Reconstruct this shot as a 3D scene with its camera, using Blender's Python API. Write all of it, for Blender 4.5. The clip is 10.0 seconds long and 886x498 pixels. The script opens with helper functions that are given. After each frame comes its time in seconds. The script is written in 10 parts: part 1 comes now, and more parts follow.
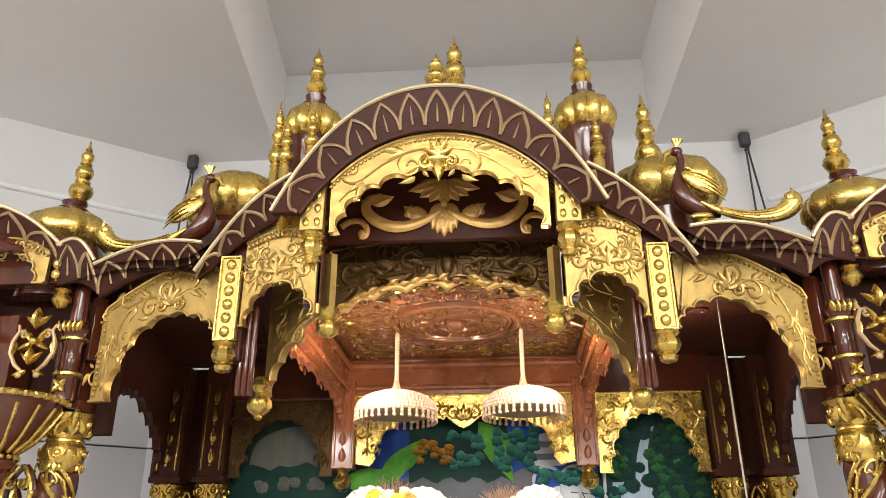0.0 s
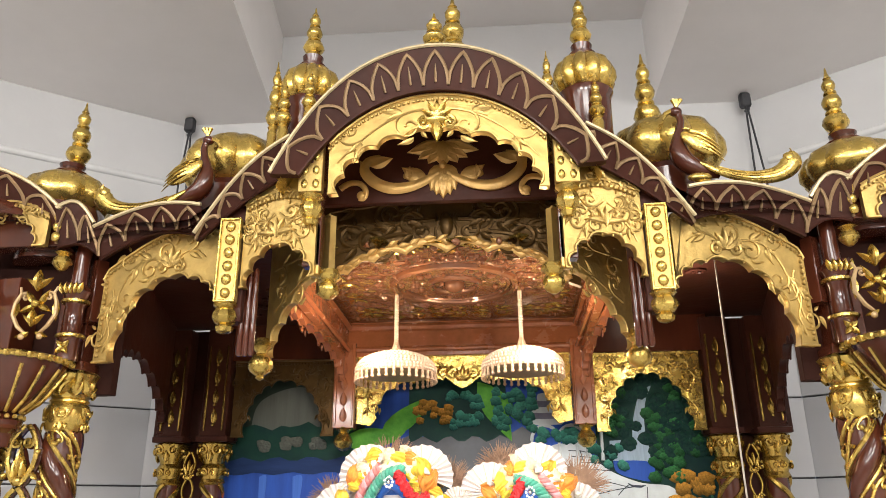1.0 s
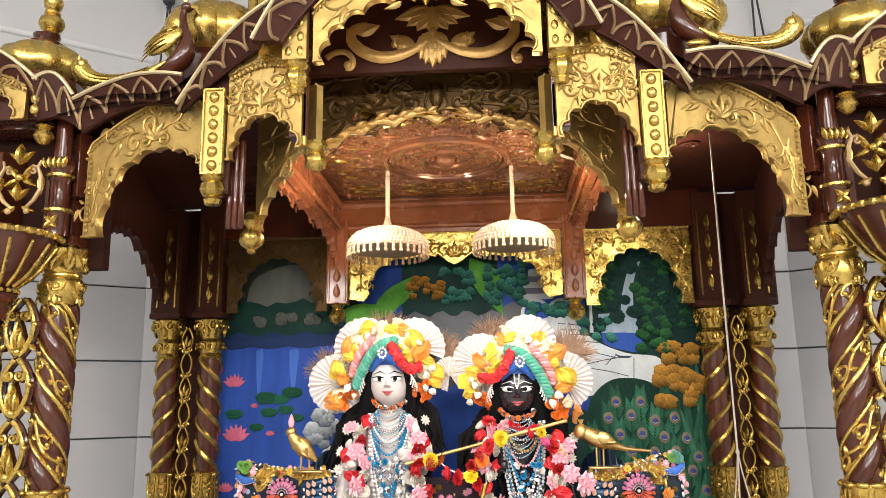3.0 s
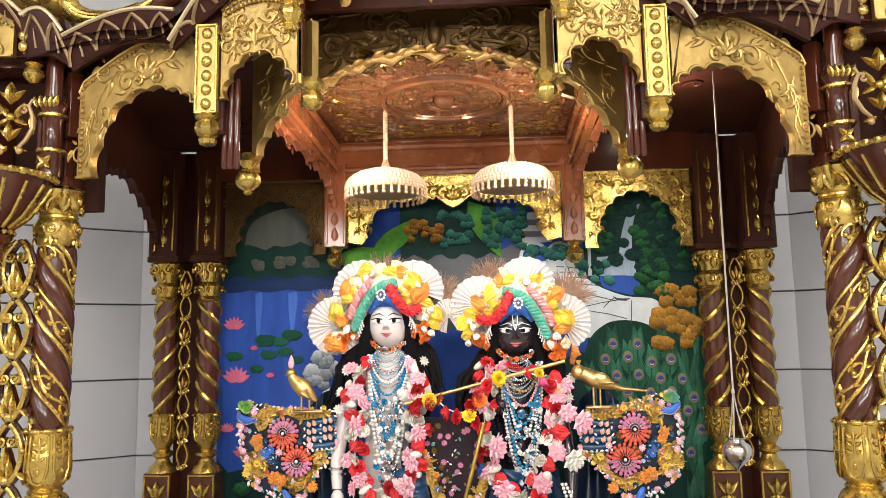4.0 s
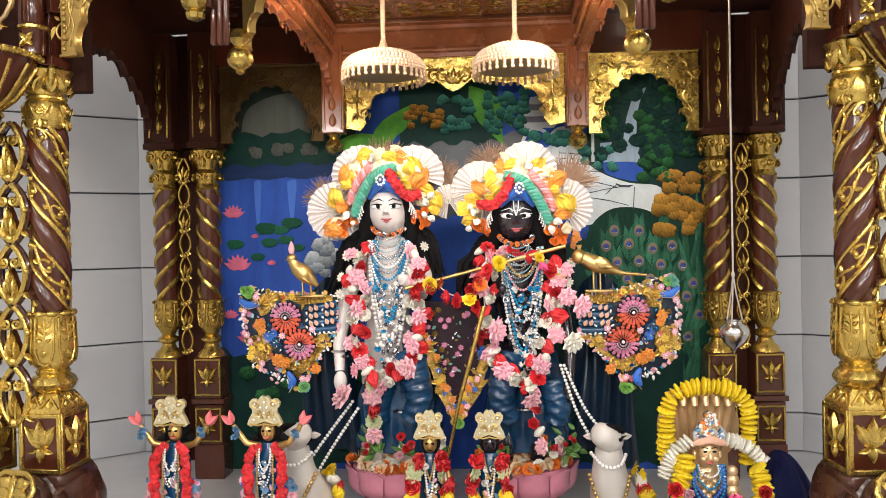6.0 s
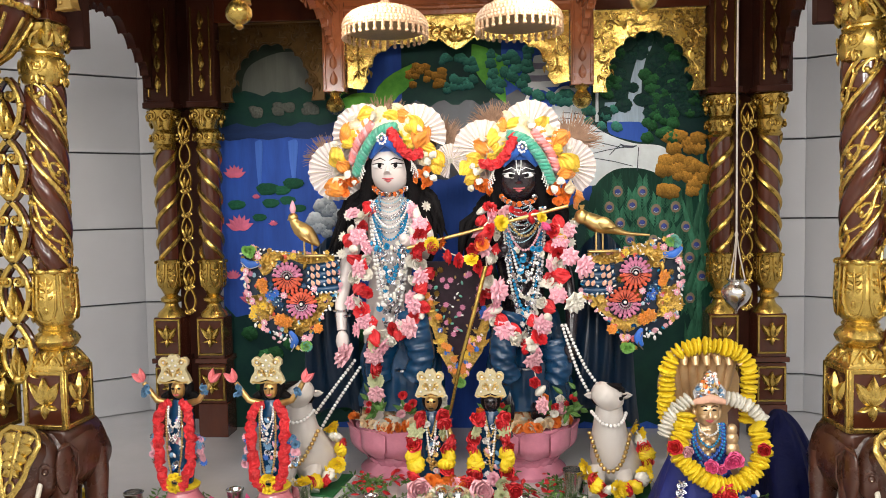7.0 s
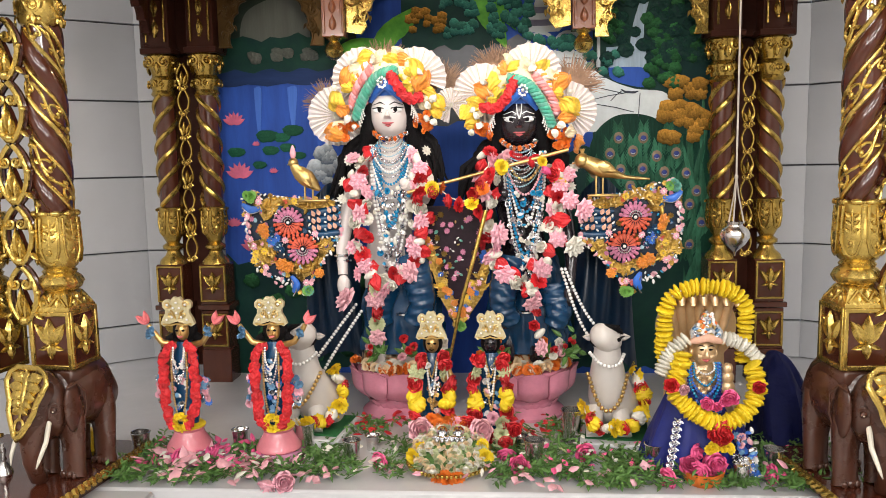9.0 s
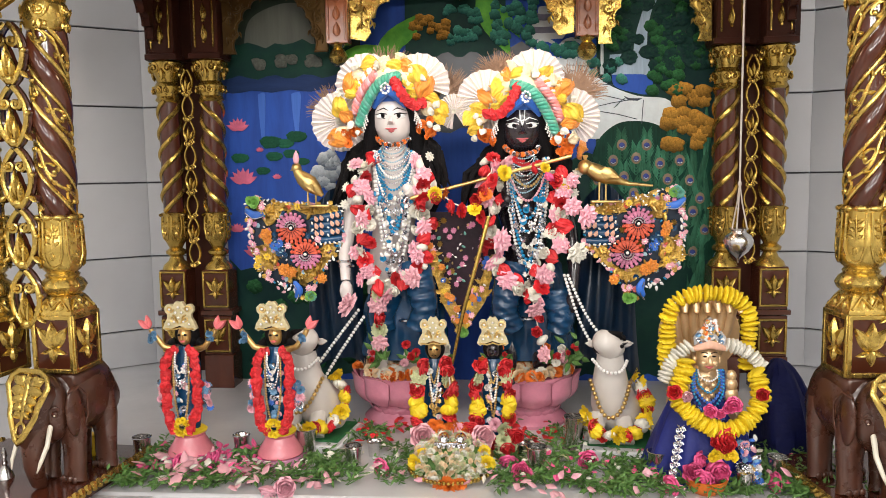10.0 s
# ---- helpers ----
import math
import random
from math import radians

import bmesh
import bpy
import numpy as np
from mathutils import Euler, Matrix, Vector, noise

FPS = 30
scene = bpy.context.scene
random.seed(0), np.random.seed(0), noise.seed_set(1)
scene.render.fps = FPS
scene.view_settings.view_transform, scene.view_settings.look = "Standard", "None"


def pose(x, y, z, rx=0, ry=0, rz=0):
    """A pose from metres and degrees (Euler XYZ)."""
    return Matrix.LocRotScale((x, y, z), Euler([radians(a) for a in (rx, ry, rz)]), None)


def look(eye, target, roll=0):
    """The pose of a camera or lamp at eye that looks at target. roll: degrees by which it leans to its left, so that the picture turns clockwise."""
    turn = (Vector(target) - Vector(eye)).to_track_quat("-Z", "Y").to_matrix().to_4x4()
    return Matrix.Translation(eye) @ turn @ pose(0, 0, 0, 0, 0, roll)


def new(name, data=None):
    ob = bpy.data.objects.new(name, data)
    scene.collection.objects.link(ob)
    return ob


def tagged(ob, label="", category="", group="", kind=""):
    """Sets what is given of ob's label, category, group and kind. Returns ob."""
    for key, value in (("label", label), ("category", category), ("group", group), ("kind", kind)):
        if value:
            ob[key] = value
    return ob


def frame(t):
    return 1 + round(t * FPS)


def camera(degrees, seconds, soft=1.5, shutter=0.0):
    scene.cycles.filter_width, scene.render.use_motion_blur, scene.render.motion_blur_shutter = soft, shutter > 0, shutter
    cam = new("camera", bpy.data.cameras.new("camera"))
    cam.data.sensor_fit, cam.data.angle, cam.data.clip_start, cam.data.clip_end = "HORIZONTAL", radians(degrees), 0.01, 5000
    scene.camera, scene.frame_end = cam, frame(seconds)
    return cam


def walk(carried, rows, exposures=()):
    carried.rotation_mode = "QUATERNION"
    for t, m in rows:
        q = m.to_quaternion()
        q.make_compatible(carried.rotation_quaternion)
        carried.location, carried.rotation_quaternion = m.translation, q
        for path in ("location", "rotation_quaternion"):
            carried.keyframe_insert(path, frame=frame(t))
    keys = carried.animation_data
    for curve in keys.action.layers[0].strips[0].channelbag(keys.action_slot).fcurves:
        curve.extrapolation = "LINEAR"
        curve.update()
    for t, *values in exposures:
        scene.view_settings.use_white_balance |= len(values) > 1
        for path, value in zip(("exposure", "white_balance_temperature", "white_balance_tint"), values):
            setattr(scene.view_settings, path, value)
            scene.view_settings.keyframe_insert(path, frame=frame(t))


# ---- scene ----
cam = camera(61.2, 10.0, soft=0.85)
PATH = [
    (0, (0.117, 0.075, 0.892), (-0.013, 1.914, 1.666), -0.3),
    (0.5, (0.119, 0.074, 0.887), (-0.013, 1.928, 1.627), -0.3),
    (1, (0.118, 0.072, 0.884), (-0.013, 1.947, 1.569), -0.5),
    (1.5, (0.118, 0.073, 0.878), (-0.01, 1.972, 1.492), -0.6),
    (2, (0.119, 0.076, 0.869), (-0.003, 2.0, 1.404), -0.8),
    (2.5, (0.125, 0.087, 0.861), (0.001, 2.029, 1.325), -0.9),
    (4, (0.122, 0.11, 0.843), (-0.001, 2.09, 1.098), -1.0),
    (4.5, (0.124, 0.117, 0.833), (0.0, 2.104, 1.02), -1.1),
    (5, (0.125, 0.124, 0.824), (-0.001, 2.117, 0.94), -1.2),
    (5.5, (0.124, 0.131, 0.819), (-0.005, 2.126, 0.861), -1.2),
    (7, (0.127, 0.147, 0.798), (-0.017, 2.138, 0.684), -1.0),
    (7.5, (0.126, 0.147, 0.79), (-0.019, 2.136, 0.639), -1.0),
    (8, (0.126, 0.141, 0.78), (-0.02, 2.127, 0.595), -1.0),
    (8.5, (0.128, 0.136, 0.772), (-0.019, 2.119, 0.558), -1.1),
    (9, (0.128, 0.135, 0.762), (-0.019, 2.116, 0.535), -1.1),
    (9.5, (0.127, 0.137, 0.755), (-0.025, 2.119, 0.531), -1.0),
    (10, (0.13, 0.136, 0.754), (-0.026, 2.119, 0.55), -0.9),
]
# the phone brightens and darkens its picture a little on the way
EXPOSURES = [(0, 0.05), (2.5, 0.02), (5.0, -0.09), (7.5, -0.15), (10, -0.12)]
walk(cam, [(t, look(eye, target, roll)) for t, eye, target, roll in PATH], EXPOSURES)

# ---- world, lamps ----
world = bpy.data.worlds.new("world")
scene.world = world
world.use_nodes = True
world.node_tree.nodes["Background"].inputs["Color"].default_value = (0.8, 0.85, 1.0, 1)
world.node_tree.nodes["Background"].inputs["Strength"].default_value = 0.3
scene.view_settings.exposure = 0.0


def area_lamp(name, m, sx, sy, watts, colour):
    d = bpy.data.lights.new(name, "AREA")
    d.shape, d.size, d.size_y, d.energy, d.color = "RECTANGLE", sx, sy, watts, colour
    ob = new(name, d)
    ob.matrix_world = m
    return ob


def spot_lamp(name, eye, target, watts, cone, colour, radius=0.02):
    d = bpy.data.lights.new(name, "SPOT")
    d.energy, d.spot_size, d.spot_blend, d.color, d.shadow_soft_size = watts, radians(cone), 0.6, colour, radius
    ob = new(name, d)
    ob.matrix_world = look(eye, target)
    return ob


# tube lamps of the hall, above and behind the viewer
for x, y, w in ((-1.5, 0.2, 9.5), (1.5, 0.2, 10), (0.0, -1.2, 24), (-2.2, -2.0, 28), (2.2, -2.0, 42)):
    area_lamp("hall_tube_light", look((x, y, 2.55), (x * 0.5, 1.8, 0.9)), 1.2, 0.4, w, (1.0, 0.97, 0.93))
# small spot lamps behind the front arch, aimed at the statues
for x, watts in ((-0.2, 9), (0.2, 12)):
    spot_lamp("canopy_spot_lamp", (x * 1.3, 1.72, 1.42), (x * 0.9, 2.4, 0.70), watts, 90, (1.0, 0.9, 0.78))
# added fill lamps, unseen, at the hall's back wall; none known there
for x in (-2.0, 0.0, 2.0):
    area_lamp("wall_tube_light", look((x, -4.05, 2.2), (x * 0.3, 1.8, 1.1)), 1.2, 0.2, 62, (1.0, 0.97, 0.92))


def point_lamp(name, at, watts, colour, radius=0.012):
    d = bpy.data.lights.new(name, "POINT")
    d.energy, d.color, d.shadow_soft_size = watts, colour, radius
    new(name, d).location = at


# warm lamps added under the canopy ceiling to brighten it; one in an aisle
for x in (-0.33, 0.33):
    point_lamp("canopy_bulb", (x * 0.75, 2.10, 1.36), 3.8, (1.0, 0.80, 0.56))
point_lamp("aisle_bulb", (0.66, 2.15, 1.46), 2.0, (1.0, 0.88, 0.7))

# ---- materials ----
def node_mat(name, base, rough=0.5, metal=0.0, coat=0.0, scale=20.0, vary=0.25, bump=0.1, bscale=None, second=None, stretch=None, sheen=0.0, rand=0.0, trans=0.0, sss=0.0, spec=0.5, crown=None):
    m = bpy.data.materials.new(name)
    m.use_nodes = True
    nt = m.node_tree
    n, l = nt.nodes, nt.links
    b = n["Principled BSDF"]
    b.inputs["Metallic"].default_value = metal
    b.inputs["Coat Weight"].default_value = coat
    b.inputs["Coat Roughness"].default_value = 0.08
    b.inputs["Sheen Weight"].default_value = sheen
    b.inputs["Specular IOR Level"].default_value = spec
    b.inputs["Transmission Weight"].default_value = trans
    if sss:
        b.inputs["Subsurface Weight"].default_value = sss
        b.inputs["Subsurface Scale"].default_value = 0.01
    tc = n.new("ShaderNodeTexCoord")
    mp = n.new("ShaderNodeMapping")
    l.new(tc.outputs["Object"], mp.inputs["Vector"])
    if stretch:
        mp.inputs["Scale"].default_value = stretch
    no = n.new("ShaderNodeTexNoise")
    no.inputs["Scale"].default_value = scale
    no.inputs["Detail"].default_value = 6
    no.inputs["Roughness"].default_value = 0.65
    l.new(mp.outputs[0], no.inputs["Vector"])
    big = n.new("ShaderNodeTexNoise")
    big.inputs["Scale"].default_value = scale * 0.17
    big.inputs["Detail"].default_value = 3
    l.new(tc.outputs["Object"], big.inputs["Vector"])
    add = n.new("ShaderNodeMath")
    add.operation = "ADD"
    l.new(no.outputs["Fac"], add.inputs[0])
    l.new(big.outputs["Fac"], add.inputs[1])
    ramp = n.new("ShaderNodeMapRange")
    ramp.inputs["From Min"].default_value, ramp.inputs["From Max"].default_value = 0.65, 1.35
    l.new(add.outputs[0], ramp.inputs["Value"])
    mix = n.new("ShaderNodeMix")
    mix.data_type = "RGBA"
    c2 = second or tuple(c * (1 - vary) for c in base)
    mix.inputs["A"].default_value = (*c2, 1)
    mix.inputs["B"].default_value = (*[min(1, c * (1 + vary * 0.4)) for c in base], 1)
    l.new(ramp.outputs[0], mix.inputs["Factor"])
    col = mix.outputs["Result"]
    if rand:
        oi = n.new("ShaderNodeObjectInfo")
        hsv = n.new("ShaderNodeHueSaturation")
        mr = n.new("ShaderNodeMapRange")
        mr.inputs["To Min"].default_value, mr.inputs["To Max"].default_value = 1 - rand, 1 + rand * 0.5
        l.new(oi.outputs["Random"], mr.inputs["Value"])
        l.new(mr.outputs[0], hsv.inputs["Value"])
        l.new(col, hsv.inputs["Color"])
        col = hsv.outputs["Color"]
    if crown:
        # the board's painted shading, put into the colour: bush tops lit pale, undersides dark
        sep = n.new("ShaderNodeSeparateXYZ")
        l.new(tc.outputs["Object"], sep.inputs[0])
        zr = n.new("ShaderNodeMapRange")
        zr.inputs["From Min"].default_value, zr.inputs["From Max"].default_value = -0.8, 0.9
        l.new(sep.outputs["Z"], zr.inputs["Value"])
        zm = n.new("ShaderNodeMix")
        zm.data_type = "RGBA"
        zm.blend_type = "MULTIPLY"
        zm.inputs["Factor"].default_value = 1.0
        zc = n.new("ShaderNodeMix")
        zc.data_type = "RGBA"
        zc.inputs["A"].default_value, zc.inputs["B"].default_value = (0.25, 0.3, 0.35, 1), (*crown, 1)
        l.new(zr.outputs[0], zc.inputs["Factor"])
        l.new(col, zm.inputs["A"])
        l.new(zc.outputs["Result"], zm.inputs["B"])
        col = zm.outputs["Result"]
    l.new(col, b.inputs["Base Color"])
    rr = n.new("ShaderNodeMapRange")
    rr.inputs["To Min"].default_value, rr.inputs["To Max"].default_value = max(0.02, rough * 0.75), min(1, rough * 1.25)
    l.new(no.outputs["Fac"], rr.inputs["Value"])
    l.new(rr.outputs[0], b.inputs["Roughness"])
    if bump:
        bn = n.new("ShaderNodeTexNoise")
        bn.inputs["Scale"].default_value = bscale or scale * 3
        bn.inputs["Detail"].default_value = 4
        l.new(mp.outputs[0], bn.inputs["Vector"])
        bp = n.new("ShaderNodeBump")
        bp.inputs["Strength"].default_value = bump
        bp.inputs["Distance"].default_value = 0.01
        l.new(bn.outputs["Fac"], bp.inputs["Height"])
        l.new(bp.outputs[0], b.inputs["Normal"])
    return m


GOLD = node_mat("gold_paint", (0.66, 0.465, 0.120), 0.27, 0.90, 0.1, 30, 0.4, 0.24, 32)
GOLD_PANEL = node_mat("gold_panel_paint", (0.55, 0.375, 0.120), 0.38, 0.80, 0.08, 25, 0.4, 0.22, 40)
GOLD_DEEP = node_mat("old_gold_paint", (0.54, 0.365, 0.085), 0.24, 0.90, 0.1, 30, 0.45, 0.26, 34)
BROWN = node_mat("dark_lacquered_wood", (0.085, 0.021, 0.010), 0.17, 0, 0.5, 14, 0.5, 0.07, 30, stretch=(1, 1, 0.3), spec=0.4)
TAN = node_mat("tan_gold_paint", (0.50, 0.34, 0.17), 0.45, 0.45, 0.1, 30, 0.3, 0.12, 60)
# darker than BROWN: eave wood, and shade put into recessed boards' colour
EAVE_SHADE = node_mat("eave_wood_and_recess_shade", (0.056, 0.0165, 0.010), 0.42, 0, 0.03, 14, 0.5, 0.12, 40, spec=0.14)
REDWOOD = node_mat("red_lacquered_wood", (0.34, 0.112, 0.046), 0.26, 0, 0.22, 12, 0.45, 0.16, 30)
COPPER = node_mat("copper_brown_lacquer", (0.31, 0.13, 0.062), 0.24, 0.35, 0.7, 14, 0.5, 0.2, 40)
PETAL_TAN = node_mat("dull_tan_paint", (0.29, 0.185, 0.09), 0.5, 0.35, 0.05, 30, 0.4, 0.12, 60)
# matt dark: corner wood, and the kiosk's unlit void put into a colour
DULL_VOID = node_mat("dull_wood_and_void_shade", (0.040, 0.014, 0.010), 0.75, 0, 0.0, 14, 0.5, 0.12, 40, spec=0.1)
EDGE = node_mat("pale_gold_edge", (0.60, 0.48, 0.28), 0.35, 0.45, 0.1, 30, 0.3, 0.1, 60)
TILE = node_mat("grey_wall_tile", (0.50, 0.505, 0.525), 0.32, 0, 0.1, 3, 0.10, 0.02, 30, rand=0.06)
OLIVE = node_mat("olive_carved_wood_and_shade", (0.105, 0.058, 0.018), 0.42, 0.5, 0.0, 20, 0.5, 0.25, 50, spec=0.2)
FRET = node_mat("dull_gold_fretwork", (0.60, 0.36, 0.11), 0.42, 0.45, 0.1, 20, 0.4, 0.2, 50)
JOINT = node_mat("dark_tile_joint", (0.10, 0.10, 0.11), 0.8, 0, 0, 30, 0.3, 0.1)
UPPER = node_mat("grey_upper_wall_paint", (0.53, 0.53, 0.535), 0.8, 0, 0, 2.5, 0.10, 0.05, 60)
PLASTER = node_mat("grey_white_ceiling_paint", (0.80, 0.775, 0.765), 0.8, 0, 0, 2.5, 0.08, 0.05, 60)
MARBLE = node_mat("white_marble", (0.60, 0.60, 0.62), 0.2, 0, 0.2, 5, 0.14, 0.02, 40)
STONE_FLOOR = node_mat("pale_bounce_floor", (0.70, 0.685, 0.65), 0.3, 0, 0.1, 4, 0.2, 0.02)
STEEL = node_mat("brushed_steel", (0.72, 0.71, 0.70), 0.22, 1.0, 0, 40, 0.15, 0.03)
IRON = node_mat("dark_iron", (0.06, 0.06, 0.065), 0.5, 0.6, 0, 30, 0.3, 0.1)
PIPE = node_mat("white_conduit", (0.6, 0.6, 0.6), 0.5, 0, 0, 20, 0.1, 0.02)


# ---- mesh tools ----
class Geo:
    """Collects vertices and faces of one mesh."""

    def __init__(self):
        self.v, self.f, self.m, self.cur = [], [], [], 0

    def add(self, verts, faces, M=None):
        k = len(self.v)
        self.v += [tuple(M @ Vector(p)) for p in verts] if M is not None else [tuple(p) for p in verts]
        self.f += [tuple(i + k for i in f) for f in faces]
        self.m += [self.cur] * len(faces)
        return self

    def lathe(self, prof, n=20, M=None, ribs=0, amp=0.0):
        vs, fs = [], []
        for r, z in prof:
            for i in range(n):
                a = 2 * math.pi * i / n
                q = r * (1 - amp + amp * abs(math.sin(ribs * a / 2)) ** 0.7 * 1.5) if ribs else r
                vs.append((q * math.cos(a), q * math.sin(a), z))
        for j in range(len(prof) - 1):
            for i in range(n):
                k = (i + 1) % n
                fs.append((j * n + i, j * n + k, (j + 1) * n + k, (j + 1) * n + i))
        fs.append(tuple(range(n - 1, -1, -1)))
        fs.append(tuple(range((len(prof) - 1) * n, len(prof) * n)))
        return self.add(vs, fs, M)

    def tube(self, pts, r, n=6, M=None, closed=False, flat=1.0):
        pts = [Vector(p) for p in pts]
        N = len(pts)
        rs = list(r) if isinstance(r, (list, tuple)) else [r] * N
        vs, fs = [], []
        side = None
        for i, p in enumerate(pts):
            if closed:
                t = pts[(i + 1) % N] - pts[i - 1]
            else:
                t = pts[min(i + 1, N - 1)] - pts[max(i - 1, 0)]
            t = t.normalized() if t.length > 1e-9 else Vector((0, 0, 1))
            if side is None:
                side = t.cross(Vector((0, 1, 0)))
                if side.length < 0.2:
                    side = t.cross(Vector((1, 0, 0)))
            side = (side - t * side.dot(t))
            side = side.normalized() if side.length > 1e-9 else t.orthogonal().normalized()
            up = side.cross(t)
            for k in range(n):
                a = 2 * math.pi * k / n
                vs.append(p + side * (rs[i] * math.cos(a)) + up * (rs[i] * flat * math.sin(a)))
        for i in range(N if closed else N - 1):
            j = (i + 1) % N
            for k in range(n):
                q = (k + 1) % n
                fs.append((i * n + k, i * n + q, j * n + q, j * n + k))
        if not closed:
            fs.append(tuple(range(n - 1, -1, -1)))
            fs.append(tuple(range((N - 1) * n, N * n)))
        return self.add(vs, fs, M)

    def prism(self, outline, d, M=None):
        n = len(outline)
        vs = [(x, 0, z) for x, z in outline] + [(x, d, z) for x, z in outline]
        fs = [tuple(range(n)), tuple(range(2 * n - 1, n - 1, -1))]
        fs += [(i, i + n, (i + 1) % n + n, (i + 1) % n) for i in range(n)]
        return self.add(vs, fs, M)

    def box(self, c, s, M=None, bev=0.002):
        h = [x / 2 for x in s]
        bev = min(bev, min(h) * 0.5)
        vs, ix = [], {}
        for sx in (-1, 1):
            for sy in (-1, 1):
                for sz in (-1, 1):
                    sg = (sx, sy, sz)
                    for ax in range(3):
                        ix[sg, ax] = len(vs)
                        vs.append([c[q] + sg[q] * (h[q] - (0 if q == ax else bev)) for q in range(3)])
        fs = []
        for ax in range(3):
            a, b = [q for q in range(3) if q != ax]
            for s1 in (-1, 1):
                f = []
                for u, w in ((-1, -1), (1, -1), (1, 1), (-1, 1)):
                    sg = [0, 0, 0]
                    sg[ax], sg[a], sg[b] = s1, u, w
                    f.append(ix[tuple(sg), ax])
                fs.append(tuple(f))
            for u in (-1, 1):
                for w in (-1, 1):
                    p, q = [0, 0, 0], [0, 0, 0]
                    p[ax], p[a], p[b] = -1, u, w
                    q[ax], q[a], q[b] = 1, u, w
                    fs.append((ix[tuple(p), a], ix[tuple(q), a], ix[tuple(q), b], ix[tuple(p), b]))
        for sx in (-1, 1):
            for sy in (-1, 1):
                for sz in (-1, 1):
                    fs.append(tuple(ix[(sx, sy, sz), q] for q in range(3)))
        return self.add(vs, fs, M)

    def ball(self, c, r, n=10, k=6, M=None):
        r = (r, r, r) if isinstance(r, (int, float)) else r
        vs = [(c[0], c[1], c[2] - r[2])]
        for j in range(1, k):
            b = math.pi * j / k - math.pi / 2
            for i in range(n):
                a = 2 * math.pi * i / n
                vs.append((c[0] + r[0] * math.cos(b) * math.cos(a), c[1] + r[1] * math.cos(b) * math.sin(a), c[2] + r[2] * math.sin(b)))
        vs.append((c[0], c[1], c[2] + r[2]))
        top = len(vs) - 1
        fs = [(0, 1 + (i + 1) % n, 1 + i) for i in range(n)]
        for j in range(k - 2):
            for i in range(n):
                q = (i + 1) % n
                fs.append((1 + j * n + i, 1 + j * n + q, 1 + (j + 1) * n + q, 1 + (j + 1) * n + i))
        fs += [(top, 1 + (k - 2) * n + i, 1 + (k - 2) * n + (i + 1) % n) for i in range(n)]
        return self.add(vs, fs, M)

    def leaf(self, x, z, ang, l, w, M=None, h=0.006, y=0.0, curl=0.0, seg=6):
        """A domed leaf lying in the xz plane, from (x, z) in the direction ang."""
        vs, fs = [], []
        ca, sa = math.cos(ang), math.sin(ang)
        for i in range(seg + 1):
            s = i / seg
            ww = w * 0.5 * (math.sin(math.pi * min(1, s ** 0.75)) + 0.06 * (1 - s))
            bend = curl * s * s * l
            for q, up in ((-1, 0), (-0.5, 0.7), (0, 0.55 if 0 < i < seg else 0.2), (0.5, 0.7), (1, 0)):
                u, vv = s * l, q * ww + bend
                vs.append((x + u * ca - vv * sa, y - h * up * math.sin(math.pi * (0.1 + 0.8 * s)), z + u * sa + vv * ca))
        for i in range(seg):
            for q in range(4):
                fs.append((i * 5 + q, i * 5 + q + 1, (i + 1) * 5 + q + 1, (i + 1) * 5 + q))
        return self.add(vs, fs, M)

    def scroll(self, cx, cz, r, a0, turns, thick, M=None, y=0.0, end_ball=True):
        """A spiral volute: starts on its rim at angle a0 and winds in."""
        n = max(10, int(abs(turns) * 16))
        pts, rs = [], []
        for i in range(n + 1):
            s = i / n
            a = a0 + turns * 2 * math.pi * s
            q = r * (1 - 0.8 * s)
            pts.append((cx + q * math.cos(a), y - thick * 0.4, cz + q * math.sin(a)))
            rs.append(thick * (1 - 0.45 * s))
        self.tube(pts, rs, 5, M, flat=0.9)
        if end_ball:
            self.ball((pts[-1][0], y - thick * 0.5, pts[-1][2]), thick * 1.1, 6, 4, M)
        return self

    def mesh(self, name, mats, smooth=40):
        me = bpy.data.meshes.new(name)
        me.from_pydata(self.v, [], self.f)
        for q in (mats if isinstance(mats, (list, tuple)) else [mats]):
            me.materials.append(q)
        if self.cur or any(self.m):
            me.polygons.foreach_set("material_index", self.m)
        bm = bmesh.new()
        bm.from_mesh(me)
        bmesh.ops.recalc_face_normals(bm, faces=bm.faces)
        bm.to_mesh(me)
        bm.free()
        if smooth:
            me.polygons.foreach_set("use_smooth", [True] * len(me.polygons))
            me.set_sharp_from_angle(angle=radians(smooth))
        me.update()
        return me


def thing(name, label, category, group="", at=(0, 0, 0), kind="", rz=0):
    ob = tagged(new(name), label, category, group, kind)
    ob.matrix_world = pose(*at, 0, 0, rz)
    ob.empty_display_size = 0.05
    return ob


def part(name, geo, mats, parent, label="", smooth=40, M=None):
    me = geo if isinstance(geo, bpy.types.Mesh) else geo.mesh(name, mats, smooth)
    ob = new(name, me)
    ob.parent = parent
    if M is not None:
        ob.matrix_basis = M
    return tagged(ob, label)


def solid(name, geo, mats, label, category, group="", kind="", M=None, smooth=40):
    ob = new(name, geo if isinstance(geo, bpy.types.Mesh) else geo.mesh(name, mats, smooth))
    if M is not None:
        ob.matrix_world = M
    return tagged(ob, label, category, group, kind)


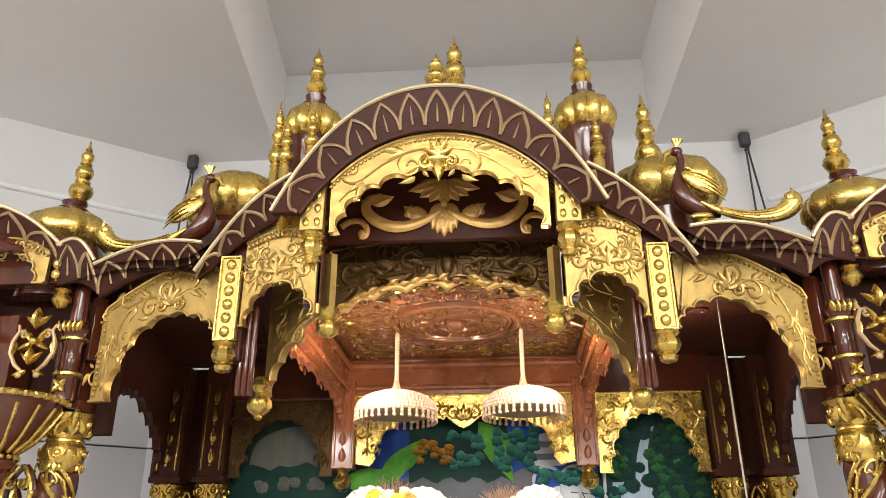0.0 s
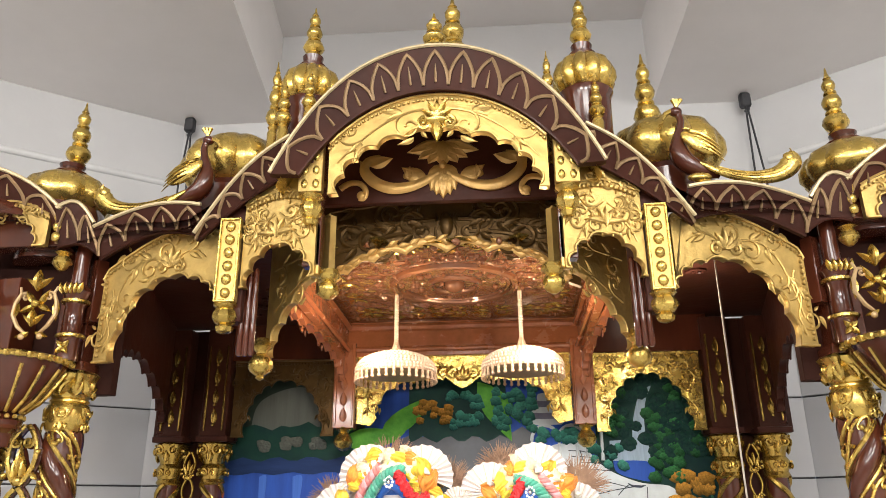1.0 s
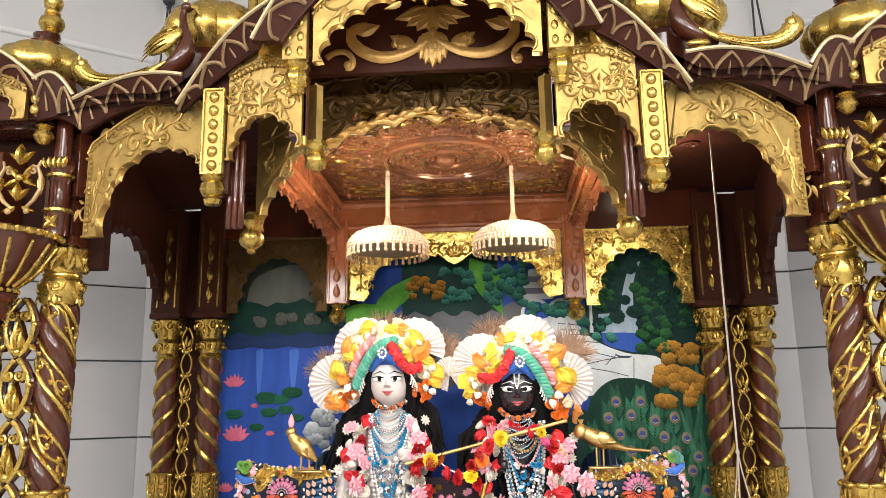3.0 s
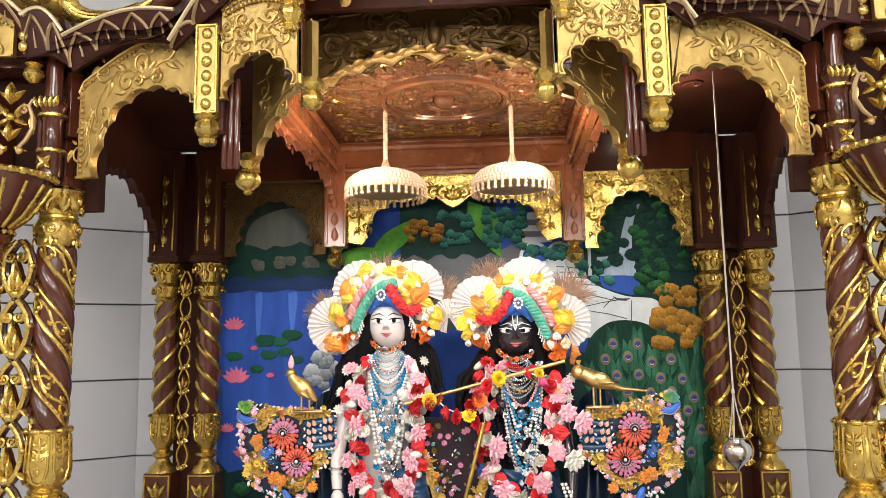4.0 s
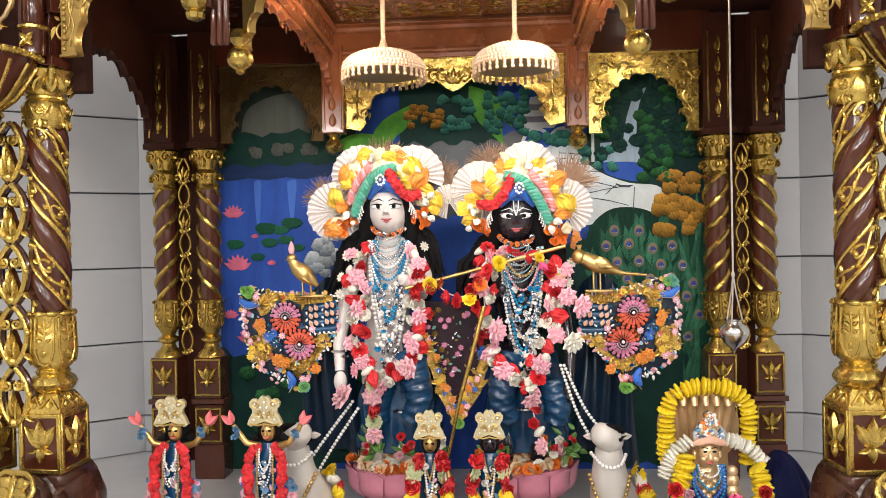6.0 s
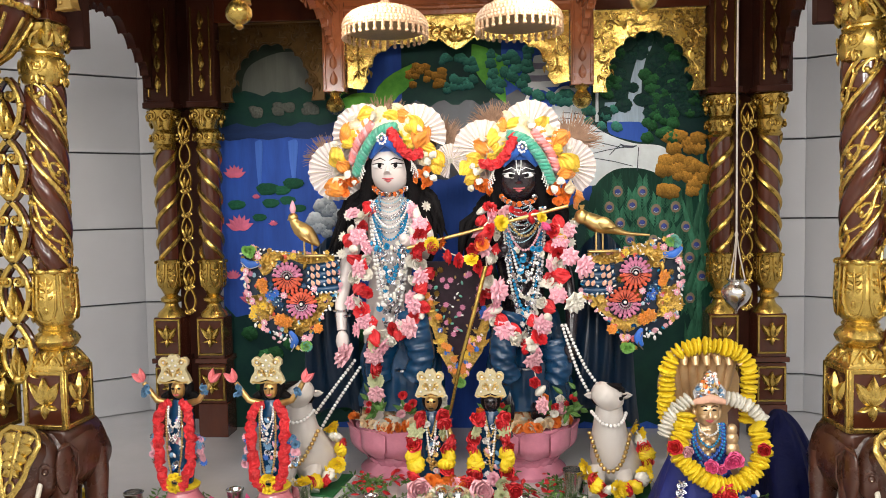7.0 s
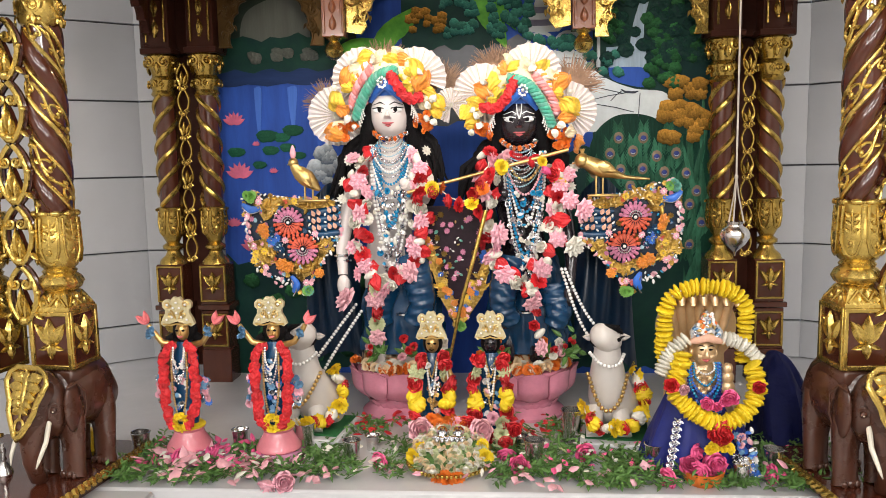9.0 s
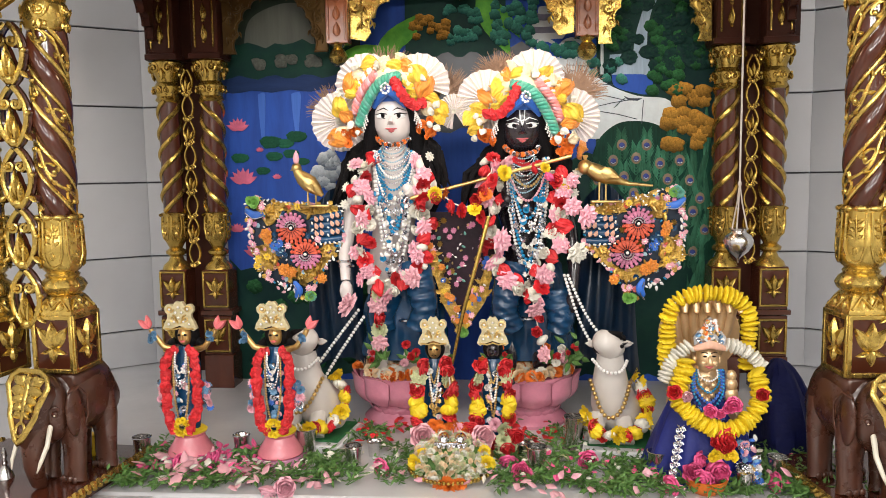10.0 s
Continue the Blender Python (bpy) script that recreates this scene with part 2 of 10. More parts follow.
def plane_frame(x0, y0, x1, y1):
    """Frame of an upright panel: local x runs from the first plan point to the second, local y points to the back."""
    d = Vector((x1 - x0, y1 - y0, 0)).normalized()
    b = Vector((-d.y, d.x, 0))
    M = Matrix.Identity(4)
    for i in range(3):
        M[i][0], M[i][1], M[i][2], M[i][3] = d[i], b[i], (0, 0, 1)[i], (x0, y0, 0)[i]
    return M


def foil(xl, zl, xr, zr, xa, za, lobes=4, amp=0.012, seg=7, shoulder=0.9):
    """Points of a cusped arch from its left foot over the apex to its right foot."""
    out = []
    for side, (xf, zf) in ((0, (xl, zl)), (1, (xr, zr))):
        half = []
        cx, cz = xf + 0.06 * (xa - xf), zf + shoulder * (za - zf)
        n = lobes * seg
        for i in range(n + 1):
            s = i / n
            x = (1 - s) ** 2 * xf + 2 * s * (1 - s) * cx + s * s * xa
            z = (1 - s) ** 2 * zf + 2 * s * (1 - s) * cz + s * s * za
            tx = 2 * (1 - s) * (cx - xf) + 2 * s * (xa - cx)
            tz = 2 * (1 - s) * (cz - zf) + 2 * s * (za - cz)
            ln = math.hypot(tx, tz) or 1
            o = amp * (abs(math.sin(math.pi * lobes * s)) ** 0.8)
            sg = -1 if side == 0 else 1
            half.append((x + sg * tz / ln * o, z - sg * tx / ln * o))
        out += half if side == 0 else half[::-1][1:]
    return out


def vine(g, M, path, size, thick, y=0.0, flip=1):
    """A shallow carved stem along a 2D path with open volutes and curling leaves to both sides."""
    n = len(path)
    g.tube([(x, y - thick * 0.2, z) for x, z in path], [thick * (0.85 - 0.35 * i / n) for i in range(n)], 5, M, flat=0.8)
    step = max(1, int(n / max(1, round(sum(math.dist(path[i], path[i + 1]) for i in range(n - 1)) / size))))
    for k, i in enumerate(range(step // 2, n - 1, step)):
        x, z = path[i]
        a = math.atan2(path[i + 1][1] - z, path[i + 1][0] - x)
        s = flip * (1 if k % 2 else -1)
        ca, sa = math.cos(a + s * 1.57), math.sin(a + s * 1.57)
        r = size * 0.36
        g.scroll(x + ca * r, z + sa * r, r, a - s * 1.57, s * 1.15, thick * 0.85, M, y)
        g.leaf(x, z, a - s * 0.95, size * 0.56, size * 0.22, M, thick * 1.5, y, s * 0.4)
        g.leaf(x, z, a - s * 0.35, size * 0.40, size * 0.15, M, thick * 1.4, y, s * 0.3)
        g.leaf(x + ca * r * 1.9, z + sa * r * 1.9, a + s * 0.4, size * 0.40, size * 0.17, M, thick * 1.5, y, -s * 0.4)
        g.leaf(x + ca * r * 1.7 - math.cos(a) * r * 0.6, z + sa * r * 1.7 - math.sin(a) * r * 0.6, a + s * 1.9, size * 0.24, size * 0.11, M, thick * 1.4, y)


def bead_row(g, M, path, r, gap, y=0.0):
    d = 0
    for i in range(len(path) - 1):
        (x0, z0), (x1, z1) = path[i], path[i + 1]
        ln = math.dist((x0, z0), (x1, z1))
        while d < ln:
            s = d / ln
            g.ball((x0 + s * (x1 - x0), y, z0 + s * (z1 - z0)), r, 6, 4, M)
            d += gap
        d -= ln


def vase_finial(h, r):
    """Profile of a stacked-ball finial of height h and greatest radius r."""
    return [(r * a, h * b) for a, b in ((0.55, 0), (0.7, 0.03), (0.5, 0.06), (0.8, 0.1), (1.0, 0.17), (0.85, 0.25), (0.45, 0.29), (0.62, 0.31), (0.62, 0.34), (0.42, 0.37),
            (0.68, 0.42), (0.75, 0.48), (0.6, 0.55), (0.35, 0.58), (0.5, 0.6), (0.5, 0.62), (0.33, 0.65), (0.5, 0.7), (0.52, 0.75), (0.36, 0.8), (0.2, 0.82), (0.32, 0.84),
            (0.2, 0.87), (0.12, 0.92), (0.06, 1.0))]

# ---- the room ----
WALL_TOP, RECESS_TOP, FLOOR_Z = 2.60, 3.06, -0.75
CX, CY = 1.273, 3.03


def tiled_wall(name, x0, y0, x1, y1, z0, z1, tile_w, tile_h, label, first=0.0, plain_above=None):
    """An upright wall with its tiles as pieces, local x along it."""
    M = plane_frame(x0, y0, x1, y1)
    ln = math.hypot(x1 - x0, y1 - y0)
    g = Geo().box((ln / 2, 0.08, (z0 + z1) / 2), (ln, 0.15, z1 - z0))
    wall = solid(name, g, JOINT, label, "wall", kind="structure", M=M)
    cache = {}
    z = z0 + 0.145 - 0.293 * 4
    zt = min(z1, plain_above or z1)
    if zt < z1:
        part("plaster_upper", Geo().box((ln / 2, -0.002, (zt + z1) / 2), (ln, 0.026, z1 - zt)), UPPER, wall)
    while z < zt - 0.01:
        a, b = max(z, z0), min(z + tile_h, zt)
        z += tile_h
        if b - a < 0.02:
            continue
        u = -first
        while u < ln - 0.005:
            p, q = max(u, 0.0), min(u + tile_w, ln)
            u += tile_w
            if q - p < 0.02:
                continue
            key = (round(q - p, 3), round(b - a, 3))
            if key not in cache:
                cache[key] = Geo().box((0, 0, 0), (key[0] - 0.006, 0.02, key[1] - 0.006), bev=0.0015).mesh("tile", TILE, 0)
            part("tile", cache[key], None, wall, M=pose((p + q) / 2, -0.001 + random.uniform(-0.0006, 0.0006), (a + b) / 2))
    return wall


tiled_wall("wall_back", -CX, CY, CX, CY, 0.0, RECESS_TOP, 0.6, 0.293, "light grey tiled wall behind the shrine", plain_above=1.90)
WL = 3.35
dl = Vector((-0.81, -0.59, 0)).normalized()
tiled_wall("wall_left", -CX + dl.x * WL, CY + dl.y * WL, -CX, CY, 0.0, WALL_TOP, 0.6, 0.293, "light grey wall of large tiles with dark joints", first=0.25, plain_above=1.90)
tiled_wall("wall_right", CX, CY, CX - dl.x * WL, CY + dl.y * WL, 0.0, WALL_TOP, 0.6, 0.293, "light grey wall of large tiles with dark joints", plain_above=1.90)
EX, EY = CX - dl.x * WL, CY + dl.y * WL
# unseen walls added to close the hall and throw light back
for nm, a, b in (("wall_west", (-EX, -4.2), (-EX, EY)), ("wall_east", (EX, EY), (EX, -4.2)), ("wall_south", (EX, -4.2), (-EX, -4.2))):
    ln = math.dist(a, b)
    solid(nm, Geo().box((ln / 2, 0.08, 0.95), (ln, 0.15, 3.4)), PLASTER, "plain grey-white wall added to close the unseen hall", "wall", kind="structure", M=plane_frame(*a, *b))
# unseen hall floor, kept pale so that it bounces light up
solid("floor", Geo().box((0, -0.6, FLOOR_Z - 0.05), (2 * EX + 0.4, 7.6, 0.1)), STONE_FLOOR, "unseen pale hall floor that bounces light up to the canopy", "floor", kind="structure")

# ceiling: two lower slabs with a recess between them
g = Geo()
for ea, eb, ec in ((-0.87, -0.735, -0.60), (0.84, 0.838, 0.83)):
    far = (EX + 0.3) * (1 if ea > 0 else -1)
    plan = [(ea, 3.3), (eb, 1.97), (ec, -4.3), (far, -4.3), (far, 3.3)]
    k = len(plan)
    g.add([(x, y, WALL_TOP) for x, y in plan] + [(x, y, WALL_TOP + 0.6) for x, y in plan],
          [tuple(range(k)), tuple(range(2 * k - 1, k - 1, -1))] + [(i, (i + 1) % k, (i + 1) % k + k, i + k) for i in range(k)])
g.box((0, -0.5, RECESS_TOP + 0.05), (1.76, 7.6, 0.1))
solid("ceiling", g, PLASTER, "grey-white painted ceiling with a deep recess", "ceiling", kind="structure")

# conduit under the ceiling along the two slanting walls
for s in (-1, 1):
    g = Geo().tube([(s * (CX + 0.02), CY - 0.03, 2.30), (s * (CX - dl.x * 2.8), CY + dl.y * 2.8 - 0.03, 2.30)], 0.016, 10)
    solid("conduit_pipe", g, PIPE, "white painted conduit pipe along the tiled wall", "pipe", "conduit pipes")

# altar platform with its wings
g = Geo().box((0, 2.65, FLOOR_Z / 2), (5.6, 1.70, -FLOOR_Z), bev=0.006)
altar_floor = solid("altar_platform", g, MARBLE, "white marble altar platform", "platform", kind="structure")
for s in (-1, 1):
    g = Geo().box((s * 1.75, 1.62, FLOOR_Z / 2 - 0.002), (2.1, 0.358, -FLOOR_Z - 0.004), bev=0.006)
    part("platform_wing", g, MARBLE, altar_floor)

# roof hooks with ropes
for x in (-1.215, 1.215):
    th = thing("ceiling_hook", "dark iron pulley hook with a thin rope, hung from the ceiling", "hook", "ceiling hooks", (x, 2.95, 2.565))
    part("block", Geo().box((0, 0, 0), (0.045, 0.035, 0.07), bev=0.008), IRON, th)
    part("hook", Geo().tube([(0.012 * math.cos(a / 3), 0, -0.035 + 0.016 * math.sin(a / 3)) for a in range(12, 26)], 0.005), IRON, th)
    part("rope", Geo().tube([(0, 0, -0.02), (-0.012, -0.02, -0.3), (-0.02, -0.02, -0.75)], 0.0045).tube([(0.006, 0, -0.02), (0.025, -0.02, -0.35), (0.04, -0.02, -0.75)], 0.0045), IRON, th)

# ---- the carved canopy ----
canopy = thing("shrine_canopy", "carved dark wood shrine canopy with gold painted panels", "canopy")


def eave_out(x):
    return 1.925 - 1.6 * x * x - 5.0 * x ** 4


def band(parent, curve_top, curve_low, n, petals, name="eave"):
    """A dark eave board between two 3D curves, with gold edging and a row of pointed gold petals."""
    T = [Vector(curve_top(i / n)) for i in range(n + 1)]
    L = [Vector(curve_low(i / n)) for i in range(n + 1)]
    g = Geo()
    vs, fs = [], []
    for t, l in zip(T, L):
        back = Vector((0, 0.022, 0))
        vs += [t, l, l + back, t + back]
    for i in range(n):
        for q in range(4):
            fs.append((i * 4 + q, i * 4 + (q + 1) % 4, (i + 1) * 4 + (q + 1) % 4, (i + 1) * 4 + q))
    fs += [(0, 1, 2, 3), tuple(n * 4 + q for q in (3, 2, 1, 0))]
    g.add(vs, fs)
    ev = part(name, g, EAVE_SHADE, parent, smooth=30)
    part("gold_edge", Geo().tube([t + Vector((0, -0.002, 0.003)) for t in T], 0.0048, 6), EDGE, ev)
    part("lower_edge", Geo().tube([l + Vector((0, 0.004, -0.001)) for l in L], 0.004, 5), EAVE_SHADE, ev)

    def at(s, h):
        i = min(n - 1, max(0, int(s * n)))
        f = s * n - i
        return L[i].lerp(L[i + 1], f).lerp(T[i].lerp(T[i + 1], f), h) + Vector((0, -0.003, 0))
    for k in range(petals):
        s0, s1 = k / petals, (k + 1) / petals
        g = Geo()
        arc = [(s0 + (s1 - s0) * q / 16, (1 - abs(q / 8 - 1)) ** 0.5) for q in range(17)]
        g.tube([at(s, 0.06 + 0.82 * h) for s, h in arc], 0.0044, 5, flat=0.7)
        sm = (s0 + s1) / 2
        g.tube([at(sm, 0.12), at(sm, 0.35), at(sm, 0.58)], [0.0034, 0.0030, 0.001], 5)
        part("petal_ornament", g, PETAL_TAN, ev)
    return ev


XE = 0.37
band(canopy, lambda s: ((2 * s - 1) * XE, 1.545, eave_out((2 * s - 1) * XE)),
     lambda s: ((2 * s - 1) * (XE - 0.055), 1.575, eave_out((2 * s - 1) * (XE - 0.055)) - 0.092), 48, 11)
for s in (-1, 1):
    def top(q, s=s):
        return (s * (0.335 + 0.235 * q), 1.565 + 0.08 * q, 1.715 - 0.20 * q - 0.035 * math.sin(math.pi * q) * (-1))

    def low(q, s=s):
        return (s * (0.285 + 0.285 * q), 1.592 + 0.07 * q, 1.668 - 0.16 * q - 0.02 * math.sin(math.pi * q) * (-1))
    band(canopy, top, low, 20, 5)

    def top2(q, s=s):
        return (s * (0.565 + 0.285 * q), 1.655 + 0.05 * q, 1.575 + 0.035 * math.sin(math.pi * (0.15 + 0.85 * q)) - 0.01 * q)

    def low2(q, s=s):
        return (s * (0.560 + 0.275 * q), 1.675 + 0.05 * q, 1.508 + 0.045 * math.sin(math.pi * (0.1 + 0.9 * q)) - 0.015 * q)
    band(canopy, top2, low2, 16, 4)

# roof shells behind the eaves
g = Geo()
vs, fs = [], []
n, m = 40, 8
for j in range(m + 1):
    y = 1.568 + 0.45 * j / m
    for i in range(n + 1):
        x = (2 * i / n - 1) * 0.362
        z = eave_out(x) - 0.014 + 0.05 * math.sin(math.pi * j / m) * (1 - (x / 0.362) ** 2)
        vs.append((x, y, z))
for j in range(m):
    for i in range(n):
        fs.append((j * (n + 1) + i, j * (n + 1) + i + 1, (j + 1) * (n + 1) + i + 1, (j + 1) * (n + 1) + i))
g.add(vs, fs)
g.add([(x, y, z - 0.02) for x, y, z in vs], [f[::-1] for f in fs])
part("roof_shell", g, GOLD, canopy)
for s in (-1, 1):
    g = Geo()
    vs, fs = [], []
    for j in range(7):
        q = j / 6
        for i in range(13):
            u = i / 12
            vs.append((s * (0.34 + 0.60 * u), 1.60 + 0.12 * u + 0.5 * q, 1.70 - 0.16 * min(1, u * 2.2) + 0.025 * math.sin(3.1 * max(0, u - 0.4) * 1.7) + 0.10 * math.sin(math.pi * 0.5 * q)))
    for j in range(6):
        for i in range(12):
            fs.append((j * 13 + i, j * 13 + i + 1, (j + 1) * 13 + i + 1, (j + 1) * 13 + i))
    k = len(vs)
    g.add(vs + [(x, y, z - 0.02) for x, y, z in vs], fs + [tuple(i + k for i in f[::-1]) for f in fs])
    part("roof_shell", g, BROWN, canopy)

# ---- gold arch panels ----


def arch_panel(parent, M, top_pts, arch_pts, d, mat, back_mat, vines, name="arch_panel", bead=True, thick=0.0036, trim=True, size=0.07, label=""):
    """A fretted panel: outline from the top edge (left to right) and the cusped lower edge (left to right)."""
    outline = list(top_pts) + list(arch_pts)[::-1]
    pn = part(name, Geo().prism(outline, d, M), mat, parent, label, smooth=35)
    if trim:
        part("cusped_edge", Geo().tube([(x, -0.003, z) for x, z in arch_pts], 0.0032, 6, M), mat, pn)
        part("border", Geo().tube([(x, -0.002, z) for x, z in top_pts], 0.0035, 5, M), mat, pn)
    g = Geo()
    for path, flip in vines:
        vine(g, M, path, size, thick, -0.001, flip)
    if bead:
        bead_row(g, M, [(x, z - 0.013) for x, z in top_pts], 0.0042, 0.0115, -0.003)
    if g.v:
        part("carved_relief", g, mat, pn)
    return pn


def along_curve(pts, n):
    """Points of a smooth curve through 2D points, n to a span."""
    out = []
    for i in range(len(pts) - 1):
        p0, p1, p2, p3 = pts[max(0, i - 1)], pts[i], pts[i + 1], pts[min(len(pts) - 1, i + 2)]
        for k in range(n):
            t = k / n
            out.append(tuple(0.5 * (2 * b + (c - a) * t + (2 * a - 5 * b + 4 * c - d) * t * t + (3 * b - a - 3 * c + d) * t ** 3) for a, b, c, d in zip(p0, p1, p2, p3)))
    return out + [pts[-1]]


def lerp_path(a, b, n, sag=0.0):
    return [(a[0] + (b[0] - a[0]) * i / n, a[1] + (b[1] - a[1]) * i / n + sag * math.sin(math.pi * i / n)) for i in range(n + 1)]


# centre panel
M = plane_frame(-0.25, 1.60, 0.25, 1.60)
topc = [(0.25 + x, eave_out(x) - 0.095) for x in [-0.25 + 0.5 * i / 24 for i in range(25)]]
arc = [(0.0, 1.583)] + foil(0.022, 1.585, 0.478, 1.585, 0.25, 1.735, 5, 0.014, shoulder=0.85) + [(0.5, 1.583)]
vines = []
for s in (-1, 1):
    vines.append(([(0.25 + s * (0.03 + 0.2 * i / 20), 1.79 - 0.13 * (i / 20) ** 1.8) for i in range(21)], s))
cp = arch_panel(canopy, M, topc, arc, 0.02, GOLD_PANEL, None, vines, size=0.098)
g = Geo()
for k in range(7):
    a = math.pi * (0.5 + (k - 3) * 0.17)
    g.leaf(0.25 + 0.006 * (k - 3), 1.762, a, 0.055, 0.02, M, 0.01, -0.002)
for s in (-1, 1):
    g.scroll(0.25 + s * 0.028, 1.752, 0.018, math.pi / 2, -s * 1.2, 0.005, M, -0.002)
g.leaf(0.25, 1.762, -math.pi / 2, 0.06, 0.03, M, 0.014, -0.002)
part("crest_relief", g, GOLD, cp)

# dark tympanum with a gold three-leaf ornament behind the centre panel
g = Geo().box((0, 1.80, 1.75), (0.62, 0.02, 0.22))
tym = part("tympanum", g, EAVE_SHADE, canopy)
M = plane_frame(0, 1.787, 1, 1.787)
g = Geo()
# hanging palmette above, fan leaf below, joined at a waist
g.leaf(0.0, 1.808, -math.pi / 2, 0.078, 0.052, M, 0.012, 0)
for q in (-1, 1):
    for k, (a, l, w) in enumerate(((0.42, 0.066, 0.048), (0.80, 0.074, 0.046), (1.15, 0.092, 0.040))):
        g.leaf(q * 0.004, 1.800 + 0.002 * k, -math.pi / 2 + q * a, l, w, M, 0.011, 0, q * 0.12)
for k in range(-2, 3):
    g.leaf(0.0, 1.742, -math.pi / 2 + k * 0.20, 0.098 - 0.008 * abs(k), 0.050, M, 0.010, 0)
g.ball((0, -0.003, 1.738), (0.010, 0.008, 0.012), 10, 6, M)
for q in (-1, 1):
    # great S-scroll with a flame tip, its inner leaf and the small curl at the panel's foot
    main = along_curve([(0.012, 1.716), (0.05, 1.692), (0.092, 1.678), (0.135, 1.678), (0.175, 1.697), (0.200, 1.728), (0.192, 1.756), (0.160, 1.766)], 4)
    g.tube([(q * a, -0.003, b) for a, b in main], [0.004 + 0.012 * math.sin(math.pi * min(1.0, 0.12 + 0.80 * i / (len(main) - 1))) for i in range(len(main))], 7, M, flat=0.5)
    g.leaf(q * 0.188, 1.742, math.pi / 2 + q * 0.95, 0.060, 0.040, M, 0.011, 0, q * 0.3)
    g.leaf(q * 0.198, 1.73, math.pi / 2 - q * 0.5, 0.034, 0.016, M, 0.010, 0)
    g.leaf(q * 0.040, 1.696, math.pi / 2 - q * 1.28, 0.074, 0.046, M, 0.010, 0, q * 0.25)
    g.leaf(q * 0.086, 1.700, math.pi / 2 - q * 0.25, 0.036, 0.030, M, 0.010, 0, q * 0.3)
    curl = along_curve([(0.262, 1.680), (0.240, 1.694), (0.212, 1.693), (0.196, 1.672), (0.200, 1.652), (0.214, 1.652)], 4)
    g.tube([(q * a, -0.003, b) for a, b in curl], [0.009 - 0.003 * i / len(curl) for i in range(len(curl))], 7, M, flat=0.5)
    g.ball((q * 0.207, -0.003, 1.660), (0.012, 0.007, 0.012), 10, 6, M)
part("leaf_ornament", g, FRET, tym)

# cap boxes and the posts below them
for s in (-1, 1):
    x = s * 0.285
    pst = part("hanging_post", Geo().box((x, 1.635, 1.585), (0.04, 0.03, 0.33)), BROWN, canopy)
    bx = part("cap_box", Geo().box((x + s * 0.006, 1.607, 1.665), (0.056, 0.02, 0.15)), GOLD_PANEL, pst)
    g = Geo()
    for k in range(4):
        for q in (-1, 1):
            g.ball((x + s * 0.006 + q * 0.013, 1.597, 1.61 + 0.034 * k), (0.008, 0.004, 0.012), 8, 5)
    part("studs", g, GOLD, bx)
    Mx = Matrix.Translation((x + s * 0.003, 1.61, 1.585))
    part("drop", Geo().lathe([(r, -z) for r, z in ((0.026, 0), (0.028, 0.006), (0.018, 0.014), (0.024, 0.024), (0.027, 0.038), (0.02, 0.05), (0.014, 0.056), (0.019, 0.062), (0.012, 0.072))], 16, Mx, 8, 0.08), GOLD, pst)
    # slender gold strip and round drop under the inner corner
    part("strip", Geo().box((x - s * 0.01, 1.63, 1.46), (0.018, 0.02, 0.12)), GOLD_PANEL, pst)
    Mx = Matrix.Translation((s * 0.25, 1.65, 1.405))
    part("corner_drop", Geo().lathe([(r, -z) for r, z in ((0.022, -0.012), (0.027, 0), (0.02, 0.008), (0.014, 0.014), (0.020, 0.020), (0.025, 0.030), (0.023, 0.042), (0.015, 0.050), (0.010, 0.053), (0.006, 0.056))], 20, Mx, 10, 0.05), GOLD, pst)

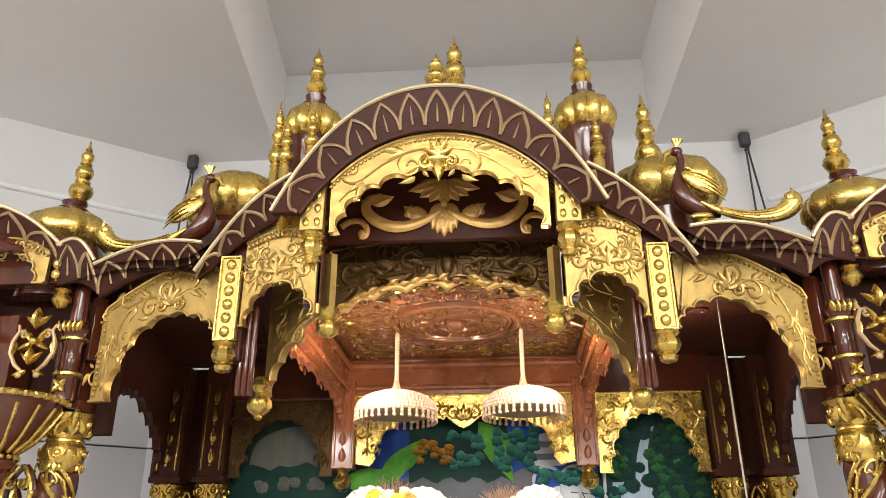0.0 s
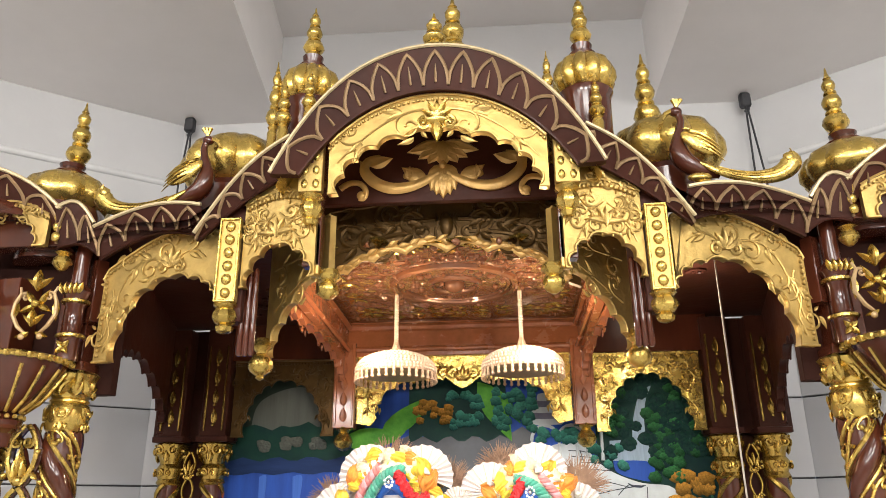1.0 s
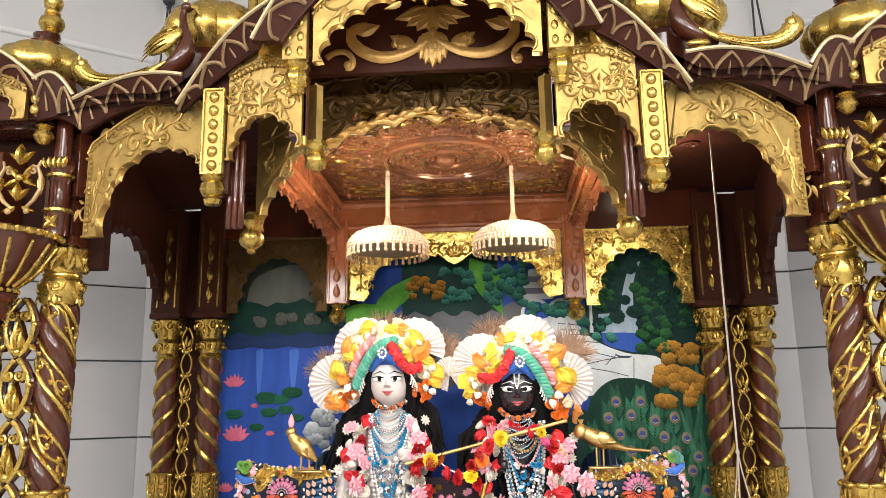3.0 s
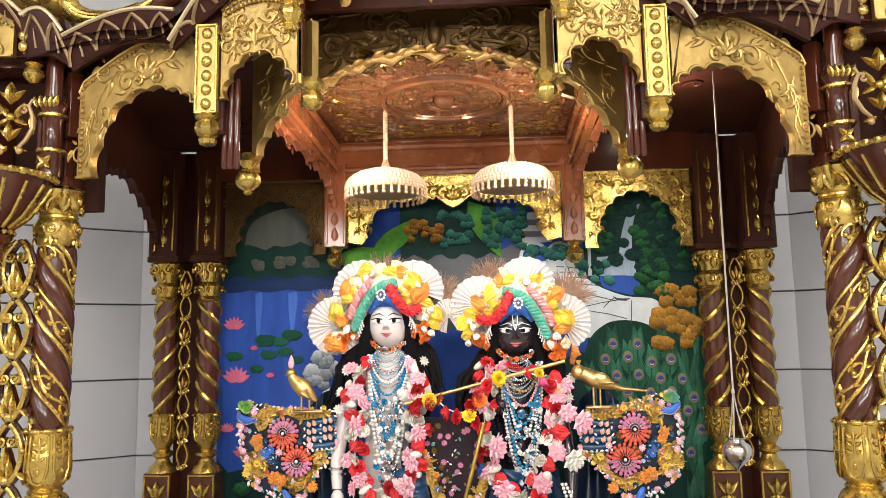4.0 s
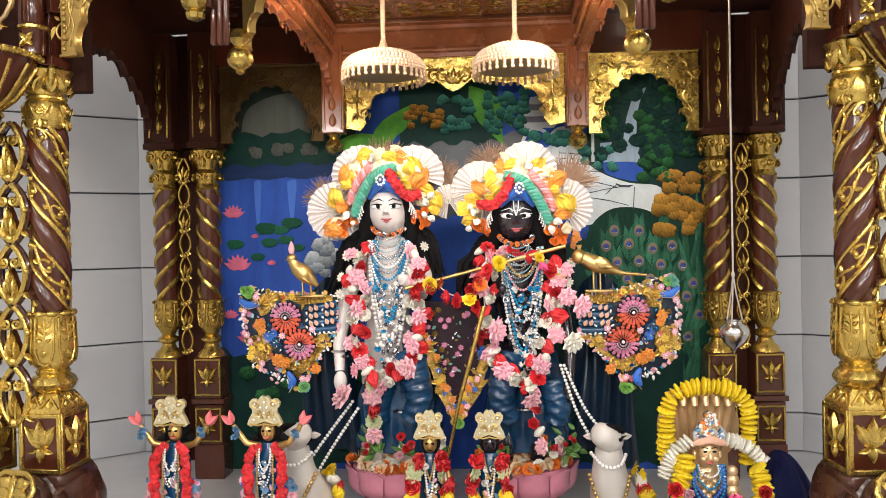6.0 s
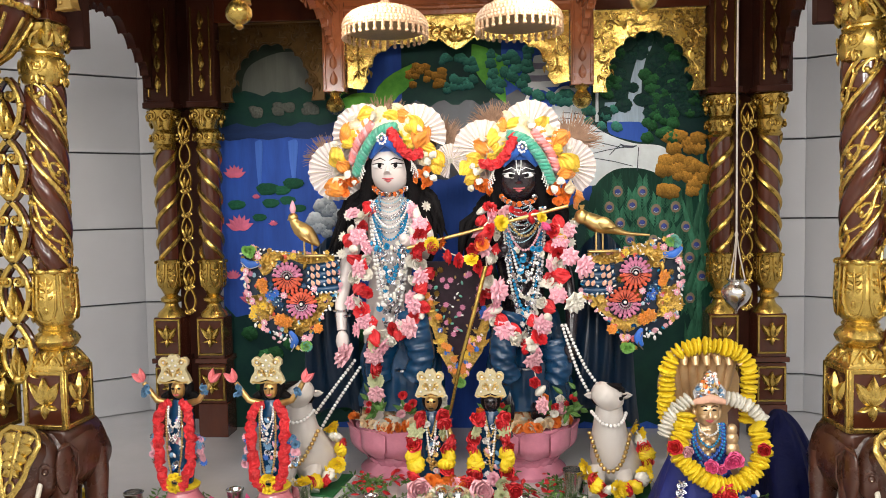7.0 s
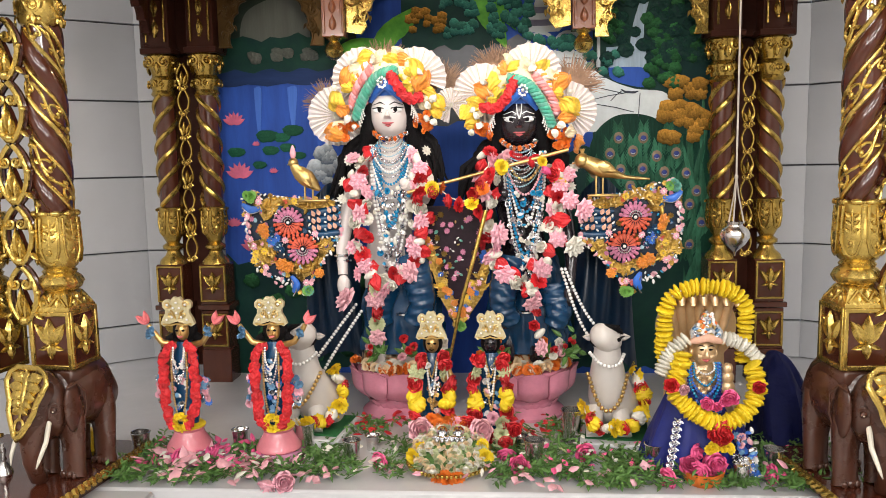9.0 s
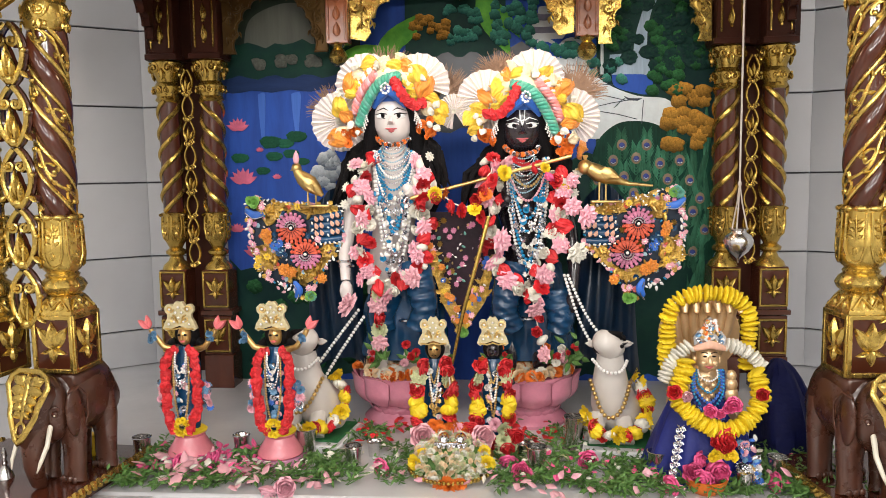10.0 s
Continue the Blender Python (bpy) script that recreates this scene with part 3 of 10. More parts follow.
# small pointed arches between cap boxes and outer posts
for s in (-1, 1):
    M = plane_frame(*((-0.455, 1.655, -0.275, 1.612) if s < 0 else (0.275, 1.612, 0.455, 1.655)))
    w = math.hypot(0.18, 0.043)
    zi, zo = 1.71, 1.585
    if s < 0:
        tp = lerp_path((0, zo), (w, zi), 8, 0.018)
        ar = foil(0.012, 1.385, w - 0.012, 1.395, w * 0.46, 1.478, 3, 0.010, shoulder=0.75)
    else:
        tp = lerp_path((0, zi), (w, zo), 8, 0.018)
        ar = foil(0.012, 1.395, w - 0.012, 1.385, w * 0.54, 1.478, 3, 0.010, shoulder=0.75)
    ar = [(0.0, ar[0][1])] + ar + [(w, ar[-1][1])]
    vs_ = []
    xm = w * (0.46 if s < 0 else 0.54)
    for q in (-1, 1):
        vs_.append(([(xm + q * (0.004 + 0.065 * i / 12), 1.505 + 0.03 * math.sin(i / 12 * 2) - 0.07 * (i / 12) ** 2) for i in range(13)], q))
    for u0, q in ((0.030, 1), (w - 0.030, -1)):
        vs_.append(([(u0 + q * 0.006 * math.sin(i), 1.50 + 0.07 * i / 12) for i in range(13)], q))
    for q in (-1, 1):
        vs_.append(([(xm + q * (0.006 + 0.07 * i / 12), 1.555 - 0.02 * math.sin(i / 12 * 3)) for i in range(13)], -q))
    pn = arch_panel(canopy, M, tp, ar, 0.018, GOLD_PANEL, None, vs_, bead=False, size=0.052)
    g = Geo()
    for q in (-1, 1):
        g.leaf(xm, 1.505, math.pi / 2 + q * 0.5, 0.04, 0.016, M, 0.009, -0.001)
        g.leaf(xm, 1.505, math.pi / 2 + q * 1.2, 0.05, 0.02, M, 0.009, -0.001, q * 0.3)
    g.leaf(xm, 1.495, math.pi / 2, 0.05, 0.02, M, 0.009, -0.001)
    bead_row(g, M, [(0.01 + (w - 0.02) * i / 12, 1.575 + 0.02 * math.sin(math.pi * i / 12)) for i in range(13)], 0.006, 0.011, -0.003)
    g.tube([(0.01 + (w - 0.02) * i / 12, -0.002, 1.588 + 0.022 * math.sin(math.pi * i / 12)) for i in range(13)], 0.003, 5, M)
    for k in range(4):
        u = 0.03 + 0.04 * k
        zz = (tp[0][1] + (tp[-1][1] - tp[0][1]) * u / w) - 0.05
        g.scroll(u, max(1.60, zz), 0.014, 0, (1 if k % 2 else -1) * 1.3, 0.004, M, -0.001)
        g.leaf(u, max(1.60, zz) + 0.01, 0.6 if k % 2 else 2.3, 0.04, 0.014, M, 0.008, -0.001)
    part("crest_relief", g, GOLD_PANEL, pn)

# outer posts: gold framed strip with studs, a drop, and a lacquered post behind
for s in (-1, 1):
    x = s * 0.485
    pst = part("hanging_post", Geo().box((s * 0.475, 1.685, 1.46), (0.05, 0.04, 0.30)), EAVE_SHADE, canopy)
    fr = part("stud_panel", Geo().box((x, 1.656, 1.452), (0.052, 0.014, 0.20)), GOLD_PANEL, pst)
    g = Geo()
    for q in (-1, 1):
        g.box((x + q * 0.0225, 1.647, 1.452), (0.006, 0.006, 0.20))
    for q in (-1, 1):
        g.box((x, 1.647, 1.452 + q * 0.0985), (0.05, 0.006, 0.006))
    part("frame", g, GOLD, fr)
    g = Geo()
    for k in range(6):
        g.ball((x, 1.648, 1.372 + 0.032 * k), (0.012, 0.008, 0.013), 10, 6)
    part("studs", g, GOLD, fr)
    Mx = Matrix.Translation((x, 1.665, 1.352))
    part("drop", Geo().lathe([(r, -z) for r, z in ((0.024, 0), (0.029, 0.006), (0.020, 0.014), (0.026, 0.022), (0.029, 0.034), (0.022, 0.046), (0.014, 0.050), (0.020, 0.056), (0.017, 0.066), (0.008, 0.070))], 18, Mx, 9, 0.08), GOLD, pst)
    for k in range(3):
        part("fluted_rod", Geo().lathe([(0.004, -0.105), (0.0075, -0.10), (0.0065, -0.03), (0.0080, 0.0), (0.0065, 0.03), (0.0075, 0.09), (0.004, 0.10)], 12, pose(s * (0.428 + 0.0135 * k), 1.688, 1.34)), BROWN, pst)

# side arches between posts and front pillars
for s in (-1, 1):
    pl = ((-0.835, 1.765, -0.525, 1.69) if s < 0 else (0.525, 1.69, 0.835, 1.765))
    M = plane_frame(*pl)
    w = math.hypot(0.31, 0.075)

    def fx(u):
        return u if s < 0 else w - u
    tp = [(fx(0), 1.45), (fx(0.012), 1.475)] + [(fx(0.012 + (w - 0.012) * i / 10), 1.475 + 0.085 * math.sin(0.5 * math.pi * min(1, i / 7.5)) - 0.022 * max(0, (i - 7) / 3) ** 2) for i in range(1, 11)]
    ar = foil(0.045, 1.245, w - 0.0, 1.365, w * 0.60, 1.437, 4, 0.010, shoulder=0.88)
    ar = [(0.0, 1.245)] + ar
    ar = [(fx(u), z) for u, z in ar]
    if s > 0:
        tp, ar = tp[::-1], ar[::-1]
    vs_ = []
    xm = w * 0.60
    vs_.append(([(fx(xm - (0.004 + 0.165 * i / 20)), 1.475 + 0.02 * math.sin(i / 20 * 3) - 0.03 * (i / 20) ** 2 - 0.14 * (i / 20) ** 5) for i in range(21)], -s))
    vs_.append(([(fx(xm + (0.004 + 0.09 * i / 12)), 1.475 + 0.025 * math.sin(i / 12 * 3)) for i in range(13)], s))
    vs_.append(([(fx(0.030 + 0.006 * math.sin(i)), 1.42 - 0.014 * i) for i in range(12)], s))
    pn = arch_panel(canopy, M, tp, ar, 0.02, GOLD_PANEL, None, vs_, size=0.072)
    g = Geo()
    for k in range(-2, 3):
        g.leaf(fx(xm), 1.462, math.pi / 2 + k * 0.5, 0.055 - 0.008 * abs(k), 0.02, M, 0.01, -0.001)
    for q in (-1, 1):
        g.scroll(fx(xm) + q * 0.022, 1.462, 0.016, math.pi / 2, -q * 1.2, 0.0045, M, -0.001)
    bead_row(g, M, [(fx(0.01), 1.26), (fx(0.01), 1.45)], 0.005, 0.013, -0.003)
    part("crest_relief", g, GOLD_PANEL, pn)

# inner diagonal panels, their round drops
for s in (-1, 1):
    pl = ((-0.455, 1.875, -0.255, 1.665) if s < 0 else (0.255, 1.665, 0.455, 1.875))
    M = plane_frame(*pl)
    w = math.hypot(0.2, 0.21)

    def fx(u):
        return u if s < 0 else w - u
    tp = [(fx(0), 1.56), (fx(w), 1.56)]
    ar = [(fx(u), z) for u, z in [(0, 1.27)] + foil(0.018, 1.27, w - 0.018, 1.385, w * 0.72, 1.42, 4, 0.012, shoulder=0.5) + [(w, 1.385)]]
    if s > 0:
        tp, ar = tp[::-1], ar[::-1]
    vs_ = [([(fx(0.04 + (w - 0.07) * i / 12), 1.38 + 0.08 * i / 12) for i in range(13)], s), ([(fx(0.03 + (w - 0.06) * i / 12), 1.49) for i in range(13)], -s)]
    arch_panel(canopy, M, tp, ar, 0.016, GOLD_PANEL, None, vs_, bead=False, size=0.075)
    Mx = Matrix.Translation((s * 0.458, 1.86, 1.295))
    d = part("round_drop", Geo().lathe([(r, -z) for r, z in ((0.016, -0.02), (0.024, -0.004), (0.027, 0.002), (0.015, 0.012), (0.013, 0.018), (0.022, 0.026), (0.029, 0.038), (0.030, 0.050), (0.025, 0.062), (0.014, 0.070), (0.009, 0.073), (0.011, 0.078), (0.004, 0.083))], 28, Mx, 14, 0.04), GOLD, canopy)

# cornice beams above the panels that hold them together
g = Geo()
for s in (-1, 1):
    g.box((s * 0.47, 1.78, 1.60), (0.06, 0.22, 0.08))
part("cornice_beam", g, BROWN, canopy)

# inner arch before the ceiling: dark carved board with a gold cusped edge
M = plane_frame(-0.34, 1.90, 0.34, 1.90)
w = 0.68
tp = [(0, 1.72), (w, 1.72)]
notch = [(0.0, 1.546), (0.108, 1.543), (0.192, 1.524), (0.262, 1.492), (0.31, 1.452)]
half = []
for (xa, za), (xb, zb) in zip(notch, notch[1:]):
    for i in range(9):
        q = i / 9
        half.append((xa + (xb - xa) * q, za + (zb - za) * q + 0.020 * math.sin(math.pi * q) ** 0.8 * (1.25 if xa == 0 else 0.9)))
half.append(notch[-1])
ar = [(0, 1.44)] + [(w / 2 - a, b) for a, b in half[::-1]] + [(w / 2 + a, b) for a, b in half[1:]] + [(w, 1.44)]
vs_ = []
for q in (-1, 1):
    vs_.append(([(w / 2 + q * (0.03 + 0.24 * i / 16), 1.635 - 0.05 * (i / 16) ** 2) for i in range(17)], q))
for q in (-1, 1):
    vs_.append(([(w / 2 + q * (0.06 + 0.24 * i / 16), 1.60 - 0.06 * (i / 16) ** 2) for i in range(17)], -q))
for q in (-1, 1):
    vs_.append(([(w / 2 + q * (0.05 + 0.26 * i / 16), 1.685 - 0.02 * (i / 16) ** 2) for i in range(17)], -q))
pn = arch_panel(canopy, M, tp, ar, 0.02, OLIVE, None, vs_, bead=False, size=0.09, thick=0.008, trim=False)
part("gold_cusped_edge", Geo().tube([(x, -0.006, z + 0.004) for x, z in ar[1:-1]], 0.0105, 8, M, flat=0.45), FRET, pn)
g = Geo()
g.ball((w / 2, -0.004, 1.62), (0.018, 0.012, 0.035), 10, 6, M)
for q in (-1, 1):
    g.tube([(w / 2 + q * (0.025 + 0.005 * math.sin(i)), -0.004, 1.58 + 0.012 * i) for i in range(7)], 0.004, 5, M)
    for k in range(3):
        g.leaf(w / 2 + q * (0.06 + 0.08 * k), 1.615 - 0.008 * k, math.pi / 2 - q * 1.2, 0.06, 0.026, M, 0.012, -0.002)
part("carved_relief", g, OLIVE, pn)
g = Geo()
ee = ar[2:-2:3]
for i, (x, z) in enumerate(ee):
    a = (0.25 if x < w / 2 else math.pi - 0.25) + (0.3 if i % 2 else -0.1)
    g.leaf(x, z + 0.008, a, 0.034, 0.020, M, 0.012, -0.008)
part("edge_leaf_relief", g, FRET, pn)
part("ledge", Geo().tube([((x - 0.34), 1.885 - 0.05 * (1 - ((x - 0.34) / 0.34) ** 2), 1.70) for x in [w * i / 20 for i in range(21)]], 0.012, 8), EAVE_SHADE, canopy)

# lacquered ceiling with its carved medallion
ceil_panel = part("canopy_ceiling", Geo().box((0, 2.333, 1.575), (0.86, 0.80, 0.02)), COPPER, canopy)
M = Matrix.Translation((0, 2.25, 1.564)) @ pose(0, 0, 0, -90)


def ring(r, t, rx=1.0):
    return Geo().tube([(rx * r * math.cos(2 * math.pi * k / 48), 0, r * math.sin(2 * math.pi * k / 48)) for k in range(48)], t, 8, M, closed=True)


for r, t in ((0.185, 0.013), (0.165, 0.006), (0.075, 0.010)):
    part("medallion_ring", ring(r, t), COPPER, ceil_panel)
g = Geo().ball((0, 0, 0), (0.034, 0.03, 0.034), 12, 6, M)
for k in range(12):
    a = 2 * math.pi * k / 12
    g.leaf(0.03 * math.cos(a), 0.03 * math.sin(a), a, 0.05, 0.026, M, 0.018, 0)
    g.leaf(0.085 * math.cos(a + 0.26), 0.085 * math.sin(a + 0.26), a + 0.26, 0.075, 0.036, M, 0.018, 0)
part("medallion_flower", g, COPPER, ceil_panel)
rs_ = random.Random(9)
g = Geo()
for k in range(20):
    a = 2 * math.pi * k / 20
    g.scroll(0.235 * math.cos(a), 0.235 * math.sin(a), 0.030, a, 1.3 * (1 if k % 2 else -1), 0.009, M, 0)
    g.leaf(0.205 * math.cos(a + 0.16), 0.205 * math.sin(a + 0.16), a + 0.9, 0.075, 0.034, M, 0.020, 0)
    g.leaf(0.275 * math.cos(a), 0.275 * math.sin(a), a - 0.7, 0.07, 0.032, M, 0.020, 0)
# random studs added only to give the lacquer sparkling highlights
for k in range(220):
    g.ball((rs_.uniform(-0.37, 0.37), 0, rs_.uniform(-0.38, 0.40)), (rs_.uniform(0.005, 0.013), rs_.uniform(0.006, 0.012), rs_.uniform(0.005, 0.013)), 8, 5, M)
part("ceiling_relief", g, COPPER, ceil_panel)
g = Geo()
for sx in (-1, 1):
    for k in range(9):
        g.scroll(sx * 0.33, -0.34 + 0.085 * k, 0.03, 0, 1.3 * (1 if k % 2 else -1), 0.008, M, 0)
        g.leaf(sx * 0.30, -0.34 + 0.085 * k, math.pi / 2 + sx * 0.8, 0.08, 0.036, M, 0.018, 0)
        g.leaf(sx * 0.36, -0.30 + 0.085 * k, math.pi / 2 - sx * 0.7, 0.06, 0.03, M, 0.018, 0)
for k in range(9):
    for zz in (0.28, 0.35, -0.32):
        g.scroll(-0.30 + 0.075 * k, zz, 0.03, k * 0.7, 1.3 * (1 if k % 2 else -1), 0.008, M, 0)
        g.leaf(-0.30 + 0.075 * k, zz - 0.02, 0.4 + k * 1.9, 0.085, 0.036, M, 0.018, 0)
        g.leaf(-0.27 + 0.075 * k, zz + 0.015, 2.6 + k * 1.3, 0.06, 0.03, M, 0.018, 0)
part("border_relief", g, GOLD_DEEP, ceil_panel)

# side and back beams of the ceiling box
for s in (-1, 1):
    bm_ = part("side_beam", Geo().add([(s * 0.40, 1.90, 1.45), (s * 0.42, 1.90, 1.45), (s * 0.42, 1.90, 1.57), (s * 0.40, 1.90, 1.57), (s * 0.41, 2.70, 1.44), (s * 0.43, 2.70, 1.44), (s * 0.43, 2.70, 1.57), (s * 0.41, 2.70, 1.57)],
               [(0, 1, 2, 3), (4, 7, 6, 5), (0, 4, 5, 1), (1, 5, 6, 2), (2, 6, 7, 3), (3, 7, 4, 0)]), REDWOOD, canopy)
    part("moulding", Geo().tube([(s * 0.395, 1.9, 1.545), (s * 0.405, 2.7, 1.545)], 0.012, 8).tube([(s * 0.393, 1.9, 1.47), (s * 0.403, 2.7, 1.46)], 0.008, 8), REDWOOD, bm_)
    # side valance of the inner bay
    pl = (-0.43, 2.68, -0.45, 1.90) if s < 0 else (0.45, 1.90, 0.43, 2.68)
    M = plane_frame(*pl)
    w = 0.78

    def fx(u):
        return u if s < 0 else w - u
    ar = [(fx(u), z) for u, z in [(0, 1.35)] + foil(0.02, 1.35, w - 0.02, 1.385, w * 0.55, 1.425, 6, 0.014, shoulder=0.95) + [(w, 1.385)]]
    tp = [(fx(0), 1.52), (fx(w), 1.52)]
    if s > 0:
        tp, ar = tp[::-1], ar[::-1]
    arch_panel(canopy, M, tp, ar, 0.016, REDWOOD, None, [([(fx(0.06 + 0.66 * i / 20), 1.48) for i in range(21)], 1)], bead=False, size=0.09, thick=0.005)
part("back_beam", Geo().box((0, 2.715, 1.51), (0.84, 0.05, 0.14)).tube([(-0.4, 2.685, 1.545), (0.4, 2.685, 1.545)], 0.014, 8).tube([(-0.4, 2.685, 1.465), (0.4, 2.685, 1.465)], 0.01, 8), REDWOOD, canopy)

# rear inner posts with round gold drops
for s in (-1, 1):
    pst = part("rear_post", Geo().box((s * 0.415, 2.70, 1.34), (0.075, 0.06, 0.30)), REDWOOD, canopy)
    g = Geo()
    for k in range(5):
        g.leaf(s * 0.415, 1.21 + 0.055 * k, math.pi / 2, 0.05, 0.026, Matrix.Translation((0, 2.668, 0)), 0.010)
    for e in (-1, 1):
        g.tube([(s * 0.415 + e * 0.029, 2.668, 1.20), (s * 0.415 + e * 0.029, 2.668, 1.48)], 0.004, 6)
    part("carved_strip", g, REDWOOD, pst)
    Mx = Matrix.Translation((s * 0.415, 2.69, 1.19))
    part("round_drop", Geo().lathe([(r, -z) for r, z in ((0.02, -0.005), (0.026, 0.004), (0.016, 0.014), (0.028, 0.03), (0.034, 0.045), (0.028, 0.062), (0.012, 0.074))], 16, Mx, 10, 0.06), GOLD, pst)

# rear gold panels
M = plane_frame(-0.375, 2.70, 0.375, 2.70)
w = 0.75
tp = [(0, 1.44), (w, 1.44)]
ar = [(0, 1.21), (0.05, 1.20)] + foil(0.07, 1.225, w * 0.43, 1.36, w * 0.27, 1.345, 3, 0.01)[:] + [(w * 0.47, 1.335), (w * 0.5, 1.325), (w * 0.53, 1.335)] + foil(w * 0.57, 1.36, w - 0.07, 1.225, w * 0.73, 1.345, 3, 0.01) + [(w - 0.05, 1.20), (w, 1.21)]
vs_ = []
for q in (-1, 1):
    vs_.append(([(w / 2 + q * (0.05 + 0.22 * i / 12), 1.40) for i in range(13)], q))
    vs_.append(([(w / 2 + q * 0.335, 1.39 - 0.155 * i / 12) for i in range(13)], q))
pn = arch_panel(canopy, M, tp, ar, 0.014, GOLD, None, vs_, size=0.06, thick=0.005, bead=False)
g = Geo()
for k in range(-2, 3):
    g.leaf(w / 2, 1.35, math.pi / 2 + k * 0.45, 0.06 - 0.008 * abs(k), 0.022, M, 0.012, -0.002)
for q in (-1, 1):
    g.scroll(w / 2 + q * 0.035, 1.375, 0.025, math.pi / 2, -q * 1.2, 0.005, M, -0.002)
part("crest_relief", g, GOLD, pn)
for s in (-1, 1):
    pl = (-0.82, 2.705, -0.455, 2.705) if s < 0 else (0.455, 2.705, 0.82, 2.705)
    M = plane_frame(*pl)
    w = 0.365
    tp = [(0, 1.435), (w, 1.435)]
    ar = [(0, 1.17)] + foil(0.045, 1.17, w - 0.045, 1.17, w / 2, 1.36, 5, 0.011, shoulder=0.92) + [(w, 1.17)]
    vs_ = []
    for q in (-1, 1):
        vs_.append(([(w / 2 + q * (0.012 + 0.13 * i / 12), 1.395 - 0.01 * math.sin(i)) for i in range(13)], q))
        vs_.append(([(w / 2 + q * (0.145 + 0.015 * math.sin(i * 0.8)), 1.37 - 0.17 * i / 12) for i in range(13)], -q))
    # left panel: aisle shade put into the colour, olive in place of gold
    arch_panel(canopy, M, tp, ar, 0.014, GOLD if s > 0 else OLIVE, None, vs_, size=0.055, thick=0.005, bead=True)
    part("rear_beam", Geo().box((s * 0.66, 2.715, 1.502), (0.40, 0.05, 0.13)), BROWN, canopy)

# side arches running back to the rear columns, aisle ceilings
# boards and ceilings below take a darker wood colour for the aisle's shade
for s in (-1, 1):
    pl = (-1.075, 2.70, -0.87, 1.87) if s < 0 else (0.87, 1.87, 1.075, 2.70)
    M = plane_frame(*pl)
    w = math.hypot(0.205, 0.83)

    def fx(u):
        return u if s < 0 else w - u
    ar = [(fx(u), z) for u, z in [(0, 1.18)] + foil(0.03, 1.18, w - 0.03, 1.235, w * 0.60, 1.345, 6, 0.020, shoulder=0.75) + [(w, 1.235)]]
    tp = [(fx(0), 1.60), (fx(w), 1.60)]
    if s > 0:
        tp, ar = tp[::-1], ar[::-1]
    arch_panel(canopy, M, tp, ar, 0.02, EAVE_SHADE, None, [([(fx(0.06 + (w - 0.12) * i / 20), 1.48) for i in range(21)], 1)], bead=False, size=0.1, thick=0.006)
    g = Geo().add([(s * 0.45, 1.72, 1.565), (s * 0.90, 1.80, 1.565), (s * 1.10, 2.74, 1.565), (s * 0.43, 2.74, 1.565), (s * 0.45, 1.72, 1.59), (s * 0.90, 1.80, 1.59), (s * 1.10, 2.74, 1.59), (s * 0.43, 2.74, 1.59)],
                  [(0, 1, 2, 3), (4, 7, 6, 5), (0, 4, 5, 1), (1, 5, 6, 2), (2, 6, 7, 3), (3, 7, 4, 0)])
    part("aisle_ceiling", g, EAVE_SHADE, canopy)
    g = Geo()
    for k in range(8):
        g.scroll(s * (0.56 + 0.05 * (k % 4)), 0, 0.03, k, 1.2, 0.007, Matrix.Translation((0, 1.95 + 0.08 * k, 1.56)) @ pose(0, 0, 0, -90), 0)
    part("ceiling_relief", g, EAVE_SHADE, canopy)
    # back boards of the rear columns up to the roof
    part("rear_board", Geo().box((s * 0.965, 2.755, 1.36), (0.30, 0.03, 0.40)), EAVE_SHADE, canopy)
    part("rear_wall_strip", Geo().box((s * 0.965, 2.775, 0.60), (0.10, 0.02, 1.12)), EAVE_SHADE, canopy)

# ---- domes, finials, peacocks ----
BULB = [(0.30, 0), (0.55, 0.02), (0.82, 0.10), (1.0, 0.34), (1.0, 0.52), (0.86, 0.78), (0.55, 0.97), (0.36, 1.04)]


def dome(x, y, z, r, h, fin_h, fin_r, label, neck=True):
    th = thing("onion_dome", label, "dome", "roof domes", (x, y, z))
    if neck:
        part("drum", Geo().lathe([(r * 0.78, -0.16), (r * 0.8, -0.02), (r * 0.9, 0.0), (r * 0.7, 0.012)], 24), BROWN, th)
    part("bulb", Geo().lathe([(r * a, h * b) for a, b in BULB], 48, None, 12, 0.10), GOLD, th)
    part("collar", Geo().lathe([(r * 0.42, h), (r * 0.46, h + 0.01), (r * 0.3, h + 0.02), (r * 0.36, h + 0.04), (r * 0.24, h + 0.045)], 20), BROWN, th)
    part("finial", Geo().lathe(vase_finial(fin_h, fin_r), 20, Matrix.Translation((0, 0, h + 0.045)), 10, 0.04), GOLD, th)
    return th


def finial(x, y, z, h, r, label="small gold stacked-ball finial on the canopy roof"):
    ob = solid("finial", Geo().lathe(vase_finial(h, r), 18, None, 10, 0.04).lathe([(r * 0.7, -0.17), (r * 0.7, -0.01), (r * 0.5, 0.002)], 14), GOLD, label, "finial", "roof finials", M=pose(x, y, z))
    return ob


dome(-0.378, 1.88, 1.980, 0.084, 0.120, 0.170, 0.031, "ribbed gold onion dome with a tall stacked finial")
dome(0.386, 1.88, 1.975, 0.084, 0.120, 0.170, 0.031, "ribbed gold onion dome with a tall stacked finial")
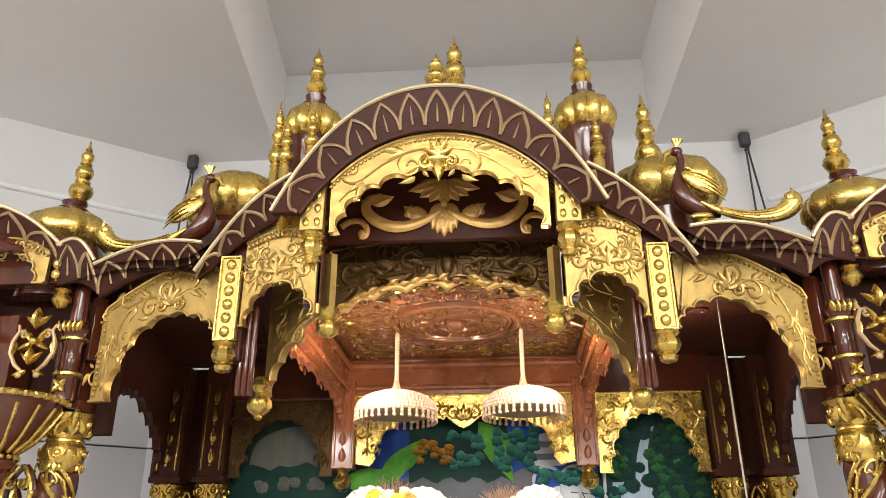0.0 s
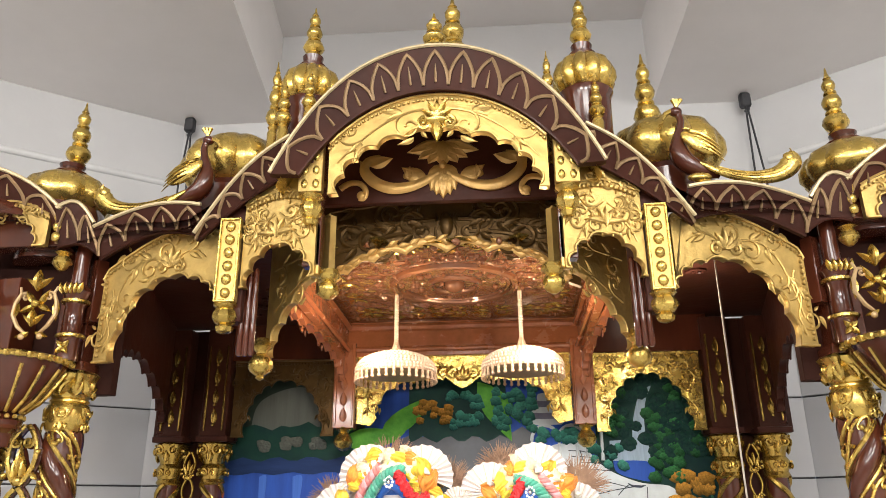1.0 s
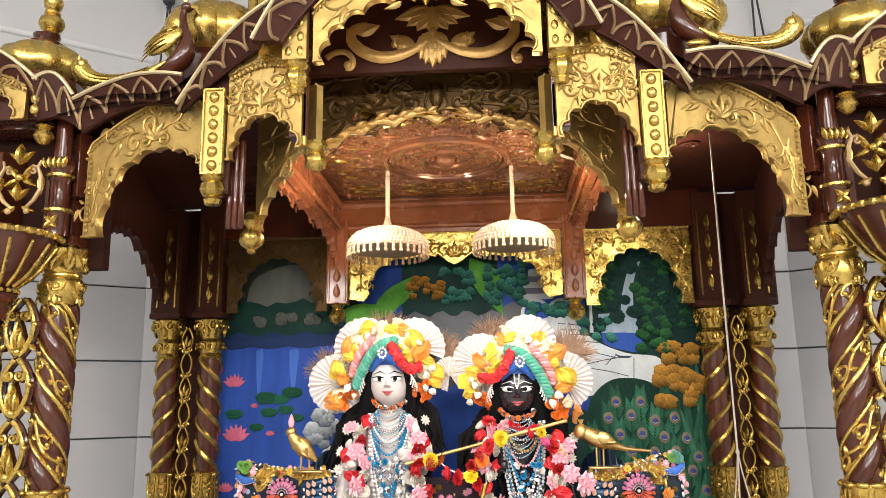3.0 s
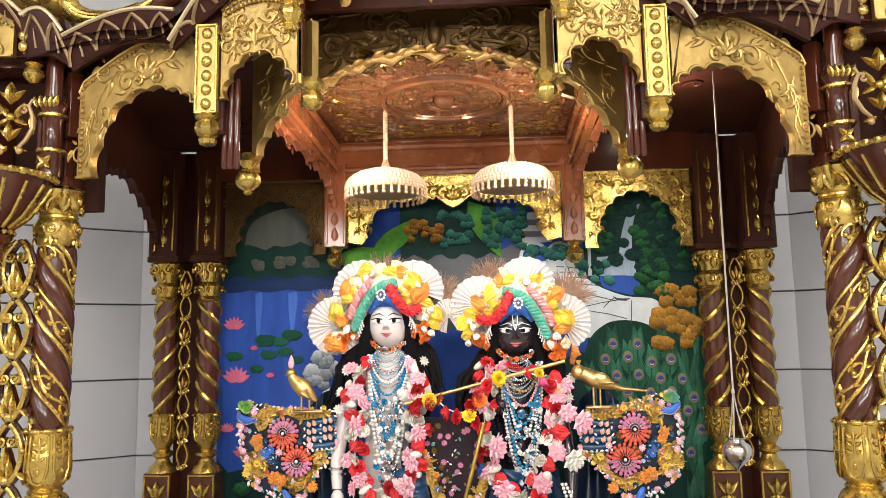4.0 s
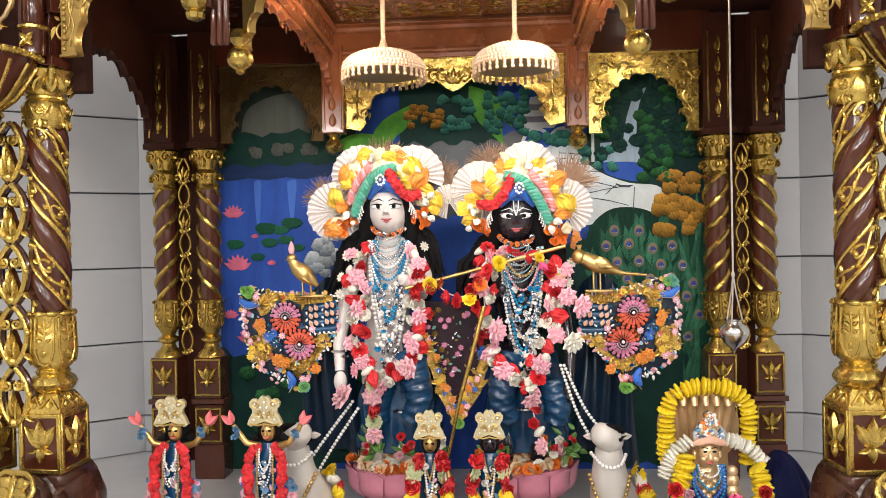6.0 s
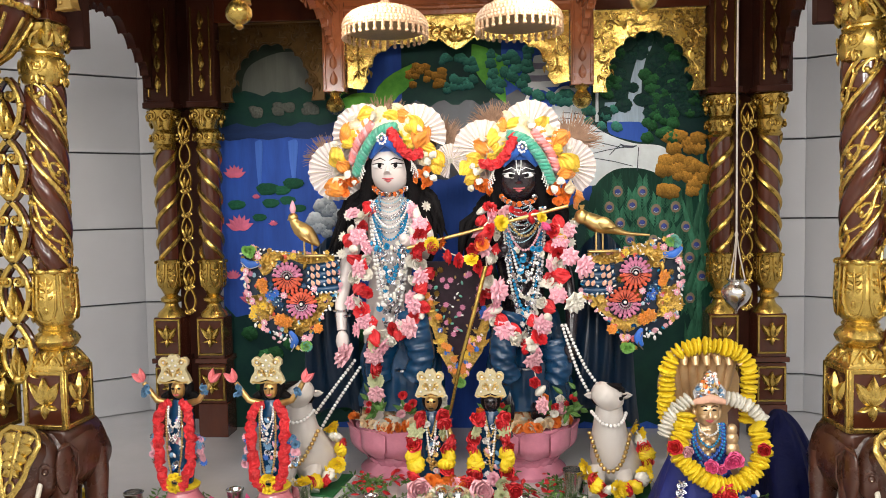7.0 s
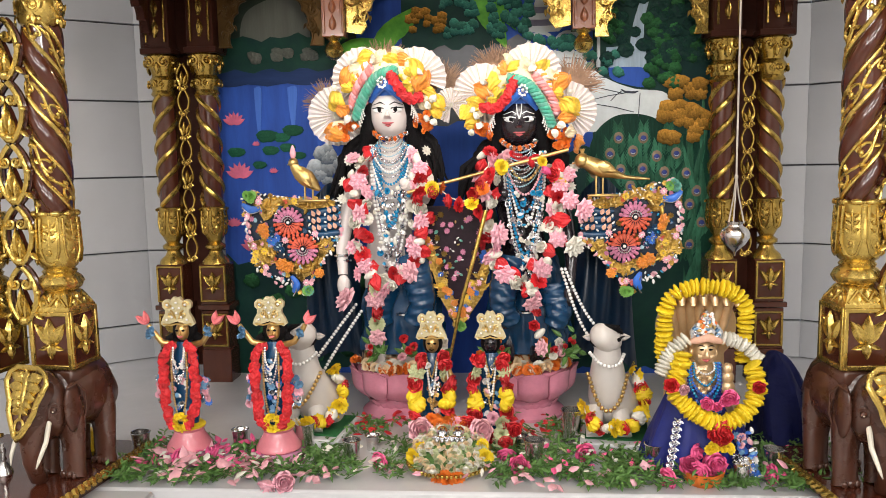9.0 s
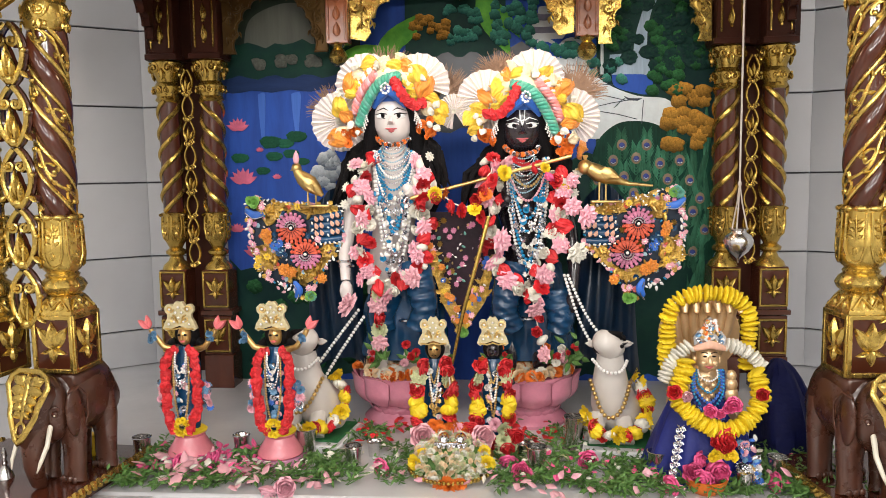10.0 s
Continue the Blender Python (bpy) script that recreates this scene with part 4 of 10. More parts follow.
for x, y, z, h, r in ((-0.472, 1.86, 1.90, 0.22, 0.024), (-0.424, 1.79, 1.87, 0.145, 0.022), (-0.354, 1.78, 1.91, 0.132, 0.02), (0.278, 1.80, 1.90, 0.172, 0.02), (0.399, 1.79, 1.855, 0.122, 0.022),
                     (-0.014, 1.70, 1.985, 0.150, 0.040), (0.026, 1.86, 2.08, 0.233, 0.044), (0.567, 1.97, 1.915, 0.246, 0.038)):
    finial(x, y, z, h, r)
for s in (-1, 1):
    th = thing("side_dome", "broad ribbed gold dome over the side bay", "dome", "roof domes", (s * 0.605, 1.98, 1.76))
    part("bulb", Geo().lathe([(0.155 * a, 0.165 * b) for a, b in BULB], 64, None, 10, 0.09), GOLD, th)
    part("drum", Geo().lathe([(0.11, -0.14), (0.12, -0.01), (0.13, 0.0), (0.10, 0.015)], 24), BROWN, th)
    th = thing("corner_dome", "gold ribbed corner dome with a stacked finial", "dome", "roof domes", (s * 1.03, 1.86, 1.66))
    part("bulb", Geo().lathe([(0.115 * a, 0.12 * b) for a, b in BULB], 48, None, 10, 0.09), GOLD, th)
    part("drum", Geo().lathe([(0.10, -0.14), (0.105, -0.01), (0.10, 0.015)], 24), BROWN, th)
    part("collar", Geo().lathe([(0.04, 0.122), (0.045, 0.13), (0.03, 0.145), (0.034, 0.155), (0.02, 0.158)], 20), BROWN, th)
    part("finial", Geo().lathe(vase_finial(0.20, 0.033), 20, Matrix.Translation((-s * 0.01, 0, 0.155)), 10, 0.04), GOLD, th)


def peacock(s):
    """A seated roof peacock, carved in one piece: dark body, gold wing and long upturned tail."""
    g = Geo()
    g.cur = 0
    neck = along_curve([(0.0, 0.190), (0.007, 0.168), (0.004, 0.145), (-0.003, 0.115), (-0.007, 0.082), (0.004, 0.050), (0.036, 0.026), (0.085, 0.008)], 5)
    girth = along_curve([(0, 0.0085), (1, 0.009), (2, 0.0105), (3, 0.016), (4, 0.024), (5, 0.026), (6, 0.021), (7, 0.009)], 5)
    g.tube([(s * a, 0, b) for a, b in neck], [r for _, r in girth], 16)
    g.ball((s * -0.002, 0, 0.190), (0.0165, 0.013, 0.0135), 12, 8)
    g.cur = 1
    # folded wing with long feathers, and the broad upturned tail
    Mw = Matrix.Translation((s * 0.040, -0.026, 0.086)) @ pose(0, 0, 0, 0, s * 36, 0)
    g.ball((0, 0, 0), (0.053, 0.011, 0.025), 22, 10, Mw)
    for k in range(4):
        g.tube([(s * (-0.040 + 0.010 * k + 0.085 * i / 8), -0.0115 + 0.005 * abs(i / 4 - 1) ** 2, 0.014 - 0.0095 * k + 0.004 * math.sin(math.pi * i / 8)) for i in range(9)], [0.0012, 0.002, 0.0024, 0.0026, 0.0026, 0.0024, 0.002, 0.0016, 0.001], 5, Mw)
    for k in range(5):
        g.leaf(s * (-0.036 + 0.016 * k), 0.016 - 0.001 * k * k, math.pi / 2 + s * (math.pi / 2 + 0.5), 0.022, 0.010, Mw, 0.005, -0.008, seg=4)
    tail = along_curve([(0.036, 0.036), (0.075, 0.012), (0.118, -0.003), (0.165, -0.010), (0.208, -0.006), (0.238, 0.008), (0.254, 0.030), (0.250, 0.052)], 4)
    n = len(tail) - 1
    wide = along_curve([(0, 0.004), (1, 0.010), (2, 0.014), (3, 0.017), (4, 0.020), (5, 0.023), (6, 0.025), (7, 0.014)], 4)
    g.tube([(s * a, -0.02, b) for a, b in tail], [r for _, r in wide], 14, flat=0.55)
    for off in (-0.5, 0.0, 0.5):
        g.tube([(s * a, -0.0315, b + off * r) for (a, b), (_, r) in zip(tail[4:], wide[4:])], 0.0016, 5)
    g.ball((s * 0.247, -0.030, 0.036), (0.011, 0.006, 0.013), 10, 6)
    g.tube([(s * -0.014, 0, 0.192), (s * -0.028, 0, 0.186), (s * -0.036, 0, 0.168)], [0.008, 0.007, 0.002], 8)
    for k in range(3):
        g.tube([(s * 0.0, 0, 0.202), (s * (0.004 + 0.010 * (k - 1)), 0, 0.226)], [0.002, 0.0065], 6)
    g.ball((s * 0.030, -0.022, -0.006), (0.030, 0.012, 0.012), 12, 7)
    g.tube([(s * 0.04, -0.01, -0.03), (s * 0.04, -0.01, 0.0)], [0.028, 0.014], 8)
    solid("peacock_figure", g, [BROWN, GOLD], "carved dark peacock figure with gold wing and tail on the roof", "figurine", "roof peacocks", M=pose(0.60 if s > 0 else -0.627, 1.795, 1.676 if s > 0 else 1.652))


peacock(-1)
peacock(1)

# ---- front pillars ----


def helix(r, z0, z1, turns, a0, n=64, hand=1):
    return [(r * math.cos(a0 + hand * 2 * math.pi * turns * i / n), r * math.sin(a0 + hand * 2 * math.pi * turns * i / n), z0 + (z1 - z0) * i / n) for i in range(n + 1)]


def lotus_relief(g, M, w):
    """A carved lotus: tall middle petal, curling side petals and a pointed calyx."""
    for k in (-1, 1):
        g.leaf(0, -w * 0.12, math.pi / 2 - k * 1.05, w * 0.66, w * 0.26, M, 0.010, 0, k * 0.35)
        g.leaf(0, -w * 0.14, math.pi / 2 - k * 0.52, w * 0.86, w * 0.42, M, 0.013, 0, -k * 0.16)
        g.leaf(k * w * 0.05, -w * 0.16, -math.pi / 2 + k * 1.0, w * 0.42, w * 0.18, M, 0.009, 0, k * 0.3)
    g.leaf(0, -w * 0.16, math.pi / 2, w * 0.86, w * 0.46, M, 0.017, -0.002)
    g.leaf(0, -w * 0.10, -math.pi / 2, w * 0.48, w * 0.30, M, 0.013, -0.001)


def pillar(x, y, s, turn, full=True):
    th = thing("pillar", "twisted dark wood pillar with carved gold spirals and vase base", "pillar", "front pillars", (x, y, 0), rz=turn)
    # framed lotus block
    blk = part("base_block", Geo().box((0, 0, 0.363), (0.110, 0.110, 0.135), bev=0.004), BROWN, th)
    for q in range(4):
        M = pose(0, 0, 0.363, 0, 0, 90 * q) @ Matrix.Translation((0, -0.0555, 0))
        g = Geo()
        for e in (-1, 1):
            g.box((e * 0.051, -0.001, 0), (0.011, 0.008, 0.14), M)
            g.box((0, -0.001, e * 0.064), (0.10, 0.008, 0.011), M)
        part("block_frame", g, GOLD, blk)
        g = Geo()
        lotus_relief(g, M, 0.078)
        part("lotus_relief", g, GOLD, blk)
    part("shoulder", Geo().lathe([(0.0775, 0.429), (0.0775, 0.438), (0.072, 0.444), (0.060, 0.462), (0.050, 0.473), (0.040, 0.478)], 4, pose(0, 0, 0, 0, 0, 45)), GOLD, th)
    part("ring", Geo().lathe([(0.036, 0.476), (0.05, 0.484), (0.057, 0.497), (0.05, 0.51), (0.038, 0.518), (0.042, 0.524), (0.036, 0.53)], 48, None, 12, 0.045), GOLD, th)
    vs = part("vase", Geo().lathe([(0.034, 0.528), (0.044, 0.536), (0.053, 0.552), (0.0565, 0.575), (0.055, 0.60), (0.051, 0.63), (0.050, 0.648), (0.054, 0.658), (0.050, 0.664), (0.04, 0.666)], 36), GOLD, th)
    for k in range(6):
        # a raised panel: U-shaped rim, stem, leaf pairs and a drop
        M = pose(0, 0, 0, 0, 0, 60 * k + 15) @ Matrix.Translation((0, -0.0525, 0)) @ Matrix.Diagonal((1, 0.75, 1, 1))
        g = Geo()
        rim = [(-0.021, 0.004, 0.652), (-0.022, 0.001, 0.61), (-0.022, -0.001, 0.575), (-0.013, 0.001, 0.549), (0, 0.003, 0.543), (0.013, 0.001, 0.549), (0.022, -0.001, 0.575), (0.022, 0.001, 0.61), (0.021, 0.004, 0.652)]
        g.tube(rim, 0.0038, 6, M)
        g.tube([(0, 0.0, 0.572), (0.002, -0.003, 0.61), (0, 0.0, 0.648)], 0.0022, 5, M)
        for e in (-1, 1):
            for j in range(3):
                g.leaf(e * 0.002, 0.596 + 0.017 * j, math.pi / 2 - e * 1.0, 0.018, 0.010, M, 0.008, 0)
        g.scroll(0, 0.570, 0.013, 1.57, 1.3, 0.004, M, 0)
        g.ball((0, -0.005, 0.572), (0.005, 0.005, 0.007), 7, 5, M)
        part("vase_panel", g, GOLD, vs)
    for k in range(10):
        M = pose(0, 0, 0, 0, 0, 36 * k) @ Matrix.Translation((0, -0.053, 0.662))
        part("rim_petal", Geo().ball((0, 0, 0), (0.016, 0.008, 0.007), 8, 6, M), GOLD, vs)
    g = Geo()
    for k in range(4):
        M = pose(0, 0, 0, 0, 0, 90 * k) @ Matrix.Translation((0, -0.0535, 0.441)) @ pose(0, 0, 0, -28)
        for e in (-1, 1):
            g.tube([(e * 0.046, -0.001, 0.002), (e * 0.020, -0.003, 0.030), (0, -0.002, 0.004)], 0.0032, 6, M)
            g.leaf(e * 0.022, 0.002, math.pi / 2, 0.022, 0.018, M, 0.008, 0)
        g.leaf(0, 0.012, math.pi / 2, 0.024, 0.018, M, 0.009, 0)
    part("foot_relief", g, GOLD, th)
    z0, z1 = 0.664, 1.10
    part("shaft", Geo().lathe([(0.04, z0), (0.043, z0 + 0.02), (0.042, (z0 + z1) / 2), (0.040, z1)], 28), BROWN, th)
    for k in range(2):
        hd = s
        a0 = math.pi * k + hd * 0.67
        turns = 1.4
        rise = (z1 - z0) / (2 * math.pi * turns * 0.043)
        cs, sn = 1 / math.hypot(1, rise), rise / math.hypot(1, rise)

        def on(q, v, r=0.0425):
            """A place on the spiral band: q along it, v across it."""
            a = a0 + math.pi / 2 + hd * 2 * math.pi * turns * q - hd * v * sn / r
            return (r * math.cos(a), r * math.sin(a), min(z1 + 0.004, max(z0 - 0.004, z0 + (z1 - z0) * q + v * cs)))

        part("dark_spiral", Geo().tube(helix(0.0275, z0 + 0.004, z1 - 0.004, turns, a0, 72, hd), 0.0225, 14), BROWN, th)
        for off in (0.0235, -0.0235):
            part("gold_spiral", Geo().tube([on(i / 64, off, 0.0435) for i in range(65)], 0.0058, 8, flat=0.8), GOLD, th)
        g = Geo()
        waves = 3.5
        g.tube([on(i / 90, 0.011 * math.sin(2 * math.pi * waves * i / 90), 0.0425) for i in range(91)], 0.0042, 7)
        for i in range(int(2 * waves)):
            q = (i + 0.5) / (2 * waves)
            sd = 1 if i % 2 == 0 else -1
            curl = [on(q + 0.050 * c * math.cos(w) + 0.022, sd * (-0.003 + 0.013 * c * math.sin(w)), 0.044) for c, w in [(1 - 0.075 * j, 0.55 * j - 1.4) for j in range(11)]]
            g.tube(curl, [0.0040 - 0.0002 * j for j in range(11)], 6)
            g.ball(Vector(curl[-1]) * 1.0, 0.0068, 8, 5)
            for dq, dv, ln, tn in ((-0.030, 0.006, 0.022, 0.6), (0.004, -0.012, 0.020, -0.5), (0.060, 0.006, 0.018, 0.3)):
                p = on(q + dq, sd * dv, 0.0415)
                a = math.atan2(p[1], p[0])
                M = Matrix.Translation(p) @ pose(0, 0, 0, 0, 0, math.degrees(a) + 90)
                g.leaf(0, 0, math.pi / 2 - hd * 0.7 + sd * tn * hd, ln, 0.013, M, 0.010, 0, 0.25 * sd)
        part("vine_relief", g, GOLD, th)
    cp = part("capital", Geo().lathe([(0.04, 1.092), (0.048, 1.098), (0.053, 1.112), (0.055, 1.135), (0.052, 1.155), (0.043, 1.163), (0.041, 1.168), (0.048, 1.176), (0.055, 1.195), (0.062, 1.215), (0.070, 1.228), (0.06, 1.235)], 32), GOLD, th)
    for k in range(5):
        M = pose(0, 0, 0, 0, 0, 72 * k + 20) @ Matrix.Translation((0, -0.053, 0)) @ Matrix.Diagonal((1, 0.8, 1, 1))
        g = Geo()
        g.scroll(0, 1.136, 0.018, 2.4, 1.6, 0.0048, M, 0)
        for e in (-1, 1):
            g.leaf(e * 0.012, 1.125, math.pi / 2 - e * 0.25, 0.026, 0.012, M, 0.009, 0, -e * 0.3)
            g.leaf(e * 0.008, 1.112, -math.pi / 2 + e * 0.5, 0.018, 0.012, M, 0.009, 0)
        g.leaf(0, 1.116, -math.pi / 2, 0.026, 0.018, M, 0.010, 0)
        part("drum_scroll", g, GOLD, cp)
    part("capital_ring", Geo().tube([(0.045 * math.cos(k * 0.2618), 0.045 * math.sin(k * 0.2618), 1.166) for k in range(24)], 0.0046, 6, closed=True), GOLD, cp)
    for k in range(4):
        M = pose(0, 0, 0, 0, 0, 90 * k + 45) @ Matrix.Translation((0, -0.050, 0))
        g = Geo().leaf(0, 1.174, math.pi / 2, 0.058, 0.048, M, 0.026, -0.002)
        g.tube([(0, -0.006, 1.19), (0, -0.022, 1.212), (0, -0.030, 1.226), (0, -0.024, 1.234), (0, -0.015, 1.228)], [0.008, 0.010, 0.009, 0.007, 0.005], 9, M)
        part("corner_leaf", g, GOLD, cp)
        M = pose(0, 0, 0, 0, 0, 90 * k) @ Matrix.Translation((0, -0.050, 0))
        g = Geo()
        for e in (-1, 1):
            g.leaf(e * 0.006, 1.176, math.pi / 2 - e * 0.45, 0.052, 0.022, M, 0.020, -0.002, -e * 0.3)
        g.ball((0, -0.010, 1.205), (0.010, 0.008, 0.012), 8, 5, M)
        part("face_leaf", g, GOLD, cp)
    part("impost", Geo().box((0, 0, 1.245), (0.12, 0.12, 0.022)).box((0, 0, 1.36), (0.085, 0.085, 0.21)), BROWN, th)
    th.matrix_world = th.matrix_world @ Matrix.Diagonal((0.93, 0.93, 1, 1))
    return th


for s in (-1, 1):
    pillar(s * 0.925, 1.85, s, s * 4)
    pillar(s * 1.085, 1.81, s, s * 8)

    # openwork gold chain between the two pillars
    ch = thing("openwork_strip", "openwork gold carved strip between two pillars", "ornament", "openwork strips", (s * 0.99, 1.80, 0.40))
    for k in range(5):
        z = 0.142 * k
        for name, mat, dy, fat in (("fretwork", GOLD, 0.0, 1.0), ("dark_backing", BROWN, 0.014, 1.3)):
            M = Matrix.Translation((0, dy, z))
            g = Geo()
            for q in (-1, 1):
                # a bowed stem ending in a curl, with leaves inside and out
                g.tube([(q * (0.004 + 0.030 * math.sin(math.pi * i / 12) ** 0.8), 0, 0.004 + 0.0112 * i) for i in range(13)], 0.0062 * fat, 7, M)
                g.scroll(q * 0.013, 0.100, 0.014, 0.5 if q > 0 else 2.6, -q * 1.2, 0.0050 * fat, M, -0.003)
                g.leaf(q * 0.006, 0.016, math.pi / 2 - q * 0.25, 0.050, 0.017 * fat, M, 0.012, -0.003, q * 0.2)
                g.leaf(q * 0.028, 0.030, -math.pi / 2 + q * 0.9, 0.026, 0.014 * fat, M, 0.010, -0.002)
                g.ball((q * 0.037, 0, 0.078), 0.0075 * fat, 8, 5, M)
            g.leaf(0, 0.030, math.pi / 2, 0.062, 0.020 * fat, M, 0.016, -0.004)
            g.ball((0, -0.003, 0.012), (0.013 * fat, 0.010, 0.012), 8, 6, M)
            part(name, g, mat, ch)

    # ribbed bowl under the corner kiosk
    bowl = thing("kiosk_bowl", "ribbed dark wood bowl with gold rim under the corner kiosk", "bowl", "kiosk bowls", (s * 1.018, 1.735, 1.12))
    part("shell", Geo().lathe([(0.03, 0.0), (0.05, 0.012), (0.075, 0.035), (0.10, 0.07), (0.122, 0.105), (0.128, 0.118), (0.12, 0.122)], 40), BROWN, bowl)
    for k in range(16):
        a = 2 * math.pi * k / 16
        g = Geo().tube([(r * math.cos(a), r * math.sin(a), z) for r, z in ((0.045, 0.006), (0.078, 0.034), (0.103, 0.07), (0.124, 0.104))], 0.0042, 5)
        part("rib", g, GOLD, bowl)
    g = Geo().lathe([(0.118, 0.116), (0.133, 0.118), (0.136, 0.126), (0.128, 0.132)], 40)
    for k in range(36):
        a = 2 * math.pi * k / 36
        g.ball((0.134 * math.cos(a), 0.134 * math.sin(a), 0.122), 0.009, 6, 4)
    part("rim", g, GOLD, bowl)
    part("stem", Geo().lathe([(0.03, -0.07), (0.036, -0.04), (0.05, -0.03), (0.046, -0.022), (0.05, -0.012), (0.036, 0.0), (0.03, 0.006)], 20), BROWN, bowl)
    g = Geo()
    for k in range(18):
        a = 2 * math.pi * k / 18
        g.ball((0.05 * math.cos(a), 0.05 * math.sin(a), -0.004), 0.006, 6, 4)
    part("bead_ring", g, GOLD, bowl)

    # kiosk on the bowl: little pillars, cusped arch, eave, leaf carving
    ks = thing("corner_kiosk", "small carved kiosk with dark pillars and gold leaves", "kiosk", "corner kiosks", (s * 1.03, 1.75, 1.25))
    for px, py in ((-s * 0.128, 0.02), (s * 0.12, 0.0)):
        part("little_pillar", Geo().lathe([(0.026, 0.0), (0.026, 0.05), (0.03, 0.055), (0.024, 0.065), (0.023, 0.13), (0.028, 0.14), (0.026, 0.15), (0.034, 0.17), (0.03, 0.18), (0.02, 0.19), (0.02, 0.33)], 18, pose(px, py, 0)), BROWN, ks)
        g = Geo()
        for zz in (0.06, 0.145):
            part("gold_ring", Geo().tube([(px + 0.029 * math.cos(a * 0.52), py + 0.029 * math.sin(a * 0.52), zz) for a in range(12)], 0.006, 6, closed=True), GOLD, ks)
        M = Matrix.Translation((px, py - 0.028, 0.03))
        for k in range(4):
            g.leaf(0, 0, math.pi / 4 + math.pi / 2 * k, 0.022, 0.014, M, 0.008)
        for k in range(5):
            g.leaf(0.01 * (k - 2), 0.16, math.pi / 2 + 0.3 * (2 - k) * 0.5, 0.03, 0.014, Matrix.Translation((px, py - 0.03, 0)), 0.01)
        part("leaf_collar", g, GOLD, ks)
        part("drop", Geo().lathe([(r, -z) for r, z in ((0.012, 0), (0.02, 0.004), (0.012, 0.01), (0.02, 0.02), (0.023, 0.03), (0.015, 0.042), (0.006, 0.05))], 14, pose(px + s * 0.028, py - 0.04, 0.265), 8, 0.06), GOLD, ks)
    # openwork flower between the little pillars: buds, crossed leaves and bowed stems
    M = Matrix.Translation((-s * 0.078, -0.055, 0.118))
    g = Geo()
    for q in (-1, 1):
        g.leaf(0, 0.040, math.pi / 2 - q * 0.55, 0.040, 0.017, M, 0.012, -0.004, -q * 0.35)
        g.leaf(0, -0.048, math.pi / 2 - q * 0.50, 0.036, 0.015, M, 0.012, -0.004, -q * 0.3)
    g.leaf(0, 0.034, math.pi / 2, 0.052, 0.026, M, 0.022, -0.006)
    g.leaf(0, -0.052, math.pi / 2, 0.042, 0.022, M, 0.020, -0.006)
    part("carved_bud", g, GOLD_DEEP, ks)
    g = Geo()
    for q in (-1, 1):
        for a, ln in ((0.75, 0.042), (-0.70, 0.040)):
            g.leaf(q * 0.004, 0.004, math.pi / 2 - q * (math.pi / 2 - a), ln, 0.017, M, 0.012, 0, q * 0.2)
        g.leaf(q * 0.050, 0.012, -math.pi / 2 - q * 0.15, 0.048, 0.018, M, 0.012, 0, q * 0.2)
        g.leaf(q * 0.008, -0.062, -math.pi / 2 + q * 0.9, 0.034, 0.015, M, 0.010, 0, q * 0.3)
    g.ball((0, -0.008, 0.004), (0.010, 0.008, 0.010), 9, 6, M)
    part("leaf_carving", g, GOLD_DEEP, ks)
    for q in (-1, 1):
        g = Geo()
        g.tube([(q * 0.046, 0, 0.046), (q * 0.040, -0.003, 0.030), (q * 0.050, -0.004, 0.006), (q * 0.052, -0.004, -0.022), (q * 0.036, -0.003, -0.050), (q * 0.012, 0, -0.070)], [0.003, 0.004, 0.005, 0.005, 0.005, 0.003], 7, M)
        g.scroll(q * 0.030, 0.022, 0.012, 0 if q > 0 else math.pi, q * 1.2, 0.004, M)
        g.ball((q * 0.022, -0.004, -0.074), (0.008, 0.006, 0.008), 8, 5, M)
        part("bowed_stem", g, TAN, ks)
    M = Matrix.Translation((-0.11 + s * 0.04, -0.055, 0))
    w = 0.22
    ar = [(0.0, 0.27)] + foil(0.03, 0.27, w - 0.03, 0.27, w / 2, 0.35, 4, 0.008) + [(w, 0.27)]
    tp = [(w * i / 12, 0.35 + 0.04 * math.sin(math.pi * i / 12)) for i in range(13)]
    arch_panel(ks, M, tp, ar, 0.014, GOLD_PANEL, None, [([(0.03 + 0.16 * i / 12, 0.355) for i in range(13)], 1)], size=0.035, thick=0.0035)
    g = Geo()
    for q in (0, 1):
        for k in range(3):
            g.ball((-0.115 - 0.02 + q * 0.27 + s * 0.04 + (0.0), -0.058, 0.29 + 0.026 * k), (0.011, 0.008, 0.013), 8, 5)
    part("studs", g, GOLD, ks)
    part("wall_board", Geo().box((s * 0.03, 0.0, 0.33), (0.27, 0.05, 0.10)), BROWN, ks)

    def ktop(q, s=s):
        return (s * 1.17 + (2 * q - 1) * 0.245, 1.66 + 0.02 * abs(2 * q - 1), 1.725 - 0.12 * abs(2 * q - 1) ** 2)

    def klow(q, s=s):
        return (s * 1.17 + (2 * q - 1) * 0.235, 1.685 + 0.02 * abs(2 * q - 1), 1.66 - 0.10 * abs(2 * q - 1) ** 2)
    band(canopy, ktop, klow, 24, 5)

    def ctop(q, s=s):
        return (s * (0.85 + 0.085 * q), 1.705 - 0.03 * q, 1.575 + 0.035 * math.sin(math.pi * q) + 0.03 * q)

    def clow(q, s=s):
        return (s * (0.835 + 0.10 * q), 1.725 - 0.02 * q, 1.50 + 0.02 * math.sin(math.pi * q) + 0.02 * q)
    band(canopy, ctop, clow, 10, 2)
    part("corner_board", Geo().box((0, 0, 1.43), (0.05, 0.03, 0.16), pose(s * 0.875, 1.80, 0, 0, 0, s * 35)), BROWN, canopy)
